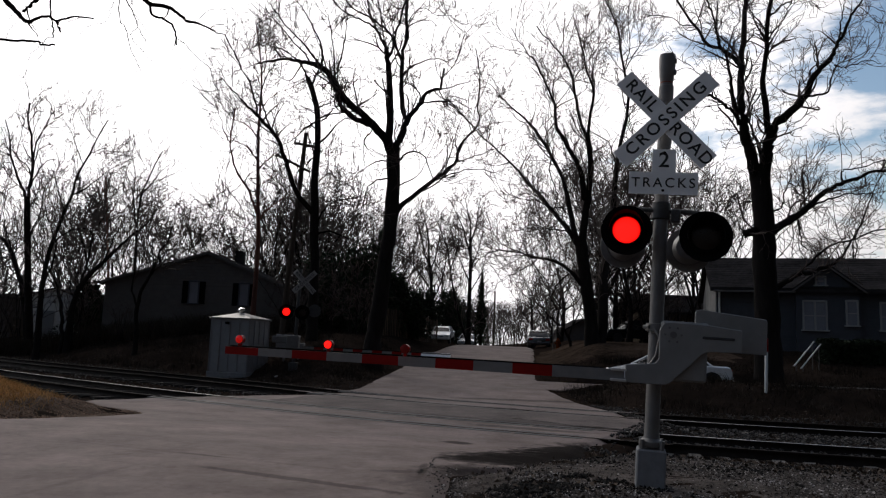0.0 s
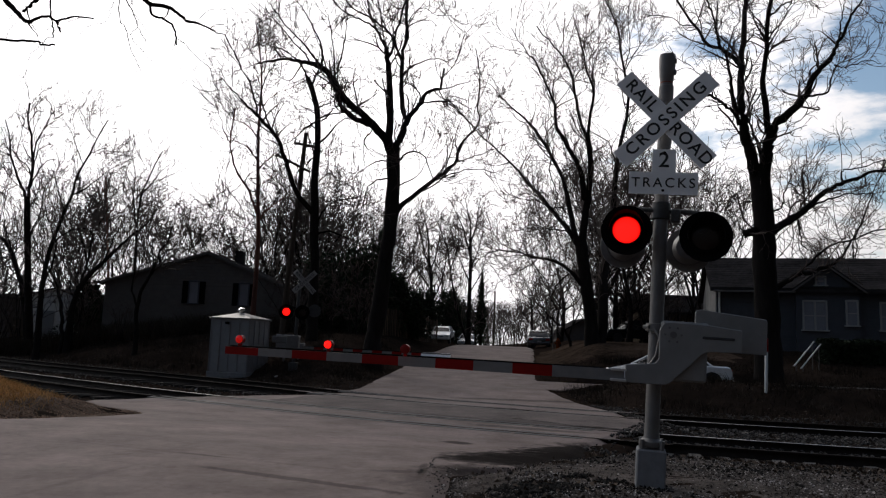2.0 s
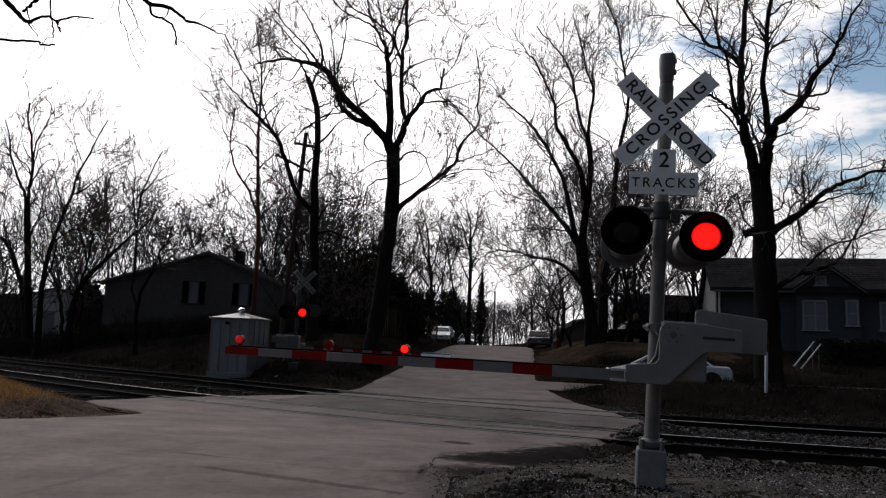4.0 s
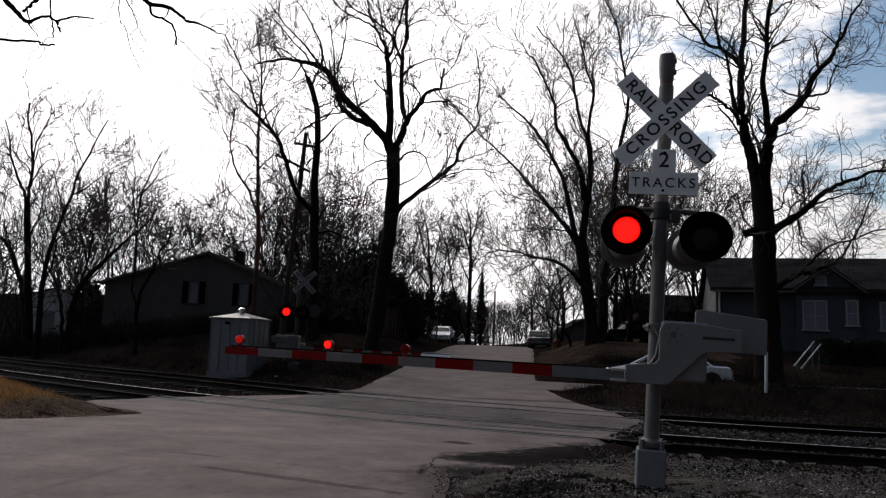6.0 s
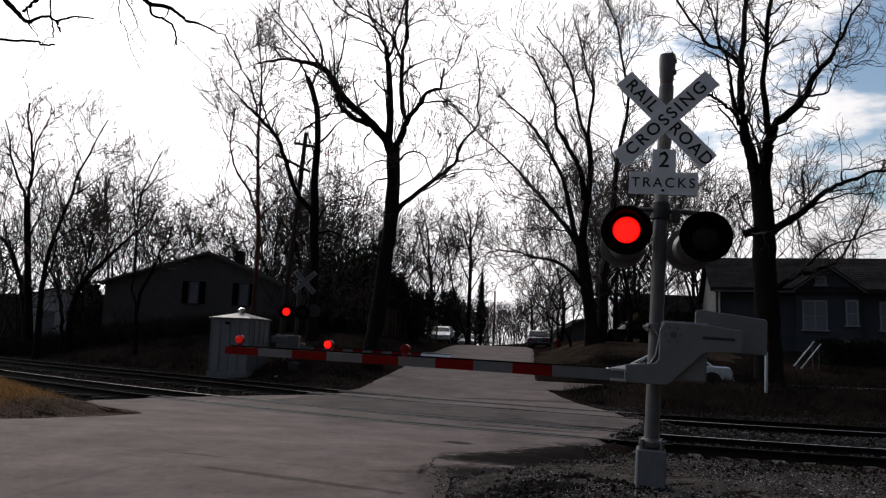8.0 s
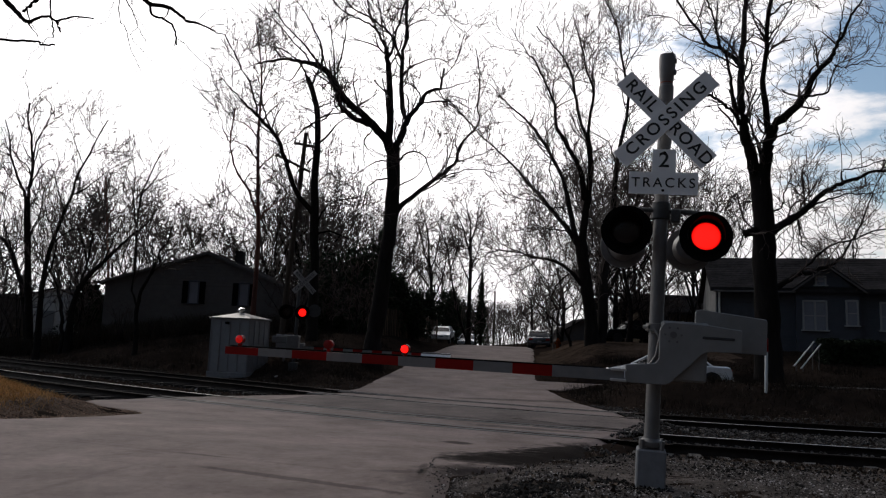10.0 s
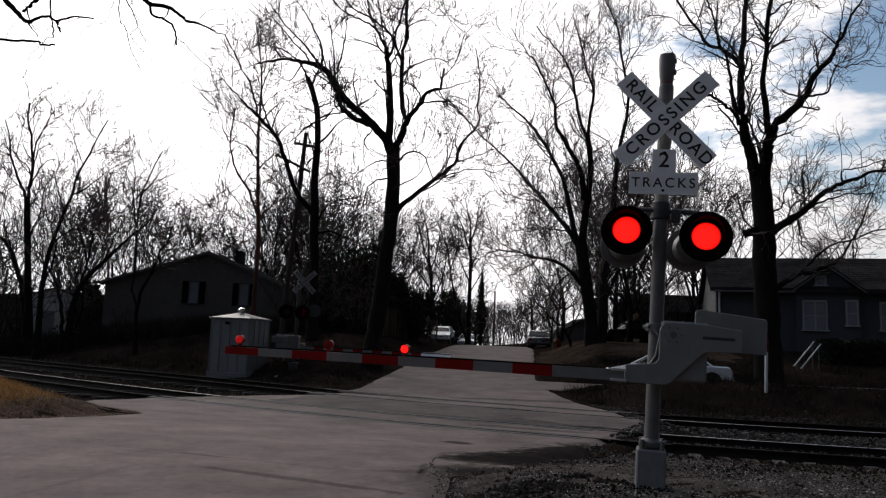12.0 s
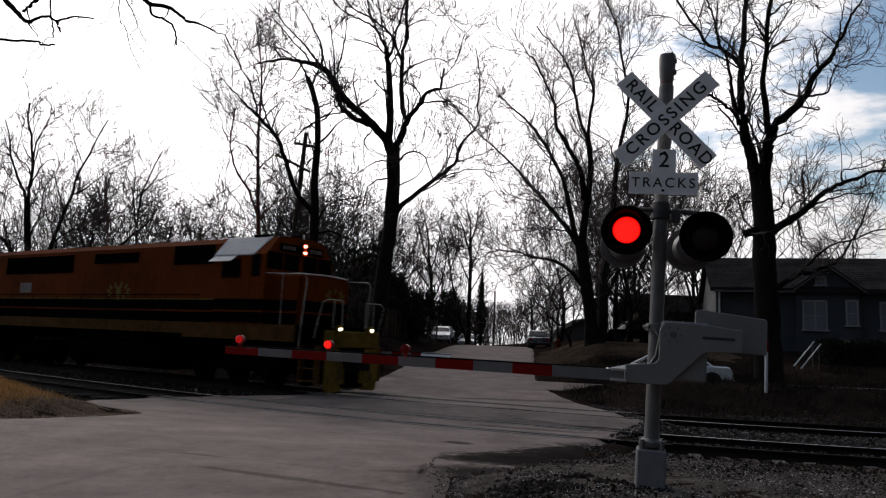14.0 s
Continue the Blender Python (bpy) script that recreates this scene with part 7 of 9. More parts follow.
        part("coupler", bm, RUST, lo, "rusty knuckle coupler")
        for s in (-1, 1):
            bm = bmesh.new()
            box(bm, (sx - f * 0.47, s * 1.28, 0.85), (0.64, 0.04, 1.1), bevel=0.004)
            well = part("step_well", bm, LOCOBLACK, lo, "grimy dark step well")
            for xx in (-0.16, -0.78):
                bm = bmesh.new()
                box(bm, (sx + f * xx, s * 1.42, 0.85), (0.03, 0.26, 1.1), bevel=0.004)
                part("cheek", bm, SILL, well)
            for k in range(4):
                bm = bmesh.new()
                box(bm, (sx - f * 0.47, s * (1.42 - 0.02 * k), 0.36 + 0.36 * k), (0.60, 0.24, 0.03), bevel=0.004)
                part("step", bm, LOCOBLACK if k == 3 else SILL, well)
            bm = bmesh.new()
            pipe(bm, [(sx + f * 0.02, s * 0.65, 1.0), (sx + f * 0.10, s * 0.68, 0.75), (sx + f * 0.10, s * 0.74, 0.5), (sx + f * 0.06, s * 0.8, 0.36)], 0.025)
            part("air_hose", bm, RUBBER, lo, smooth=True)
        # rails round the platform
        for s in (-1, 1):
            handrail(lo, [(sx - f * 0.30, s * 1.48, 1.60), (sx - f * 0.16, s * 1.48, 2.2), (sx - f * 0.04, s * 1.46, 2.66), (sx - f * 0.03, s * 1.30, 2.76), (sx - f * 0.05, s * 0.55, 2.76), (sx - f * 0.05, s * 0.55, 1.92)], 0.008, "worn white platform rail" if f > 0 else "dark platform rail", None if f > 0 else LOCOBLACK)
            for yy in (0.95,):
                handrail(lo, [(sx - f * 0.06, s * yy, 1.92), (sx - f * 0.04, s * yy, 2.76)], 0.007, "", None if f > 0 else LOCOBLACK)
            handrail(lo, [(sx - f * 0.86, s * 1.52, 1.30), (sx - f * 0.78, s * 1.52, 2.2), (sx - f * 0.66, s * 1.52, 3.36), (sx - f * 0.78, s * 1.52, 3.50), (sx - f * 2.4, s * 1.50, 3.56)], 0.010, "tall white step handrail" if f > 0 else "dark step handrail", None if f > 0 else LOCOBLACK)
            handrail(lo, [(sx - f * 1.7, s * 1.50, 1.92), (sx - f * 1.7, s * 1.50, 3.5)], 0.007, "", None if f > 0 else LOCOBLACK)
    for s in (-1, 1):
        handrail(lo, [(-5.5, s * 1.50, 2.88), (-12.0, s * 1.50, 2.88), (-L + 1.2, s * 1.50, 2.88)], 0.013, "dark handrail along the walkway", LOCOBLACK)
        for k in range(9):
            handrail(lo, [(-5.6 - k * 1.7, s * 1.50, 1.92), (-5.6 - k * 1.7, s * 1.50, 2.88)], 0.011, "", LOCOBLACK)
        bm = bmesh.new()
        box(bm, (0.0, s * 0.76, 1.90), (0.14, 0.26, 0.24), bevel=0.03)
        d = part("ditch_light", bm, YELLOW, lo, "yellow ditch light housing")
        bm = bmesh.new()
        spun(bm, [(0.047, 0.0), (0.043, 0.02), (0.025, 0.03), (0.002, 0.034)], 18, "Z")
        part("lamp", bm, HEADLIGHT_ON, d, "lit warm lamp", at=pose(0.072, s * 0.76, 1.90, 0, 90, 0))
    # under the frame
    bm = bmesh.new()
    vs = prism(bm, [(-1.45, 1.16), (-1.45, 0.55), (-1.1, 0.30), (1.1, 0.30), (1.45, 0.55), (1.45, 1.16)], 0, 5.6, bevel=0.02)
    bmesh.ops.transform(bm, matrix=Matrix(((0, 1, 0, -13.0), (1, 0, 0, 0), (0, 0, 1, 0), (0, 0, 0, 1))), verts=vs)
    bmesh.ops.recalc_face_normals(bm, faces=bm.faces[:])
    part("fuel_tank", bm, LOCOBLACK, lo, "black fuel tank")
    for s in (-1, 1):
        bm = bmesh.new()
        rod(bm, (-12.6, s * 1.28, 1.34), (-8.2, s * 1.28, 1.34), 0.17, n=14)
        part("air_reservoir", bm, LOCOBLACK, lo, "black air reservoir", smooth=True)
    truck(lo, -4.2)
    truck(lo, -L + 4.2)
    return lo


LOCO = locomotive()
LOCO_TWO = copy_thing(LOCO, Matrix())

# ---- track bed ----


def build_bed():
    protos = {}
    for off0 in (0.0, 4.73):
        for k in range(150):
            x = -44 + k * 0.46
            cx, cy = track_point(x, off0 + 0.7175)
            lift = float(far_rise(x)) if off0 else 0.0
            if road_left(cy) + 1.2 < cx < road_right(cy) - 0.6 and 12 < cy < 26:
                continue
            ang = math.degrees(math.atan(track_slope(x)))
            # ties left of x = 0 get a darker colour than those on the right
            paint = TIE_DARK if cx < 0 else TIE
            if paint not in protos:
                bm = bmesh.new()
                box(bm, (0, 0, 0), (0.22, 2.75, 0.17), bevel=0.012)
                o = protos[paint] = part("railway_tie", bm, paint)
                tagged(o, ("dark-toned" if cx < 0 else "weathered") + " creosoted wooden railway tie", "railway tie", "railway ties")
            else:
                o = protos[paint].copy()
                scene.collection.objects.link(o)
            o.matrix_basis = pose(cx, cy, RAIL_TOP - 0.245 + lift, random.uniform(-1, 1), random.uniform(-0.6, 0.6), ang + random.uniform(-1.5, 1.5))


def build_footpath():
    """A gravel footpath on top of the bank."""
    v, q = strip_along([(10.45, 0.30), (10.5, 0.43), (11.2, 0.42), (11.4, 0.2)], 8.5, 60, 1.0)
    tagged(new("footpath", raw_mesh("footpath", v, q, GRIT)), "narrow gravel footpath along the top of the bank", "path", kind="structure")


def scatter_stones(name, label, pts, smin, smax, seed, material):
    """Broken stones as one heap: small irregular octahedra."""
    rng = np.random.default_rng(seed)
    N = len(pts)
    s = rng.uniform(smin, smax, (N, 1, 1)) * rng.uniform(0.6, 1.3, (N, 6, 1))
    d = np.array([(1, 0, 0), (0, 1, 0), (-1, 0, 0), (0, -1, 0), (0, 0, 0.7), (0, 0, -0.7)], float)[None] * s
    a = rng.uniform(0, 6.28, N)
    c, sn = np.cos(a)[:, None], np.sin(a)[:, None]
    d = np.stack([d[..., 0] * c - d[..., 1] * sn, d[..., 0] * sn + d[..., 1] * c, d[..., 2]], -1) + rng.normal(0, 0.1, (N, 6, 3)) * s
    V = (pts[:, None, :] + d).reshape(-1, 3)
    f = np.array([(0, 1, 4), (1, 2, 4), (2, 3, 4), (3, 0, 4), (1, 0, 5), (2, 1, 5), (3, 2, 5), (0, 3, 5)])
    q = (np.arange(N)[:, None, None] * 6 + f[None]).reshape(-1, 3)
    return tagged(new(name, raw_mesh(name, V, q, material)), label, "gravel", kind="stuff")


def off_road(x, y, m=0.0):
    return (x < road_left(y) - m) | (x > road_right(y) + m)


def build_ballast():
    rng = np.random.default_rng(21)
    # between and beside the rails
    x = rng.uniform(-34, 22, 60000)
    o = rng.uniform(-2.1, 8.0, 60000)
    s = track_slope(x)
    n = np.sqrt(1 + s * s)
    px, py = x - s / n * o, track_y(x) + o / n
    # few stones beside the near rail: bare dark ground stands for its shadow
    keep = off_road(px, py, -0.1) & (rng.random(60000) < np.where(o > 0, 1.0, np.where(o > -1.1, 0.12, 0.5))) & (rng.random(60000) < np.where(px > 0, 1.0, 0.2))
    px, py, o = px[keep], py[keep], o[keep]
    heaped = np.where((o > 0.12) & (o < 4.6) & (px > 2), 0.10, 0.045)
    scatter_stones("ballast", "dirty grey railway ballast between the ties", np.stack([px, py, ground_z(px, py) + heaped], -1), 0.02, 0.045, 22, BALLAST)
    # loose gravel on the verge round the signal
    x = rng.uniform(-0.1, 8.5, 230000)
    y = rng.uniform(5.0, 13.5, 230000)
    clump = np.sin(x * 2.1 + 1.3 * np.sin(y * 1.7)) + np.cos(y * 2.6 + x)
    stray = (x > road_right(y) - 0.45) & (rng.random(230000) < 0.2 * np.exp((x - road_right(y)) / 0.2)) & (y < 9.5)
    muddy = np.exp(-(((x - 2.6) / 0.9) ** 2 + ((y - 11.6) / 1.5) ** 2)) + 0.8 * np.exp(-(((x - 1.9) / 0.5) ** 2 + ((y - 9.9) / 0.6) ** 2))
    keep = (off_road(x, y, 0.02) | stray) & (rng.random(230000) > 1.1 * muddy) & (beyond(x, y) < -1.6) & (rng.random(230000) < np.clip(0.40 + 0.30 * clump, 0.08, 0.8))
    x, y = x[keep], y[keep]
    P = np.stack([x, y, np.where(x < road_right(y), np.maximum(road_z(x, y), ground_z(x, y)), ground_z(x, y)) + 0.006], -1)
    near = np.exp(-((y - 6.6) / 1.3) ** 2) * (0.55 + 0.45 * np.sin(x * 2.3 + 1.7 * np.sin(y * 2.9)))
    cluster = np.clip(np.sin(x * 3.1 + 2.2 * np.sin(y * 2.3)) * np.cos(y * 4.1 + 1.4 * np.sin(x * 2.7)) + 0.15, 0, 1)
    bare = np.exp(-(((x - 2.75) / 0.7) ** 2 + ((y - 6.85) / 0.35) ** 2)) + 0.8 * np.exp(-(((x - 1.3) / 0.7) ** 2 + ((y - 8.1) / 0.3) ** 2))
    pale = rng.random(len(x)) < 0.08 + 0.45 * near * cluster + 0.10 * cluster + 0.5 * bare
    scatter_stones("dark_gravel", "dark dirty gravel on the verge", P[~pale], 0.004, 0.016, 23, DARKSTONE)
    scatter_stones("verge_gravel", "loose pale gravel on the verge", P[pale], 0.004, 0.017, 24, VERGESTONE)


def build_litter():
    """Dead leaves blown over the verge and the banks: small curled flakes."""
    rng = np.random.default_rng(61)
    x = np.concatenate([rng.uniform(0.4, 12, 9000), rng.uniform(-26, 24, 16000)])
    o = rng.uniform(7.6, 13.5, 16000)
    sl = track_slope(x[9000:])
    n = np.sqrt(1 + sl * sl)
    y = np.concatenate([rng.uniform(5.0, 13.5, 9000), track_y(x[9000:]) + o / n])
    x[9000:] -= sl / n * o
    patch = np.sin(x * 1.3 + 1.7 * np.sin(y * 0.9)) + np.cos(y * 1.9 + 0.6 * x)
    keep = off_road(x, y, 0.0) & ((beyond(x, y) < -1.4) | (beyond(x, y) > 7.2)) & (rng.random(len(x)) < np.clip(0.3 + 0.35 * patch, 0.03, 0.9))
    x, y = x[keep], y[keep]
    N = len(x)
    c = np.stack([x, y, ground_z(x, y) + 0.03], -1)
    d1 = unit(rng.normal(size=(N, 3)) * np.array([1, 1, 0.35])) * rng.uniform(0.015, 0.045, (N, 1))
    d2 = unit(np.cross(d1, rng.normal(size=(N, 3)) * np.array([0.5, 0.5, 1]))) * rng.uniform(0.010, 0.028, (N, 1))
    up = np.array([0, 0, 1.0]) * rng.uniform(0.004, 0.02, (N, 1))
    V = np.stack([c - d1, c + d2 + up, c + d1, c - d2 + up], 1).reshape(-1, 3)
    tagged(new("leaf_litter", raw_mesh("leaf_litter", V, np.arange(4 * N).reshape(N, 4), LEAFLITTER)), "dead brown leaves scattered over verge and banks", "leaves", kind="stuff")


def build_apron():
    """Crumbled dirt and pebbles along the front of the grassy heap."""
    rng = np.random.default_rng(29)
    x = rng.uniform(-16, -5.2, 40000)
    y = rng.uniform(9.6, 16, 40000)
    edge = np.exp(-((x - road_left(y)) / -1.5) ** 2)
    keep = off_road(x, y, -0.25) & (beyond(x, y) < -1.5) & (rng.random(40000) < edge)
    x, y = x[keep], y[keep]
    o = scatter_stones("dirt_apron", "crumbled brown dirt and pebbles beside the street", np.stack([x, y, ground_z(x, y) + 0.03], -1), 0.006, 0.026, 30, DIRT)
    tagged(o, category="soil")


def build_clods():
    """Lumps of dark wet earth turned up along the edge of the verge, fine crumbs round them."""
    rng = np.random.default_rng(27)
    heaps = ((0.84, 6.85, 0.20, 0.16, 900), (1.05, 6.98, 0.18, 0.10, 700), (0.75, 7.2, 0.10, 0.06, 160), (1.4, 7.5, 0.05, 0.04, 90), (1.52, 7.58, 0.05, 0.04, 90),
             (1.7, 7.28, 0.09, 0.06, 160), (2.28, 7.8, 0.10, 0.07, 130), (1.95, 6.95, 0.12, 0.06, 120), (3.3, 8.3, 0.25, 0.2, 160), (1.7, 9.2, 0.35, 0.5, 420), (2.2, 9.8, 0.5, 0.5, 420), (4.3, 8.6, 0.5, 0.4, 260))
    x = np.concatenate([rng.normal(h[0], h[2], h[4]) for h in heaps] + [rng.uniform(0.5, 8.5, 1500)])
    y = np.concatenate([rng.normal(h[1], h[3], h[4]) for h in heaps] + [rng.uniform(6, 12.8, 1500)])
    keep = off_road(x, y, 0.03) & (beyond(x, y) < -1.2)
    x, y = x[keep], y[keep]
    big = rng.random(len(x)) < 0.22
    P = np.stack([x, y, ground_z(x, y) + 0.012], -1)
    for sel, lo, hi, seed in ((big, 0.012, 0.034, 28), (~big, 0.004, 0.014, 39)):
        o = scatter_stones("earth_clods", "clods of dark wet earth on the verge", P[sel], lo, hi, seed, CLOD)
        tagged(o, category="soil")


def blades(name, label, cat, pts, h, w, seed, material, lean=0.5):
    """Grass: thin bent blades, each of two quads."""
    rng = np.random.default_rng(seed)
    N = len(pts)
    a = rng.uniform(0, 6.28, N)
    hh = h * rng.uniform(0.4, 1.3, N)
    dx, dy = np.cos(a), np.sin(a)
    b = rng.uniform(0, 6.28, N)
    lx, ly = np.cos(b) * lean * hh * rng.random(N), np.sin(b) * lean * hh * rng.random(N)
    rows = []
    for t, ww, bend in ((0, 1, 0), (0.55, 0.8, 0.35), (1, 0.12, 1)):
        for sgn in (-1, 1):
            rows.append(np.stack([pts[:, 0] + sgn * dx * w * ww + lx * bend, pts[:, 1] + sgn * dy * w * ww + ly * bend, pts[:, 2] + hh * t], -1))
    V = np.stack(rows, 1).reshape(-1, 3)
    f = np.array([(0, 1, 3, 2), (2, 3, 5, 4)])
    q = (np.arange(N)[:, None, None] * 6 + f[None]).reshape(-1, 4)
    return tagged(new(name, raw_mesh(name, V, q, material)), label, cat, kind="stuff")


def build_grass():
    rng = np.random.default_rng(31)
    x = rng.uniform(-18, -5.3, 260000)
    y = rng.uniform(9.6, 18.5, 260000)
    heap = np.exp(-(((x + 9.25) / 1.9) ** 2 + ((y - 12.9) / 2.0) ** 2)) - 0.17
    keep = off_road(x, y, 0.12) & (beyond(x, y) < -2.0) & (rng.random(260000) < heap * 1.8)
    x, y = x[keep], y[keep]
    blades("dead_grass", "straw-coloured dead grass on a low heap", "grass", np.stack([x, y, ground_z(x, y) - 0.01], -1), 0.12, 0.0055, 32, DEADGRASS, 1.3)
    # weeds on the banks beyond the tracks
    N = 150000
    x = rng.uniform(-36, 26, N)
    o = 8.0 + rng.random(N) ** 1.4 * 16
    s = track_slope(x)
    n = np.sqrt(1 + s * s)
    px, py = x - s / n * o, track_y(x) + o / n
    patch = np.sin(px * 0.8 + np.sin(py)) + np.cos(py * 0.9 + px * 0.4)
    keep = off_road(px, py, 0.15) & (rng.random(N) < np.clip(0.55 + 0.3 * patch, 0.1, 1))
    px, py = px[keep], py[keep]
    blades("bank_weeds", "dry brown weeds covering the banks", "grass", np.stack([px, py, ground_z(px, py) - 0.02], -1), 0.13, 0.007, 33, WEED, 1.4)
    N = 70000
    x = rng.uniform(-36, 26, N)
    o = 8.2 + rng.random(N) * 12
    s = track_slope(x)
    n = np.sqrt(1 + s * s)
    px, py = x - s / n * o, track_y(x) + o / n
    patch = np.sin(px * 1.9 + 2 * np.sin(py * 0.7)) + np.cos(py * 1.7 + px * 1.1)
    keep = off_road(px, py, 0.4) & (patch > 0.75)
    px, py = px[keep], py[keep]
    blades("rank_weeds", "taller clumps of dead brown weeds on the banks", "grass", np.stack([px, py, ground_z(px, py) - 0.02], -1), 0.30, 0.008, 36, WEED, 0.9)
    N = 42000
    x = rng.uniform(-30, 26, N)
    o = 7.6 + rng.random(N) ** 1.6 * 6
    s = track_slope(x)
    n = np.sqrt(1 + s * s)
    px, py = x - s / n * o, track_y(x) + o / n
    patch = np.sin(px * 3.1 + 2.4 * np.sin(py * 2.1)) * np.cos(py * 2.7 + 1.3 * px)
    keep = off_road(px, py, 0.2) & (patch > 0.45)
    px, py = px[keep], py[keep]
    blades("bank_stalks", "scattered tufts of paler dry stalks on the banks", "grass", np.stack([px, py, ground_z(px, py) - 0.02], -1), 0.20, 0.006, 38, STRAW, 1.2)
    N = 16000
    x = rng.uniform(-33, -8.5, N)
    y = rng.uniform(42.6, 44.8, N)
    blades("tall_weeds", "strip of tall dead brown weeds along the yards", "grass", np.stack([x, y, ground_z(x, y) - 0.02], -1), 0.95, 0.014, 37, STRAW, 0.7)
    N = 9000
    x = rng.uniform(0.3, 12, N)
    y = rng.uniform(6.5, 13.6, N)
    patch = np.sin(x * 1.7 + 0.5) + np.cos(y * 2.3 + x)
    keep = off_road(x, y, 0.1) & (beyond(x, y) < -1.5) & (patch > 0.5)
    x, y = x[keep], y[keep]
    blades("verge_weeds", "sparse dry weeds on the gravel verge", "grass", np.stack([x, y, ground_z(x, y) - 0.01], -1), 0.06, 0.004, 34, WEED, 0.9)


# ---- beyond the tracks ----
def far_signal():
    x, y = -5.95, 30.0
    z = gz(x, y)
    sig = thing("crossing_signal", pose(x, y, z, 0, 1.0, 0), "distant crossing signal with twin red flashers beyond the tracks", "crossing signal")
    bm = bmesh.new()
    box(bm, (0, 0, 0.0), (0.35, 0.35, 0.5), bevel=0.02)
    part("foundation", bm, IRON, sig)
    bm = bmesh.new()
    rod(bm, (0, 0, 0.2), (0, 0, 4.1), 0.07, n=14)
    part("mast", bm, IRON, sig, smooth=True)
    for ang, yy, words in ((45, -0.115, (("RAIL", -0.345), ("ROAD", 0.355))), (-45, -0.13, (("CROSSING", 0.0),))):
        bm = bmesh.new()
        box(bm, (0, 0, 0), (1.22, 0.006, 0.21), bevel=0.002)
        # grey in place of white: the blade's shade is put into its colour
        blade = part("crossbuck_blade", bm, ALU, sig, "white crossbuck blade, greyed as if in shade", at=pose(0.22, yy, 3.56, 0, ang, 0))
        for word, off in words:
            letters(word, 0.172, pose(off, -0.0045, 0) @ FACE, blade, 1.3 if len(word) > 4 else 1.18)
    bm = bmesh.new()
    rod(bm, (-0.4, 0, 2.5), (0.4, 0, 2.5), 0.03, n=8)
    part("lamp_bracket", bm, MATTBLACK, sig)
    FAR_A.append(flasher(sig, -0.42, 2.29, -0.2))
    FAR_B.append(flasher(sig, 0.24, 2.29, -0.2))
    for lens in (FAR_A[-1], FAR_B[-1]):
        lens.parent.matrix_basis = lens.parent.matrix_basis @ Matrix.Scale(1.22, 4)     # the larger, 0.6 m discs
    bm = bmesh.new()
    spun(bm, [(0.27, 0.0), (0.27, 0.02), (0.12, 0.12), (0.05, 0.13)], 24)
    part("rear_lamp", bm, IRON, sig, at=pose(0.66, 0.2, 2.4), smooth=True)
    bm = bmesh.new()
    box(bm, (-0.1, 0.1, 1.05), (0.5, 0.4, 0.6), bevel=0.03)
    box(bm, (-0.62, 0.1, 1.15), (0.65, 0.3, 0.28), bevel=0.03)
    part("mechanism_box", bm, GALV, sig, "grey gate mechanism housing")
    arm = part("gate_arm", bmesh.new(), ARMWHITE, sig, "striped gate arm across the far lane", at=pose(0.25, 0.25, 0.86, 0, 0, -2))
    bm = bmesh.new()
    box(bm, (0.25, 0, 0), (0.5, 0.04, 0.12))
    bm.to_mesh(arm.data)
    bm.free()
    d = 0.5
    for k in range(14):
        bm = bmesh.new()
        # last stripes are whiter, taller and tipped up to imitate skylight on the end
        box(bm, (d + 0.2025, 0, 0), (0.403, 0.026, 0.10 if k < 11 else 0.24), pose(0, 0, 0, 0 if k < 11 else -50, 0, 0))
        part("stripe", bm, SIGNWHITE if k > 10 else ARMRED if k % 2 == 0 else ARMWHITE, arm)
        d += 0.405
    bm = bmesh.new()
    pipe(bm, [(0.1, 0.0, 0.062), (d, 0.0, 0.062)], 0.02)
    part("cable", bm, MATTBLACK, arm)


FAR_A, FAR_B = [], []


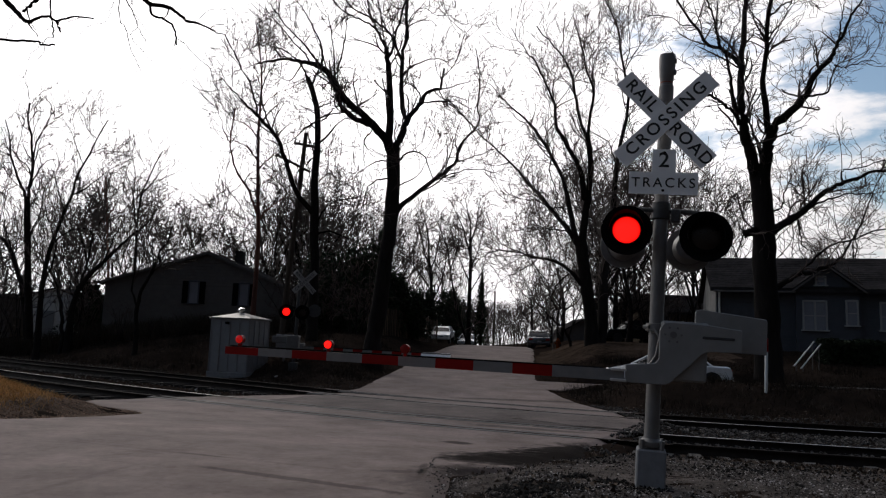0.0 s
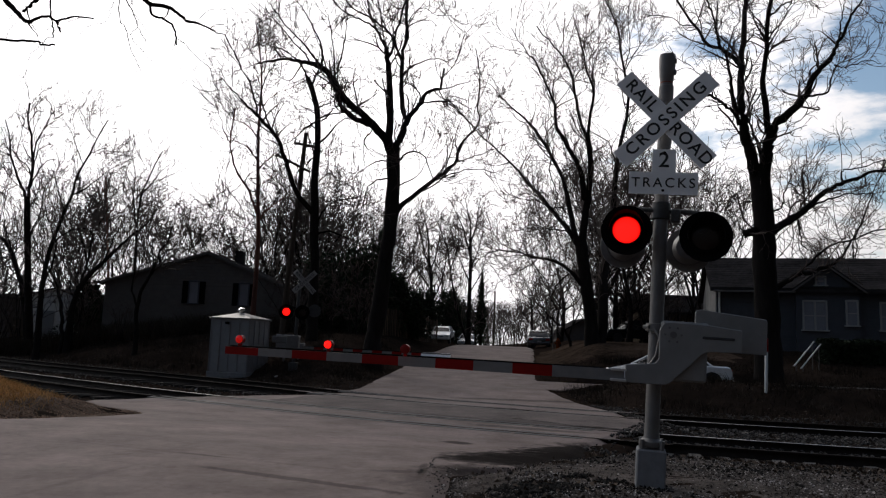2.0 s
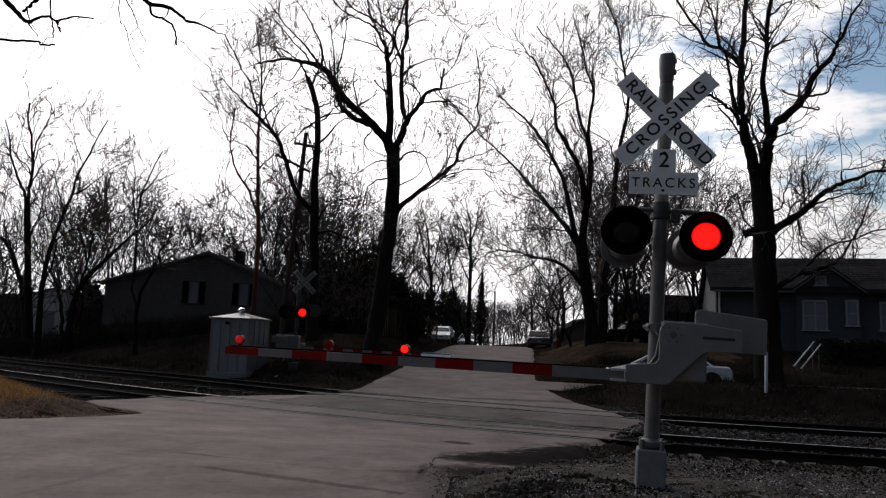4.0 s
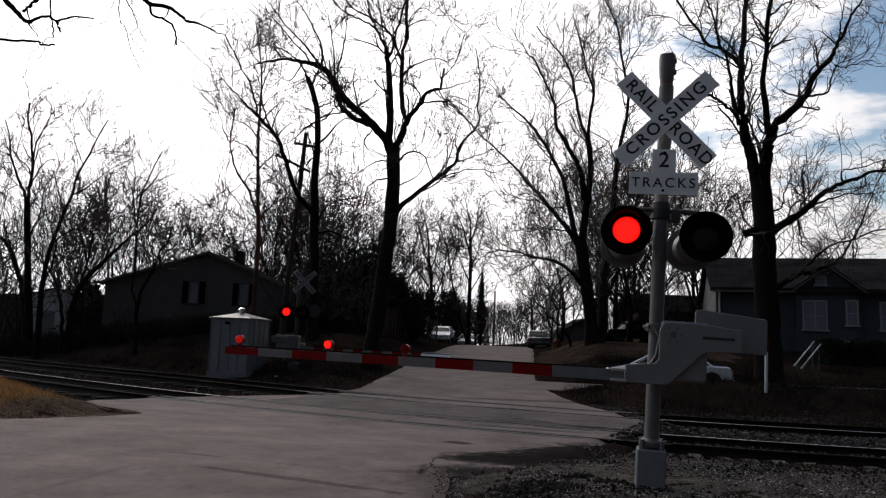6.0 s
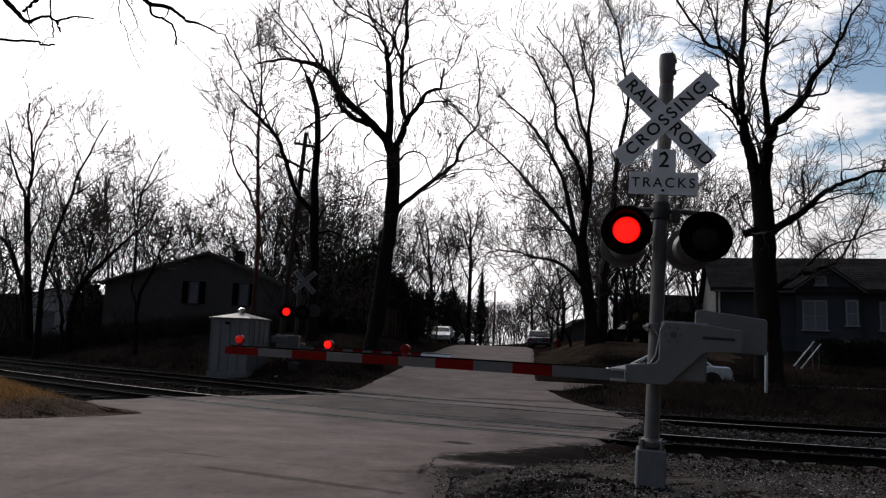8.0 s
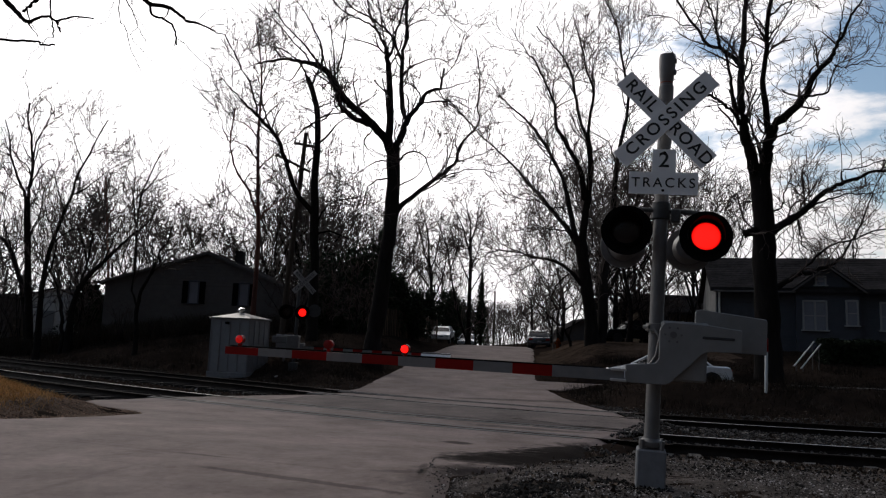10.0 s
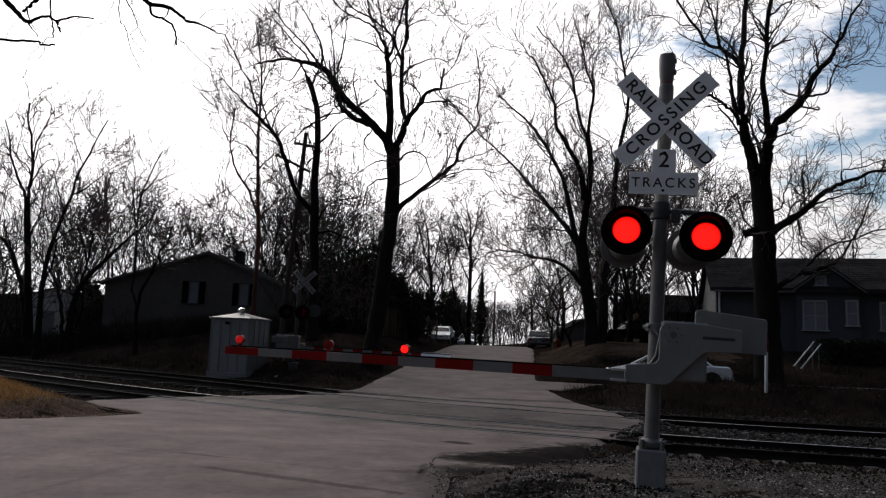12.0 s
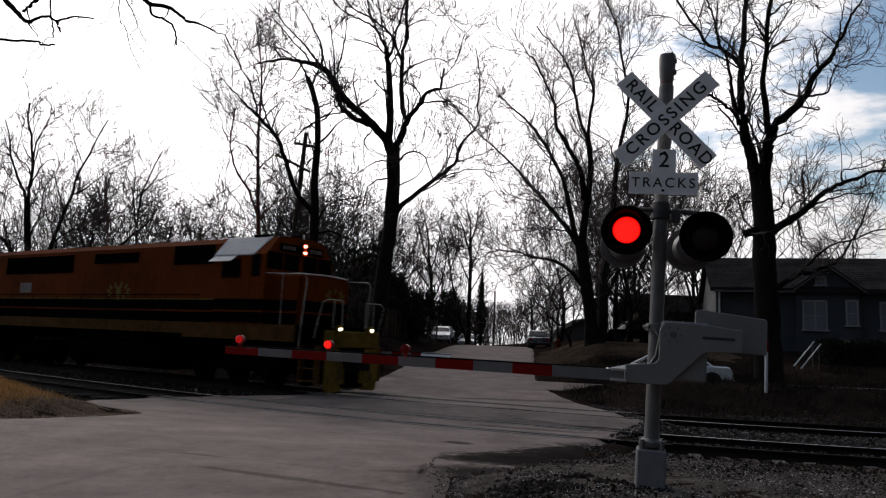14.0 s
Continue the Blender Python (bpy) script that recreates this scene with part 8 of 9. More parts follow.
def bungalow():
    x, y = -8.45, 30.9
    z = gz(x, y) - 0.05
    b = thing("signal_cabinet", pose(x, y, z, 0, 0, -14), "silver metal signal cabinet with a pyramid roof and vent", "cabinet")
    w, d, h = 1.75, 1.75, 2.15
    bm = bmesh.new()
    box(bm, (0, 0, -0.1), (w + 0.1, d + 0.1, 0.4), bevel=0.02)
    part("base", bm, CONCRETE, b)
    bm = bmesh.new()
    box(bm, (0, 0, 0.1 + h / 2), (w, d, h), bevel=0.015)
    body = part("body", bm, SILVER, b, "silver-painted sheet metal body")
    for k in range(5):
        bm = bmesh.new()
        box(bm, (-w / 2 + 0.02 + k * (w - 0.04) / 4, -d / 2 - 0.012, 0.1 + h / 2), (0.035, 0.03, h - 0.06), bevel=0.004)
        part("seam", bm, SILVER, body)
        bm = bmesh.new()
        box(bm, (w / 2 + 0.012, -d / 2 + 0.02 + k * (d - 0.04) / 4, 0.1 + h / 2), (0.03, 0.035, h - 0.06), bevel=0.004)
        part("seam", bm, SILVER, body)
    bm = bmesh.new()
    v = [bm.verts.new(p) for p in ((-w / 2 - 0.07, -d / 2 - 0.07, h + 0.10), (w / 2 + 0.07, -d / 2 - 0.07, h + 0.10), (w / 2 + 0.07, d / 2 + 0.07, h + 0.10), (-w / 2 - 0.07, d / 2 + 0.07, h + 0.10))]
    u = [bm.verts.new((p.co.x, p.co.y, h + 0.17)) for p in v]
    t = [bm.verts.new((p.co.x * 0.12, p.co.y * 0.12, h + 0.40)) for p in v]
    for lo, hi in ((v, u), (u, t)):
        for i in range(4):
            bm.faces.new((lo[i], lo[(i + 1) % 4], hi[(i + 1) % 4], hi[i]))
    bm.faces.new(t)
    bm.faces.new(v[::-1])
    part("roof", bm, GALV, b, "pale pyramid roof")
    bm = bmesh.new()
    spun(bm, [(0.10, h + 0.36), (0.10, h + 0.50), (0.17, h + 0.50), (0.16, h + 0.58), (0.08, h + 0.62)], 18, "Z")
    part("vent", bm, CHROME, b, "shiny round roof vent", smooth=True)
    bm = bmesh.new()
    box(bm, (-0.1, -d / 2 - 0.06, h - 0.05), (0.16, 0.14, 0.10), bevel=0.02)
    part("lamp", bm, MATTBLACK, b)
    x, y = -6.6, 31.2
    j = thing("junction_box", pose(x, y, gz(x, y)), "small grey metal junction boxes on a stand", "box")
    bm = bmesh.new()
    box(bm, (0, 0, 0.85), (0.7, 0.4, 0.6), bevel=0.02)
    rod(bm, (0, 0, -0.2), (0, 0, 0.6), 0.05, n=8)
    part("case", bm, SILVER, j)
    bm = bmesh.new()
    box(bm, (0.62, 0, 0.62), (0.45, 0.35, 0.4), bevel=0.02)
    rod(bm, (0.62, 0, -0.2), (0.62, 0, 0.45), 0.04, n=8)
    part("small_case", bm, SILVER, j)


def window(parent, x, y, z, w, h, mullion=True, trim=None):
    """A sash window in a wall that faces -y."""
    bm = bmesh.new()
    for sx in (-1, 1):
        box(bm, (sx * (w / 2 + 0.04), 0, 0), (0.09, 0.10, h + 0.18), bevel=0.008)
    box(bm, (0, 0, h / 2 + 0.05), (w, 0.10, 0.10), bevel=0.008)
    box(bm, (0, -0.03, -h / 2 - 0.05), (w + 0.3, 0.16, 0.07), bevel=0.008)
    if mullion:
        box(bm, (0, 0, 0), (0.10, 0.09, h), bevel=0.006)
    if not trim:
        box(bm, (0, 0.01, 0), (w, 0.06, 0.05), bevel=0.004)
    win = part("window", bm, trim or WINDOWTRIM, parent, "pale-framed sash window" if trim else "white-framed sash window", at=pose(x, y - 0.03, z))
    bm = bmesh.new()
    box(bm, (0, 0.0, 0), (w, 0.02, h))
    part("pane", bm, PANE_TONE, win)
    return win


def clapboards(parent, x0, x1, y, z0, z1, material, gable=None, step=0.2):
    """Lapped boards on a wall that faces -y; gable(z) gives the half-open span up there."""
    n = int((z1 - z0) / step)
    for k in range(n):
        z = z0 + (k + 0.5) * step
        a, b = (x0, x1) if gable is None else gable(z + step / 2)
        if b - a < 0.4:
            break
        bm = bmesh.new()
        box(bm, ((a + b) / 2, y - 0.012, z), (b - a, 0.03, step - 0.012), pose(0, 0, 0, -3, 0, 0))
        part("board", bm, material, parent)


def grey_house():
    x0, x1, y0, y1 = -20.9, -9.6, 45.0, 57.0
    z0 = 1.4
    h = thing("house", Matrix(), "low grey house with a broad gable behind bare trees", "house")
    ez, rz, rx = 4.25, 6.25, -14.6
    bm = bmesh.new()
    prism(bm, [(x0, z0 - 1), (x1, z0 - 1), (x1, ez), (rx, rz), (x0, ez)], y0, y1)
    wall = part("wall", bm, SIDING_GREY, h, "grey clapboard wall")
    clapboards(wall, x0, x1, y0, z0, ez, SIDING_GREY)
    clapboards(wall, x0, x1, y0, ez, rz, SIDING_GREY, lambda z: (x0 + (z - ez) / (rz - ez) * (rx - x0) + 0.1, x1 + (z - ez) / (rz - ez) * (rx - x1) - 0.1))
    bm = bmesh.new()
    for a, b in (((x0 - 0.2, ez - 0.07), (rx, rz)), ((x1 + 0.2, ez - 0.08), (rx, rz))):
        vs = prism(bm, [a, b, (b[0], b[1] + 0.16), (a[0], a[1] + 0.16)], y0 - 0.2, y1 + 0.4)
        board = bmesh.new()
        prism(board, [(a[0], a[1] - 0.03), (b[0], b[1] - 0.03), (b[0], b[1] + 0.15), (a[0], a[1] + 0.15)], y0 - 0.235, y0 - 0.203)
        part("bargeboard", board, SIDING_GREY, h, "grey bargeboard")
    bmesh.ops.recalc_face_normals(bm, faces=bm.faces[:])
    part("roof", bm, SHINGLE, h, "dark shingle roof")
    for wx, wz in ((-15.37, 3.8), (-12.25, 3.78)):
        window(h, wx, y0, wz, 0.52, 1.30, False, SIDING_BLUE)
        for sx in (-1, 1):
            bm = bmesh.new()
            box(bm, (wx + sx * 0.53, y0 - 0.05, wz), (0.36, 0.05, 1.40), bevel=0.006)
            for q in range(9):
                box(bm, (wx + sx * 0.53, y0 - 0.078, wz - 0.56 + q * 0.14), (0.28, 0.012, 0.09), pose(0, 0, 0, 18, 0, 0))
            part("shutter", bm, MATTBLACK, h, "black louvred window shutter")
    bm = bmesh.new()
    box(bm, (-14.05, 50, 6.3), (0.55, 0.7, 1.5), bevel=0.02)
    part("chimney", bm, SHINGLE, h)


def blue_house():
    x0, x1, y0, y1 = 0.0, 17.0, 0.0, 10.0
    z0, ez, rz = 1.5, 4.62, 6.72
    ym = (y0 + y1) / 2
    turn = Matrix(((0, 1, 0, 0), (1, 0, 0, 0), (0, 0, 1, 0), (0, 0, 0, 1)))
    h = thing("house", pose(14.5, 38.0, 0.0, 0, 0, -16.3), "blue-grey clapboard house with white window frames and dark roof", "house")
    bm = bmesh.new()
    box(bm, ((x0 + x1) / 2, ym, (z0 + ez) / 2 - 0.5), (x1 - x0, y1 - y0, ez - z0 + 1.0))
    wall = part("wall", bm, SIDING_BLUE, h, "blue-grey clapboard wall")
    clapboards(wall, x0 + 0.09, x1, y0, z0 - 0.4, ez, SIDING_BLUE, step=0.18)
    bm = bmesh.new()
    for a, b in (((y0 - 0.5, ez - 0.10), (ym, rz)), ((y1 + 0.5, ez - 0.10), (ym, rz))):
        vs = prism(bm, [a, b, (b[0], b[1] + 0.18), (a[0], a[1] + 0.18)], x0 - 0.35, x1 + 0.4)
        bmesh.ops.transform(bm, matrix=turn, verts=vs)
    bmesh.ops.recalc_face_normals(bm, faces=bm.faces[:])
    roof = part("roof", bm, SHINGLE, h, "dark shingle roof")
    # end panel paler than the front wall: sunlight on it is in its colour
    bm = bmesh.new()
    vs = prism(bm, [(y0, z0 - 0.6), (y1, z0 - 0.6), (y1, ez), (ym, rz - 0.06), (y0, ez)], x0 - 0.05, x0 - 0.004)
    bmesh.ops.transform(bm, matrix=turn, verts=vs)
    bmesh.ops.recalc_face_normals(bm, faces=bm.faces[:])
    part("gable_end", bm, SUNLIT_END, h, "rough gable end, coloured paler as if sunlit")
    slope = math.degrees(math.atan2(rz - ez + 0.1, ym + 0.5))
    for k in range(16):
        t = (k + 0.5) / 16
        bm = bmesh.new()
        box(bm, ((x0 + x1) / 2, y0 - 0.5 + t * (ym + 0.5), ez - 0.10 + t * (rz - ez + 0.1) + 0.205), (x1 - x0 + 0.74, 0.36, 0.014), pose(0, 0, 0, slope - 1.5, 0, 0))
        part("shingle_course", bm, SHINGLE, roof)
    for xx in (x0 + 0.002, x1 - 0.15):
        bm = bmesh.new()
        vs = prism(bm, [(y0, ez), (y1, ez), (ym, rz - 0.05)], xx, xx + 0.148)
        bmesh.ops.transform(bm, matrix=turn, verts=vs)
        bmesh.ops.recalc_face_normals(bm, faces=bm.faces[:])
        part("gable_wall", bm, SIDING_BLUE, h)
    # small gable over the front windows
    gx0, gx1, gy, gr = 3.75, 6.65, y0 - 0.28, 5.85
    cxm = (gx0 + gx1) / 2
    bm = bmesh.new()
    prism(bm, [(gx0, z0 - 0.8), (gx1, z0 - 0.8), (gx1, ez), (cxm, gr), (gx0, ez)], gy, y0 + 2.5)
    bay = part("bay_wall", bm, SIDING_BLUE, h, "projecting gabled front bay")
    clapboards(bay, gx0, gx1, gy, z0 - 0.4, ez, SIDING_BLUE, step=0.18)
    bm = bmesh.new()
    for a, b in (((gx0 - 0.3, ez - 0.12), (cxm, gr)), ((gx1 + 0.3, ez - 0.12), (cxm, gr))):
        prism(bm, [a, b, (b[0], b[1] + 0.14), (a[0], a[1] + 0.14)], gy - 0.3, y0 + 3)
    bmesh.ops.recalc_face_normals(bm, faces=bm.faces[:])
    part("bay_roof", bm, SHINGLE, h)
    for a, b in (((gx0 - 0.3, ez - 0.18), (cxm, gr - 0.06)), ((gx1 + 0.3, ez - 0.18), (cxm, gr - 0.06))):
        bm = bmesh.new()
        prism(bm, [a, b, (b[0], b[1] + 0.10), (a[0], a[1] + 0.10)], gy - 0.34, gy - 0.302)
        bmesh.ops.recalc_face_normals(bm, faces=bm.faces[:])
        part("bargeboard", bm, SIDING_GREY, h, "pale bargeboard")
    bm = bmesh.new()
    box(bm, (x0 + 1.75, y0 - 0.55, ez - 0.1), (3.9, 0.08, 0.10), bevel=0.01)
    part("gutter", bm, SIDING_GREY, h)
    bm = bmesh.new()
    rod(bm, (x0 + 0.12, y0 - 0.08, z0), (x0 + 0.12, y0 - 0.08, ez - 0.1), 0.05, n=8)
    part("downspout", bm, WHITEPAINT, h, "white downspout", smooth=True)
    window(h, 4.6, gy, 3.36, 0.98, 1.38)
    window(h, 6.28, gy, 3.52, 0.42, 1.15, False)
    window(h, cxm - 0.3, gy, 5.12, 0.36, 0.36, False)
    window(h, 8.1, y0, 3.4, 0.9, 1.3, False)
    window(h, 10.6, y0, 3.4, 0.9, 1.3, False)


def small_buildings():
    s = thing("shed", pose(-25.85, 48.0, gz(-26.1, 48) + 0.1), "small pale grey shed with a shallow roof", "shed")
    bm = bmesh.new()
    prism(bm, [(-1.2, -0.5), (1.2, -0.5), (1.2, 2.95), (0.3, 3.25), (-1.2, 2.85)], 0, 2.5)
    part("wall", bm, WHITEPAINT, s)
    bm = bmesh.new()
    for ex, ez in ((-1.4, 2.81), (1.4, 2.9)):
        prism(bm, [(ex, ez), (0.3, 3.26), (0.3, 3.34), (ex, ez + 0.08)], -0.15, 2.65)
    bmesh.ops.recalc_face_normals(bm, faces=bm.faces[:])
    part("roof", bm, SHINGLE, s)
    bm = bmesh.new()
    box(bm, (0, -0.02, 0.9), (0.8, 0.05, 1.8), bevel=0.01)
    part("door", bm, WINDOWTRIM, s)
    k = thing("carport", pose(-23.0, 50.5, gz(-23, 50.5)), "low dark flat-roofed carport beside the grey house", "carport")
    bm = bmesh.new()
    box(bm, (0, 1.5, 3.3), (2.5, 3.4, 0.16), bevel=0.02)
    part("roof", bm, SHINGLE, k)
    bm = bmesh.new()
    box(bm, (0.6, -0.22, 3.33), (1.3, 0.04, 0.14), bevel=0.01)
    part("fascia", bm, WINDOWTRIM, k, "dull white fascia board")
    bm = bmesh.new()
    box(bm, (0, 3.1, 1.5), (2.4, 0.1, 3.6))
    part("back_wall", bm, FENCEWOOD, k)
    for px in (-1.12, 1.12):
        bm = bmesh.new()
        box(bm, (px, -0.05, 1.5), (0.12, 0.12, 3.6), bevel=0.01)
        part("post", bm, FENCEWOOD, k)
    g = thing("garage", pose(-33.5, 52.0, gz(-33.5, 52)), "long dark low garage behind the trees", "garage")
    bm = bmesh.new()
    prism(bm, [(-6.5, -0.5), (6.5, -0.5), (6.5, 3.3), (-6.5, 3.3)], 0, 6)
    part("wall", bm, SIDING_GREY, g)
    bm = bmesh.new()
    box(bm, (0, 3, 3.5), (13.6, 6.8, 0.3), bevel=0.02)
    part("roof", bm, SHINGLE, g)
    for k in range(3):
        bm = bmesh.new()
        box(bm, (-4.2 + 4.2 * k, -0.03, 1.0), (2.6, 0.06, 2.0), bevel=0.01)
        part("garage_door", bm, FENCEWOOD, g)
    r = thing("house", pose(22.6, 60.0, gz(22.6, 60) - 0.5), "dark brown house half hidden behind trees", "house")
    bm = bmesh.new()
    box(bm, (0, 4.0, 1.2), (12.0, 8.0, 4.0))
    part("wall", bm, FENCEWOOD, r)
    bm = bmesh.new()
    for ey in (-0.6, 8.6):
        vs = prism(bm, [(ey, 3.0), (4.0, 4.75), (4.0, 4.93), (ey, 3.18)], -6.5, 6.5)
        bmesh.ops.transform(bm, matrix=Matrix(((0, 1, 0, 0), (1, 0, 0, 0), (0, 0, 1, 0), (0, 0, 0, 1))), verts=vs)
    bmesh.ops.recalc_face_normals(bm, faces=bm.faces[:])
    part("roof", bm, SHINGLE, r)
    for wx in (-4.0, -0.5, 3.5):
        window(r, wx, 0, 1.6, 0.9, 1.2)
    c = thing("house", pose(16.6, 84.0, gz(16.6, 84) - 1.6), "small pale gabled house far up the street", "house")
    bm = bmesh.new()
    prism(bm, [(-2.6, -0.8), (2.6, -0.8), (2.6, 2.6), (0, 4.2), (-2.6, 2.6)], 0, 7)
    part("wall", bm, SIDING_GREY, c)
    bm = bmesh.new()
    for ex in (-3.0, 3.0):
        prism(bm, [(ex, 2.42), (0, 4.2), (0, 4.38), (ex, 2.6)], -0.4, 7.3)
    bmesh.ops.recalc_face_normals(bm, faces=bm.faces[:])
    part("roof", bm, SHINGLE, c)
    window(c, 0.9, 0, 1.5, 0.8, 1.2)


def board_fence():
    f = thing("board_fence", Matrix(), "weathered brown board fence along the street", "fence")
    for k in range(46):
        t = k / 45
        x, y = -4.2 + 4.0 * t, 43.0 + 12.5 * t
        bm = bmesh.new()
        box(bm, (0, 0, 0.85), (0.15, 0.02, 1.75 + 0.05 * math.sin(k * 2.3)), bevel=0.004)
        part("board", bm, FENCEWOOD, f, at=pose(x, y, gz(x, y), 0, 0, 72))
    for k in range(7):
        x, y = -4.15 + 4.0 * k / 6, 43.0 + 12.5 * k / 6
        bm = bmesh.new()
        box(bm, (0, 0, 0.9), (0.1, 0.1, 1.9), bevel=0.01)
        part("post", bm, FENCEWOOD, f, at=pose(x - 0.1, y, gz(x, y), 0, 0, 72))


def utility_pole(x, y, top, lean, label, arms=((-0.3, 1.0, 0, 0.0),)):
    z = gz(x, y)
    p = thing("utility_pole", pose(x, y, z, 0, lean, 0), label, "utility pole", "utility poles")
    bm = bmesh.new()
    rod(bm, (0, 0, -0.5), (0, 0, top), 0.16, 0.11, 12)
    part("pole", bm, POLEWOOD, p, smooth=True)
    for dz, half, tip, shift in arms:
        bm = bmesh.new()
        box(bm, (shift, -0.14, top + dz), (2 * half, 0.10, 0.14), bevel=0.01)
        a = part("crossarm", bm, POLEWOOD, p, at=Matrix.Translation((0, 0, top + dz)) @ pose(0, 0, 0, 0, tip, 0) @ Matrix.Translation((0, 0, -top - dz)))
        for k in (-0.9, -0.5, 0.5, 0.9):
            bm = bmesh.new()
            spun(bm, [(0.02, 0.0), (0.05, 0.06), (0.035, 0.1), (0.05, 0.14), (0.02, 0.17)], 10, "Z")
            part("insulator", bm, CONCRETE, a, at=pose(shift + k * half, -0.14, top + dz + 0.07), smooth=True)


def build_cars():
    def wheel(parent, x, y):
        bm = bmesh.new()
        spun(bm, [(0.20, -0.10), (0.30, -0.11), (0.325, -0.08), (0.325, 0.08), (0.30, 0.11), (0.20, 0.10)], 20)
        w = part("wheel", bm, RUBBER, parent, at=pose(x, y, 0.325), smooth=True)
        bm = bmesh.new()
        spun(bm, [(0.04, -0.09), (0.19, -0.095), (0.20, -0.07), (0.20, 0.07), (0.19, 0.095), (0.04, 0.09)], 16)
        part("rim", bm, CHROME, w, smooth=True)

    def car(x, y, turn, paint, label, length=4.7, tall=1.43, suv=False, dip=0.0):
        c = thing("parked_car", pose(x, y, gz(x, y) + (0.06 if not off_road(x, y) else 0.0), 0, dip, turn), label, "car", "parked cars")
        a = length / 2
        bm = bmesh.new()
        if suv:
            low = [(-a, 0.35), (-a, 1.0), (-a + 0.1, 1.08), (0.75, 1.08), (a - 0.15, 0.98), (a, 0.75), (a, 0.35)]
            top = [(-a + 0.12, 1.05), (-a + 0.35, tall - 0.06), (-a + 0.7, tall), (0.1, tall), (0.45, tall - 0.1), (1.0, 1.05)]
        else:
            low = [(-a, 0.35), (-a, 0.78), (-a + 0.12, 0.94), (-a + 0.9, 0.97), (0.95, 0.97), (a - 0.9, 0.88), (a - 0.3, 0.76), (a - 0.05, 0.64), (a, 0.35)]
            top = [(-a + 0.75, 0.92), (-a + 1.35, tall - 0.06), (-a + 1.8, tall), (0.0, tall), (0.35, tall - 0.08), (1.15, 0.90)]
        prism(bm, low, -0.88, 0.88, bevel=0.05)
        for sx in (-a + 0.85, a - 0.85):
            for sy in (-1, 1):
                rod(bm, (sx, sy * 0.80, 0.34), (sx, sy * 0.895, 0.34), 0.40, n=20, mi=1)
        body = part("body", bm, [paint, RUBBER], c, smooth=True)
        bm = bmesh.new()
        vs = prism(bm, top, -0.80, 0.80)
        for v in vs:
            if v.co.z > 1.1:
                v.co.y *= 0.80
        part("glasshouse", bm, CARGLASS, body, "dark windows", smooth=True)
        bm = bmesh.new()
        rr = top[1:-1]
        vs = prism(bm, [(px, pz + 0.012) for px, pz in rr], -0.655, 0.655, bevel=0.02)
        part("roof", bm, paint, body, smooth=True)
        for s in (-1, 1):
            mid = (top[1][0] + top[-2][0]) / 2
            for p, q in ((top[0], top[1]), (top[-1], top[-2]), ((mid, 0.93), (mid - 0.05, tall - 0.04))):
                bm = bmesh.new()
                rod(bm, (p[0], s * 0.80, p[1]), (q[0], s * 0.645, q[1]), 0.04, n=6)
                part("pillar", bm, paint, body, smooth=True)
        for sx in (-a + 0.85, a - 0.85):
            for sy in (-1, 1):
                wheel(c, sx, sy * 0.80)
        for sy in (-1, 1):
            bm = bmesh.new()
            box(bm, (a - 0.06, sy * 0.62, 0.66), (0.14, 0.38, 0.14), bevel=0.03)
            part("headlight", bm, HEADGLASS, body)
            bm = bmesh.new()
            box(bm, (-a + 0.04, sy * 0.66, 0.78), (0.12, 0.30, 0.15), bevel=0.03)
            part("tail_light", bm, REDGLASS, body)
            bm = bmesh.new()
            ball(bm, (0.85, sy * 0.98, 0.97), (0.07, 0.11, 0.07), 10, 6)
            part("mirror", bm, paint, body, smooth=True)
        for sx in (a, -a):
            bm = bmesh.new()
            box(bm, (sx, 0, 0.48), (0.12, 1.66, 0.20), bevel=0.04)
            part("bumper", bm, paint, body)
        bm = bmesh.new()
        box(bm, (a - 0.01, 0, 0.62), (0.05, 0.8, 0.14), bevel=0.02)
        part("grille", bm, MATTBLACK, body)
        bm = bmesh.new()
        box(bm, (-a - 0.05, 0, 0.62), (0.02, 0.32, 0.15))
        part("number_plate", bm, CONCRETE, body)
        return c

    car(0.24, 65.0, -97, CARWHITE, "white sedan parked facing the crossing", 4.8, 1.36, dip=3.5)
    car(3.0, 79.0, -97, CARSILVER, "silver sedan parked behind the white one", dip=1.0)
    car(8.15, 60.0, 84, CARGREY, "dark grey sedan parked with its tail to the crossing", 4.7, 1.46, dip=-2.0)
    car(15.0, 56.5, 188, CARDARK, "dark sport utility car parked on the lawn drive", 4.8, 1.75, True)
    car(8.78, 28.0, 186, CARWHITE, "white sedan parked side-on behind the bank", 4.35, 1.40)


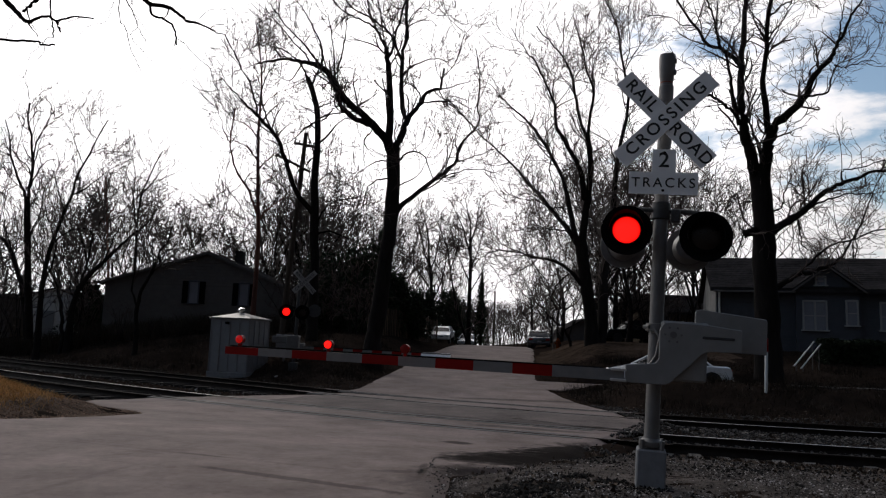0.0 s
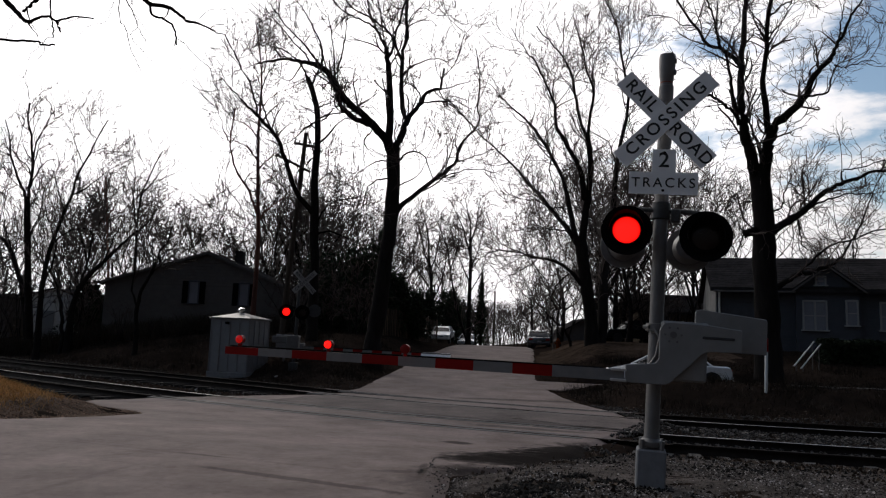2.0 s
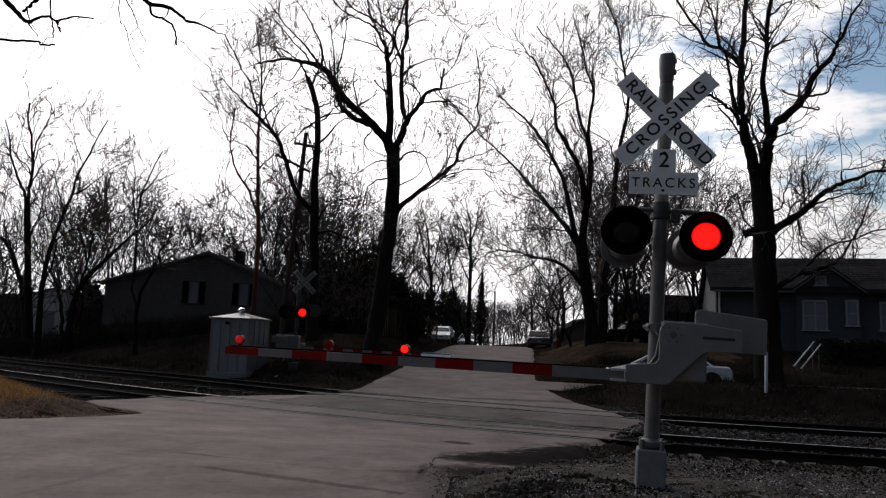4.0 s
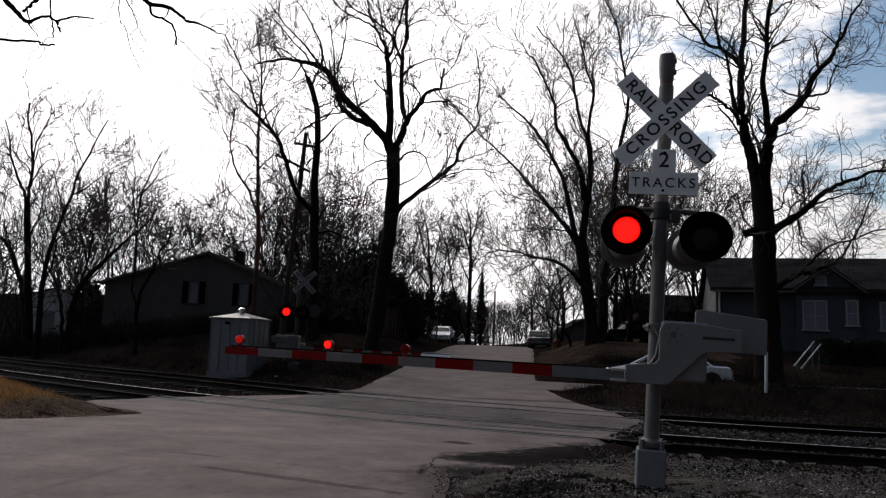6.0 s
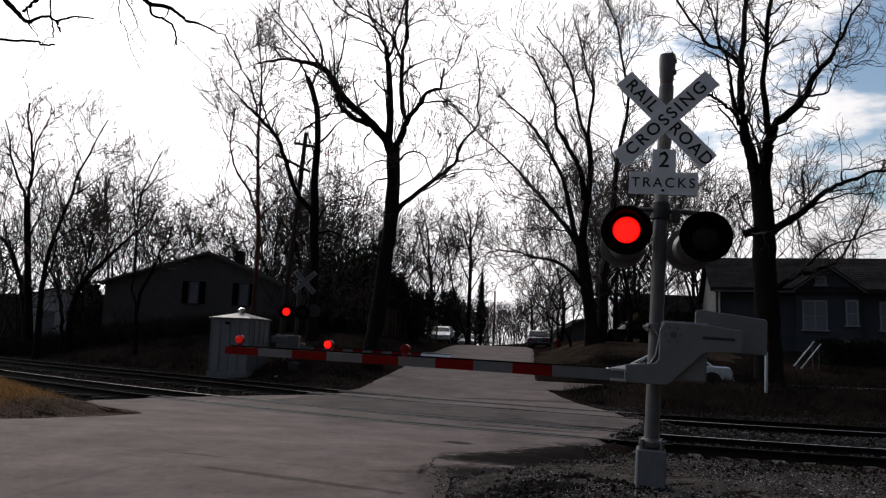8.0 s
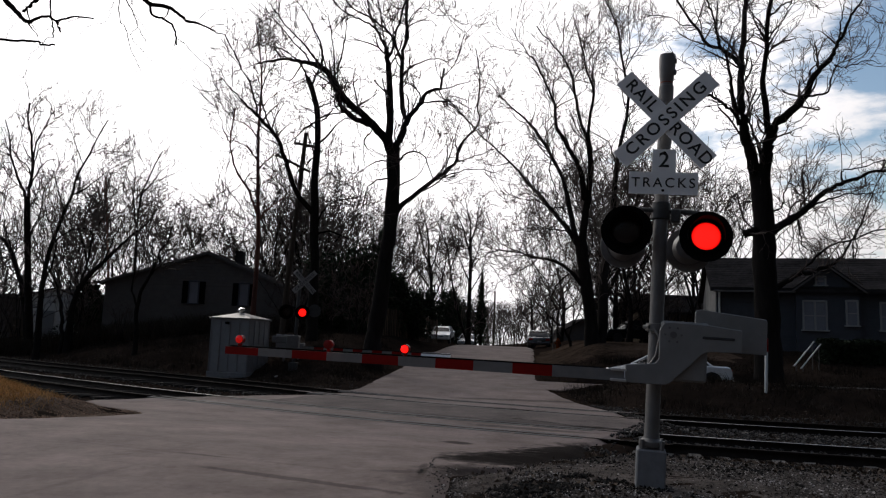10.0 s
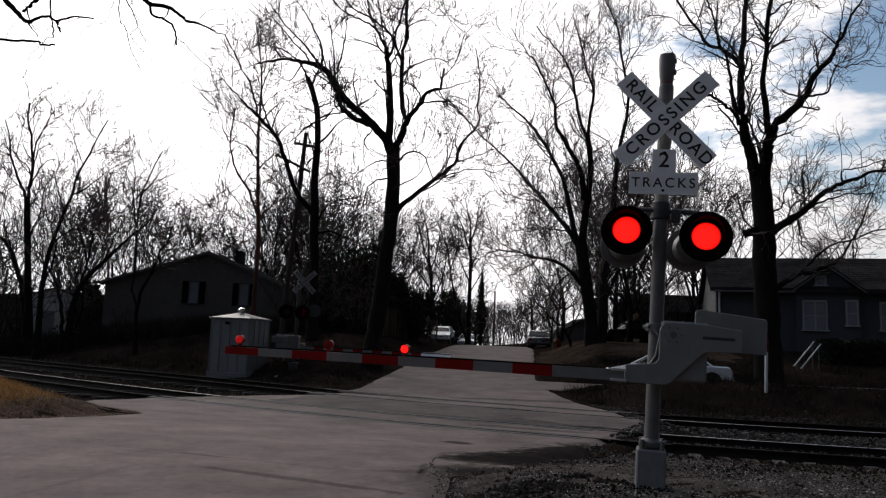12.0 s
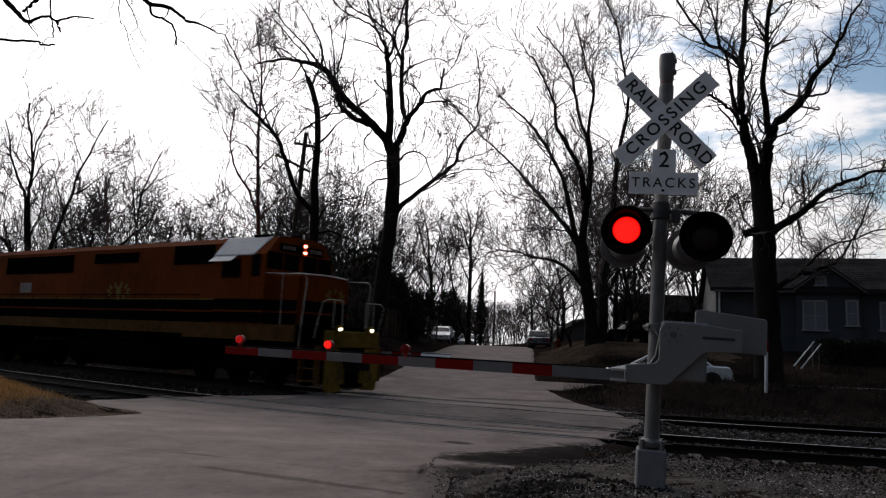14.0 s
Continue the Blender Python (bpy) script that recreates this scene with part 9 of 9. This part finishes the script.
def small_things():
    x, y = 9.98, 22.3
    p = thing("marker_post", pose(x, y, gz(x, y), 0, 1.5, 0), "slim white marker post with a red top", "post")
    bm = bmesh.new()
    spun(bm, [(0.048, -0.3), (0.048, 1.26)], 12, "Z")
    part("post", bm, WHITEPAINT, p, smooth=True)
    bm = bmesh.new()
    spun(bm, [(0.054, 1.2), (0.054, 1.58), (0.04, 1.62)], 12, "Z")
    part("cap", bm, ARMRED, p, "faded red cap", smooth=True)
    s = thing("step_handrail", pose(14.6, 30.0, gz(14.6, 30.0)), "pair of white handrails beside steps in the bank", "handrail")
    for k in range(2):
        bm = bmesh.new()
        dx = 0.28 * k
        rod(bm, (dx, 0, 0.22 - 0.1 * k), (dx + 1.15, 0.6, 1.25 - 0.1 * k), 0.03, n=10)
        part("rail", bm, WHITEPAINT, s, smooth=True)
        for t in (0.1, 0.9):
            bm = bmesh.new()
            rod(bm, (dx + 1.15 * t, 0.6 * t, -0.6 + 0.5 * t), (dx + 1.15 * t, 0.6 * t, 0.22 - 0.1 * k + 1.0 * t), 0.02, n=8)
            part("post", bm, GALV, s, smooth=True)
    x, y = 7.9, 48.6
    h = thing("fire_hydrant", pose(x, y, gz(x, y)), "small faded orange fire hydrant at the kerb", "hydrant")
    bm = bmesh.new()
    spun(bm, [(0.16, -0.1), (0.16, 0.06), (0.11, 0.08), (0.11, 0.5), (0.15, 0.52), (0.14, 0.6), (0.05, 0.7), (0.03, 0.76)], 14, "Z")
    rod(bm, (-0.2, 0, 0.4), (0.2, 0, 0.4), 0.06, n=8)
    part("body", bm, ORANGE, h, smooth=True)
    x, y = 7.62, 48.9
    p = thing("sign_post", pose(x, y, gz(x, y), 0, 0, 0), "slim grey street sign post seen edge-on", "sign post")
    bm = bmesh.new()
    box(bm, (0, 0, 0.65), (0.06, 0.045, 1.9), bevel=0.01)
    part("post", bm, GALV, p)
    bm = bmesh.new()
    box(bm, (0.02, 0, 1.42), (0.05, 0.36, 0.42), bevel=0.015)
    part("sign_plate", bm, ALU, p)
    rng = random.Random(8)
    proto = None
    for k in range(26):
        xx, yy = rng.uniform(-11, 9), rng.uniform(10.5, 30)
        if not off_road(xx, yy, 0.2):
            continue
        m = pose(xx, yy, gz(xx, yy) + 0.03, rng.uniform(-30, 30), rng.uniform(-30, 30), rng.uniform(0, 360))
        if proto is None:
            bm = bmesh.new()
            vs = box(bm, (0, 0, 0), (0.12, 0.08, 0.03), bevel=0.008)
            for v in vs:
                v.co.z += 0.02 * math.sin(v.co.x * 40)
            proto = part("litter", bm, WHITEPAINT)
            tagged(proto, "crumpled scrap of pale litter on the ground", "litter", "scraps of litter")
            proto.matrix_basis = m
        else:
            o = proto.copy()
            scene.collection.objects.link(o)
            o.matrix_basis = m


def evergreen(x, y, w, h, seed, label, flat=1.0, density=4600):
    """A dense evergreen shrub: a short trunk and a shaggy mass of small needle sprays."""
    rng = np.random.default_rng(seed)
    z = gz(x, y)
    t = thing("evergreen_shrub", pose(x, y, z), label, "shrub", "evergreen shrubs")
    o = new("trunk", raw_mesh("trunk", *tubes(np.array([[(0, 0, -0.2), (0.05, 0, h * 0.4), (0, 0, h * 0.85)]], float), np.array([[0.16, 0.1, 0.03]]), 8), BARK, True))
    o.parent = t
    N = density
    u = rng.random(N) ** 0.7
    a = rng.uniform(0, 6.28, N)
    lump = 1 + 0.3 * np.sin(3 * a + seed + 4 * u) + 0.3 * np.sin(5 * a + u * 11) + 0.2 * np.sin(9 * a - u * 17)
    rad = w * lump * np.sqrt(rng.random(N)) * np.where(flat > 0.9, np.sqrt(np.clip(1 - (u - 0.15) ** 2 * 1.2, 0.05, 1)), (1 - u) ** 0.7 + 0.05)
    c = np.stack([rad * np.cos(a), rad * np.sin(a), 0.1 + u * h * (1 + 0.2 * np.sin(4 * a + seed) + 0.1 * np.sin(7 * a))], -1)
    d1 = unit(rng.normal(size=(N, 3)) + np.array([0, 0, 0.4])) * rng.uniform(0.10, 0.26, (N, 1))
    d2 = unit(np.cross(d1, rng.normal(size=(N, 3)))) * rng.uniform(0.03, 0.08, (N, 1))
    V = np.stack([c - d1, c + d2, c + d1, c - d2], 1).reshape(-1, 3)
    q = np.arange(4 * N).reshape(N, 4)
    o = new("foliage", raw_mesh("foliage", V, q, EVERGREEN))
    o.parent = t


def hedge(x0, x1, y, h, label="low clipped dark evergreen hedge before the blue house", seed=91):
    """A low hedge: short stems in a dense box of needle sprays."""
    rng = np.random.default_rng(seed)
    t = thing("hedge", pose(x0, y, gz(x0, y)), label, "hedge")
    stems = np.array([[(k, 0, -0.4), (k + 0.05, 0, h * 0.4), (k, 0, h * 0.8)] for k in np.arange(0.2, x1 - x0, 0.5)], float)
    o = new("stems", raw_mesh("stems", *tubes(stems, np.full(stems.shape[:2], 0.03), 5), BARK, True))
    o.parent = t
    N = 9000
    u = rng.uniform(0, x1 - x0, N)
    c = np.stack([u, rng.uniform(-0.45, 0.45, N), rng.random(N) ** 0.8 * h * (1 + 0.05 * np.sin(u * 4)) + np.array([gz(x0 + v, y) for v in u]) - gz(x0, y)], -1)
    d1 = unit(rng.normal(size=(N, 3))) * rng.uniform(0.05, 0.13, (N, 1))
    d2 = unit(np.cross(d1, rng.normal(size=(N, 3)))) * rng.uniform(0.02, 0.05, (N, 1))
    V = np.stack([c - d1, c + d2, c + d1, c - d2], 1).reshape(-1, 3)
    o = new("foliage", raw_mesh("foliage", V, np.arange(4 * N).reshape(N, 4), EVERGREEN))
    o.parent = t


def random_limbs(rng, h, spread, r):
    """Limbs of an upright bare tree of height h that fan out to all sides in bent lines."""
    limbs = [(r, r * 0.5, [(0, 0, -0.2), (rng.normal(0, 0.12), rng.normal(0, 0.12), h * 0.2), (rng.normal(0, 0.3), rng.normal(0, 0.3), h * 0.45)])]
    n = rng.integers(7, 10)
    for k in range(n):
        a = 2 * math.pi * (k + rng.uniform(-0.3, 0.3)) / n
        b = rng.uniform(0.14, 0.44)
        e = spread * rng.uniform(0.35, 1.0)
        c, d = math.cos(a), math.sin(a)
        w = rng.normal(0, 0.06 * h, (3, 2))
        pts = [(0, 0, h * b), (c * e * 0.35 + w[0, 0] * 0.4, d * e * 0.35 + w[0, 1] * 0.4, h * (b + 0.12)), (c * e * 0.6 + w[1, 0] * 0.6, d * e * 0.6 + w[1, 1] * 0.6, h * (b + 0.3)),
               (c * e * 0.85 + w[2, 0] * 0.6, d * e * 0.85 + w[2, 1] * 0.6, h * (b + 0.45)), (c * e, d * e, h * rng.uniform(0.8, 1.0))]
        limbs.append((r * 0.3, r * 0.07, pts))
    return limbs


def background_trees():
    rng = np.random.default_rng(77)
    protos = []
    for k in range(5):
        t = bare_tree(0, 0, 0, random_limbs(rng, 10.0, 4.6, 0.15), "bare winter tree with a fine twiggy crown", 80 + k, reach=2.0, dense=(0.70, 0.74, 0.70, 0.64, 0.64)[k], twig=0.0145, gnarl=0.16, lift=0.10)
        protos.append(t)
    spots = [(-4.5, 74, 1.2, 3), (6.0, 122, 0.85, 2), (8.4, 126, 0.95, 1), (10.6, 128, 0.9, 2), (13.0, 126, 0.85, 0), (15.4, 122, 0.8, 1), (7.4, 134, 1.0, 2), (9.6, 132, 0.95, 0), (12.0, 136, 1.0, 0), (14.2, 134, 0.95, 2), (4.6, 118, 0.9, 0), (18, 130, 0.8, 0), (9.4, 150, 0.8, 3), (14.5, 150, 0.9, 2), (20.5, 126, 0.7, 1), (4.8, 100, 1.1, 0),
             (-19, 64, 1.1, 0), (-11, 62, 1.2, 4), (-6.5, 64, 1.2, 3), (-13, 74, 1.5, 1)]
    spots += [(12.5, 62, 0.9, 1), (14.5, 64, 1.1, 3), (18.5, 62, 1.3, 4), (24, 60, 1.5, 4), (36, 66, 1.7, 3),
              (-40, 60, 1.3, 3), (16.5, 58, 0.9, 4)]
    spots += [(-12.2, 66, 1.25, 2), (-5.4, 60, 1.0, 1), (-30.6, 60, 1.6, 3), (-36.4, 62, 1.3, 2), (-25.2, 61, 1.1, 4), (-14.6, 63, 1.1, 2), (-9.2, 60, 1.15, 3), (10.2, 47, 1.1, 3), (12.6, 49, 1.2, 4), (8.6, 52, 0.9, 4), (-2.8, 80, 1.3, 1), (-16.5, 72, 1.3, 0)]
    spots += [(-21.5, 58, 1.3, 3), (-15.5, 59, 1.15, 4), (-4.2, 62, 1.1, 3),
              (-24.5, 68, 1.5, 0), (-14.4, 78, 1.5, 0), (-10.6, 78, 1.5, 4), (-1.2, 96, 1.6, 3),
              (-35.9, 59, 1.75, 2), (-33.0, 62, 1.8, 4), (-27.2, 61, 1.55, 2), (-22.6, 58, 1.6, 4), (-20.2, 63, 1.8, 3), (-16.8, 67, 2.1, 4), (-12.2, 65, 1.9, 3), (-38.5, 64, 1.6, 1),
              (0.6, 104, 1.5, 0), (12.6, 60, 0.75, 2), (11.4, 74, 0.8, 0), (14.2, 54, 0.9, 1), (17.5, 50, 1.0, 0), (20.5, 56, 1.1, 2), (11.6, 52, 1.25, 0), (13.2, 57, 1.35, 2), (10.6, 64, 1.4, 1), (15.0, 60, 1.5, 2), (8.9, 70, 1.1, 0), (14.5, 60, 1.6, 0), (17.2, 64, 1.75, 1), (19.8, 66, 1.8, 2), (22.5, 64, 1.6, 0)]
    spots += [(-13.4, 61, 1.15, 0), (-11.6, 60, 1.2, 2), (-10.2, 63, 1.25, 1), (-12.6, 70, 1.35, 3), (-17.5, 62, 1.35, 1), (-19.4, 60, 1.3, 4), (-22.0, 66, 1.5, 2), (-26.5, 64, 1.5, 1), (-29.0, 66, 1.6, 0), (-33.5, 68, 1.7, 2), (-37.0, 70, 1.7, 1), (-28.7, 57, 1.45, 3), (-27.6, 62, 1.4, 1), (-13.8, 59.5, 1.05, 2), (-12.9, 63, 1.1, 0), (-15.2, 60, 1.55, 4), (-7.9, 63, 1.0, 4), (-6.4, 66, 0.9, 1)]
    used = set()
    for x, y, s, k in spots:
        if x < -14:
            s *= 0.72
        m = pose(x, y, gz(x, y), 0, 0, rng.uniform(0, 360)) @ Matrix.Diagonal((s, s, s * rng.uniform(0.9, 1.1), 1))
        if k not in used:
            protos[k].matrix_basis = m
            used.add(k)
        else:
            o = copy_thing(protos[k], Matrix())
            o.matrix_basis = m


def brush(x, y, h, seed, label):
    """A thicket: many thin stems from one root."""
    rng = np.random.default_rng(seed)
    limbs = [(0.05, 0.03, [(0, 0, -0.1), (0, 0, h * 0.15), (0.02, 0, h * 0.3)])]
    for k in range(9):
        e, g = rng.normal(0, h * 0.35, 2)
        limbs.append((0.035, 0.01, [(rng.normal(0, 0.3), rng.normal(0, 0.3), -0.1), (e * 0.4, g * 0.4, h * 0.4), (e, g, h * rng.uniform(0.7, 1.0))]))
    t = bare_tree(x, y, gz(x, y), limbs, label, seed, reach=h * 0.33, dense=0.85, twig=0.0125, gnarl=0.15)
    t.name = "thicket"
    tagged(t, category="shrub", group="leafless thickets")
    for c in t.children:
        tagged(c, kind="stuff")
        if c.name.startswith("trunk"):
            c.name = "brushwood"
    return t


def thickets():
    protos = [brush((15.5, 15.4, -9.2)[k], (66, 50, 45)[k], 4.0, 120 + k, "leafless thicket of thin brown stems") for k in range(3)]
    rng = np.random.default_rng(9)
    for x, y, s, k in [(-8.3, 42, 1.0, 0), (-6.9, 44, 1.1, 1), (-4.6, 40, 1.0, 2), (-22.5, 46, 1.2, 0), (-26.5, 46, 1.2, 1), (-29, 48, 1.2, 2), (-18.6, 42.5, 0.55, 0), (3.0, 88, 1.3, 0), (17, 52, 1.3, 2), (-33, 49.5, 1.2, 0), (-37, 51, 1.3, 1), (-30.5, 50, 1.1, 2), (-41, 54, 1.4, 0), (-35, 56, 1.5, 2), (-13.5, 58.5, 1.7, 0), (-10, 58.5, 1.6, 2), (-7.2, 56, 1.5, 0), (-4.5, 55, 1.3, 1), (16, 56, 1.5, 0), (-39, 56, 1.7, 1), (-33.4, 55, 1.7, 2), (-28, 55, 1.7, 0), (7.2, 110, 1.7, 1), (9.4, 113, 1.9, 0), (11.6, 110, 1.9, 2), (13.8, 114, 1.9, 1), (16.2, 110, 1.8, 0), (12.4, 96, 1.3, 0), (15, 98, 1.6, 2), (15.2, 62, 1.6, 1)]:
        o = copy_thing(protos[k], Matrix())
        o.matrix_basis = pose(x, y, gz(x, y), 0, 0, rng.uniform(0, 360)) @ Matrix.Scale(s, 4)


# the tree at the roadside whose limbs hang into view
OVERHANG_TRUNK = [(0.30, 0.15, [(-1.2, 0, -0.6), (-1.1, 0, 2.6), (-0.9, 0.1, 4.4)]),
                  (0.13, 0.05, [(-0.95, 0.1, 4.2), (-0.2, 0.1, 5.3), (0.9, 0.05, 6.1), (2.0, 0.0, 5.95)]),
                  (0.08, 0.02, [(-0.9, 0.1, 4.3), (0.3, 0.05, 4.8), (1.62, 0.0, 5.08)]),
                  (0.12, 0.035, [(-0.9, 0.1, 4.4), (0.6, 0.2, 6.6), (2.6, 0.1, 6.5), (3.75, 0.0, 5.8)])]


def build_surroundings():
    build_bed()
    build_footpath()
    build_ballast()
    build_clods()
    build_apron()
    build_litter()
    build_grass()
    far_signal()
    bungalow()
    grey_house()
    blue_house()
    small_buildings()
    board_fence()
    utility_pole(-8.25, 38.0, 11.0, 3.2, "leaning old wooden utility pole with a short crossarm", ((-0.7, 0.55, 6, 0.0), (-1.95, 1.05, 22, -0.5)))
    utility_pole(7.0, 95.0, 8.0, 0.5, "slim wooden utility pole far up the street", ())
    utility_pole(8.2, 125.0, 8.0, 0.0, "slim wooden utility pole far up the street", ())
    build_cars()
    small_things()
    for k, (x, y, w, h) in enumerate([(-5.5, 47, 1.4, 4.6), (-3.0, 49, 1.3, 3.3), (-4.2, 48, 1.1, 5.4), (-1.9, 50, 0.9, 2.5), (-7.2, 49, 1.4, 4.2), (-3.6, 60, 1.9, 3.4), (-1.6, 72, 1.9, 3.6), (0.6, 80, 1.7, 4.2), (2.2, 90, 1.6, 3.8), (-23.6, 49, 1.4, 2.6), (-7.9, 51, 1.7, 2.2), (-5.6, 52, 1.7, 2.4), (-9.0, 52, 1.8, 4.4), (3.4, 94, 1.7, 5.0), (1.4, 86, 1.8, 5.0)]):
        evergreen(x, y, w, h, 200 + k, "dense dark evergreen shrub in shade")
    hedge(16.9, 21.6, 32.3, 1.05)
    hedge(-7.6, -1.4, 53.0, 1.3, "rough dark evergreen hedge before the shrubs", 92)
    evergreen(4.2, 75, 0.75, 6.2, 220, "narrow columnar evergreen beside the street", 0.5, 2600)
    background_trees()
    thickets()
    bare_tree(-8.0, 9.0, 0.0, OVERHANG_TRUNK + LIMBS_OVERHANG, "bare overhanging limbs of a roadside tree", 41, reach=0.42, dense=0.7, twig=0.0022, lift=-0.12, gnarl=0.22, jitter=0.006, levels=2)


build_surroundings()
# ---- the moving parts ----
def flash_rows(on, off, period, base, early=(), early_off=()):
    """Poses of a lens that turns its lit side out from on to off, time and again."""
    rows, events = [], []
    for k in range(-1, 13):
        events += [(on + k * period - (0.07 if k in early else 0.0), 0.0), (off + k * period - (0.07 if k in early_off else 0.0), 180.0)]
    events.sort()
    state = 180.0 if events[0][1] == 0.0 else 0.0
    last = -1.0
    for t, goal in events:
        if t < 0.02:
            state = goal
            continue
        if t > 13.93:
            break
        if last < 0:
            rows.append((0.0, base @ pose(0, 0, 0, 0, 0, state)))
        f = round(t * FPS) / FPS
        for j, w in enumerate((0.0, 0.0, 0.34, 0.67, 1.0, 1.0)):
            tt = f + (j - 2.5) / FPS
            if tt > last + 0.01 and 0.02 < tt < 13.99:
                rows.append((tt, base @ pose(0, 0, 0, 0, 0, state + (goal - state) * w)))
                last = tt
        state = goal
    rows.append((14.0, base @ pose(0, 0, 0, 0, 0, state)))
    return rows


PERIOD = 1.195


# distance of the locomotive's front from the crossing's middle, along the far track
FRONT = ((0.0, 191.0), (8.0, 87.0), (12.0, 35.0), (12.4, 27.6), (12.6, 24.0), (12.8, 20.85), (13.0, 18.05), (13.2, 15.37), (13.5, 11.55), (13.7, 9.01), (14.0, 5.2))
STATIONS = np.linspace(-320, 40, 7201)
CENTRE_LINE = np.array([track_point(x, 5.4475) for x in STATIONS])
ARC = np.concatenate([[0], np.cumsum(np.hypot(*np.diff(CENTRE_LINE, axis=0).T))])
ARC_ZERO = float(np.interp(0.0, STATIONS, ARC))


def on_line(back):
    a = ARC_ZERO - back
    return Vector((float(np.interp(a, ARC, CENTRE_LINE[:, 0])), float(np.interp(a, ARC, CENTRE_LINE[:, 1])), RAIL_TOP + float(far_rise(np.interp(a, ARC, STATIONS)))))


def loco_pose(front, length=21.5):
    """The body rides on its two trucks."""
    p, q = on_line(front + 4.2), on_line(front + length - 4.2)
    d = (p - q).normalized()
    return Matrix.Translation(p + d * 4.2) @ pose(0, 0, 0, 0, -math.degrees(math.asin(d.z)), math.degrees(math.atan2(d.y, d.x)))


def front_at(t):
    """Smooth travel through the known places."""
    ts, ds = [a for a, _ in FRONT], [b for _, b in FRONT]
    return float(np.interp(t, ts, ds))


def motions():
    for lens in FLASH_A:
        walk(lens, flash_rows(0.745, 0.745 + 0.55, PERIOD, lens.matrix_basis.copy(), (9,)))
    for lens in FLASH_B + ARM_B:
        walk(lens, flash_rows(0.075, 0.075 + 0.59, PERIOD, lens.matrix_basis.copy(), (10,)))
    for lens in FAR_A + ARM_A:
        walk(lens, flash_rows(0.665, 0.665 + 0.61, PERIOD, lens.matrix_basis.copy(), (9,), (9,)))
    for lens in FAR_B:
        walk(lens, flash_rows(0.145, 0.145 + 0.52, PERIOD, lens.matrix_basis.copy(), (10,)))
    walk(LOCO, [(t, loco_pose(d)) for t, d in FRONT])
    walk(LOCO_TWO, [(t, loco_pose(d + 22.5) @ pose(-21.5, 0, 0, 0, 0, 180)) for t, d in FRONT])
    for w in LOCO_WHEELS:
        base = w.matrix_basis.copy()
        rows = [(0.0, base)]
        for f in range(int(11.9 * FPS), 14 * FPS + 1):
            t = f / FPS
            rows.append((t, base @ pose(0, 0, 0, 0, math.degrees((front_at(11.9) - front_at(t)) / 0.51), 0)))
        walk(w, rows)


motions()
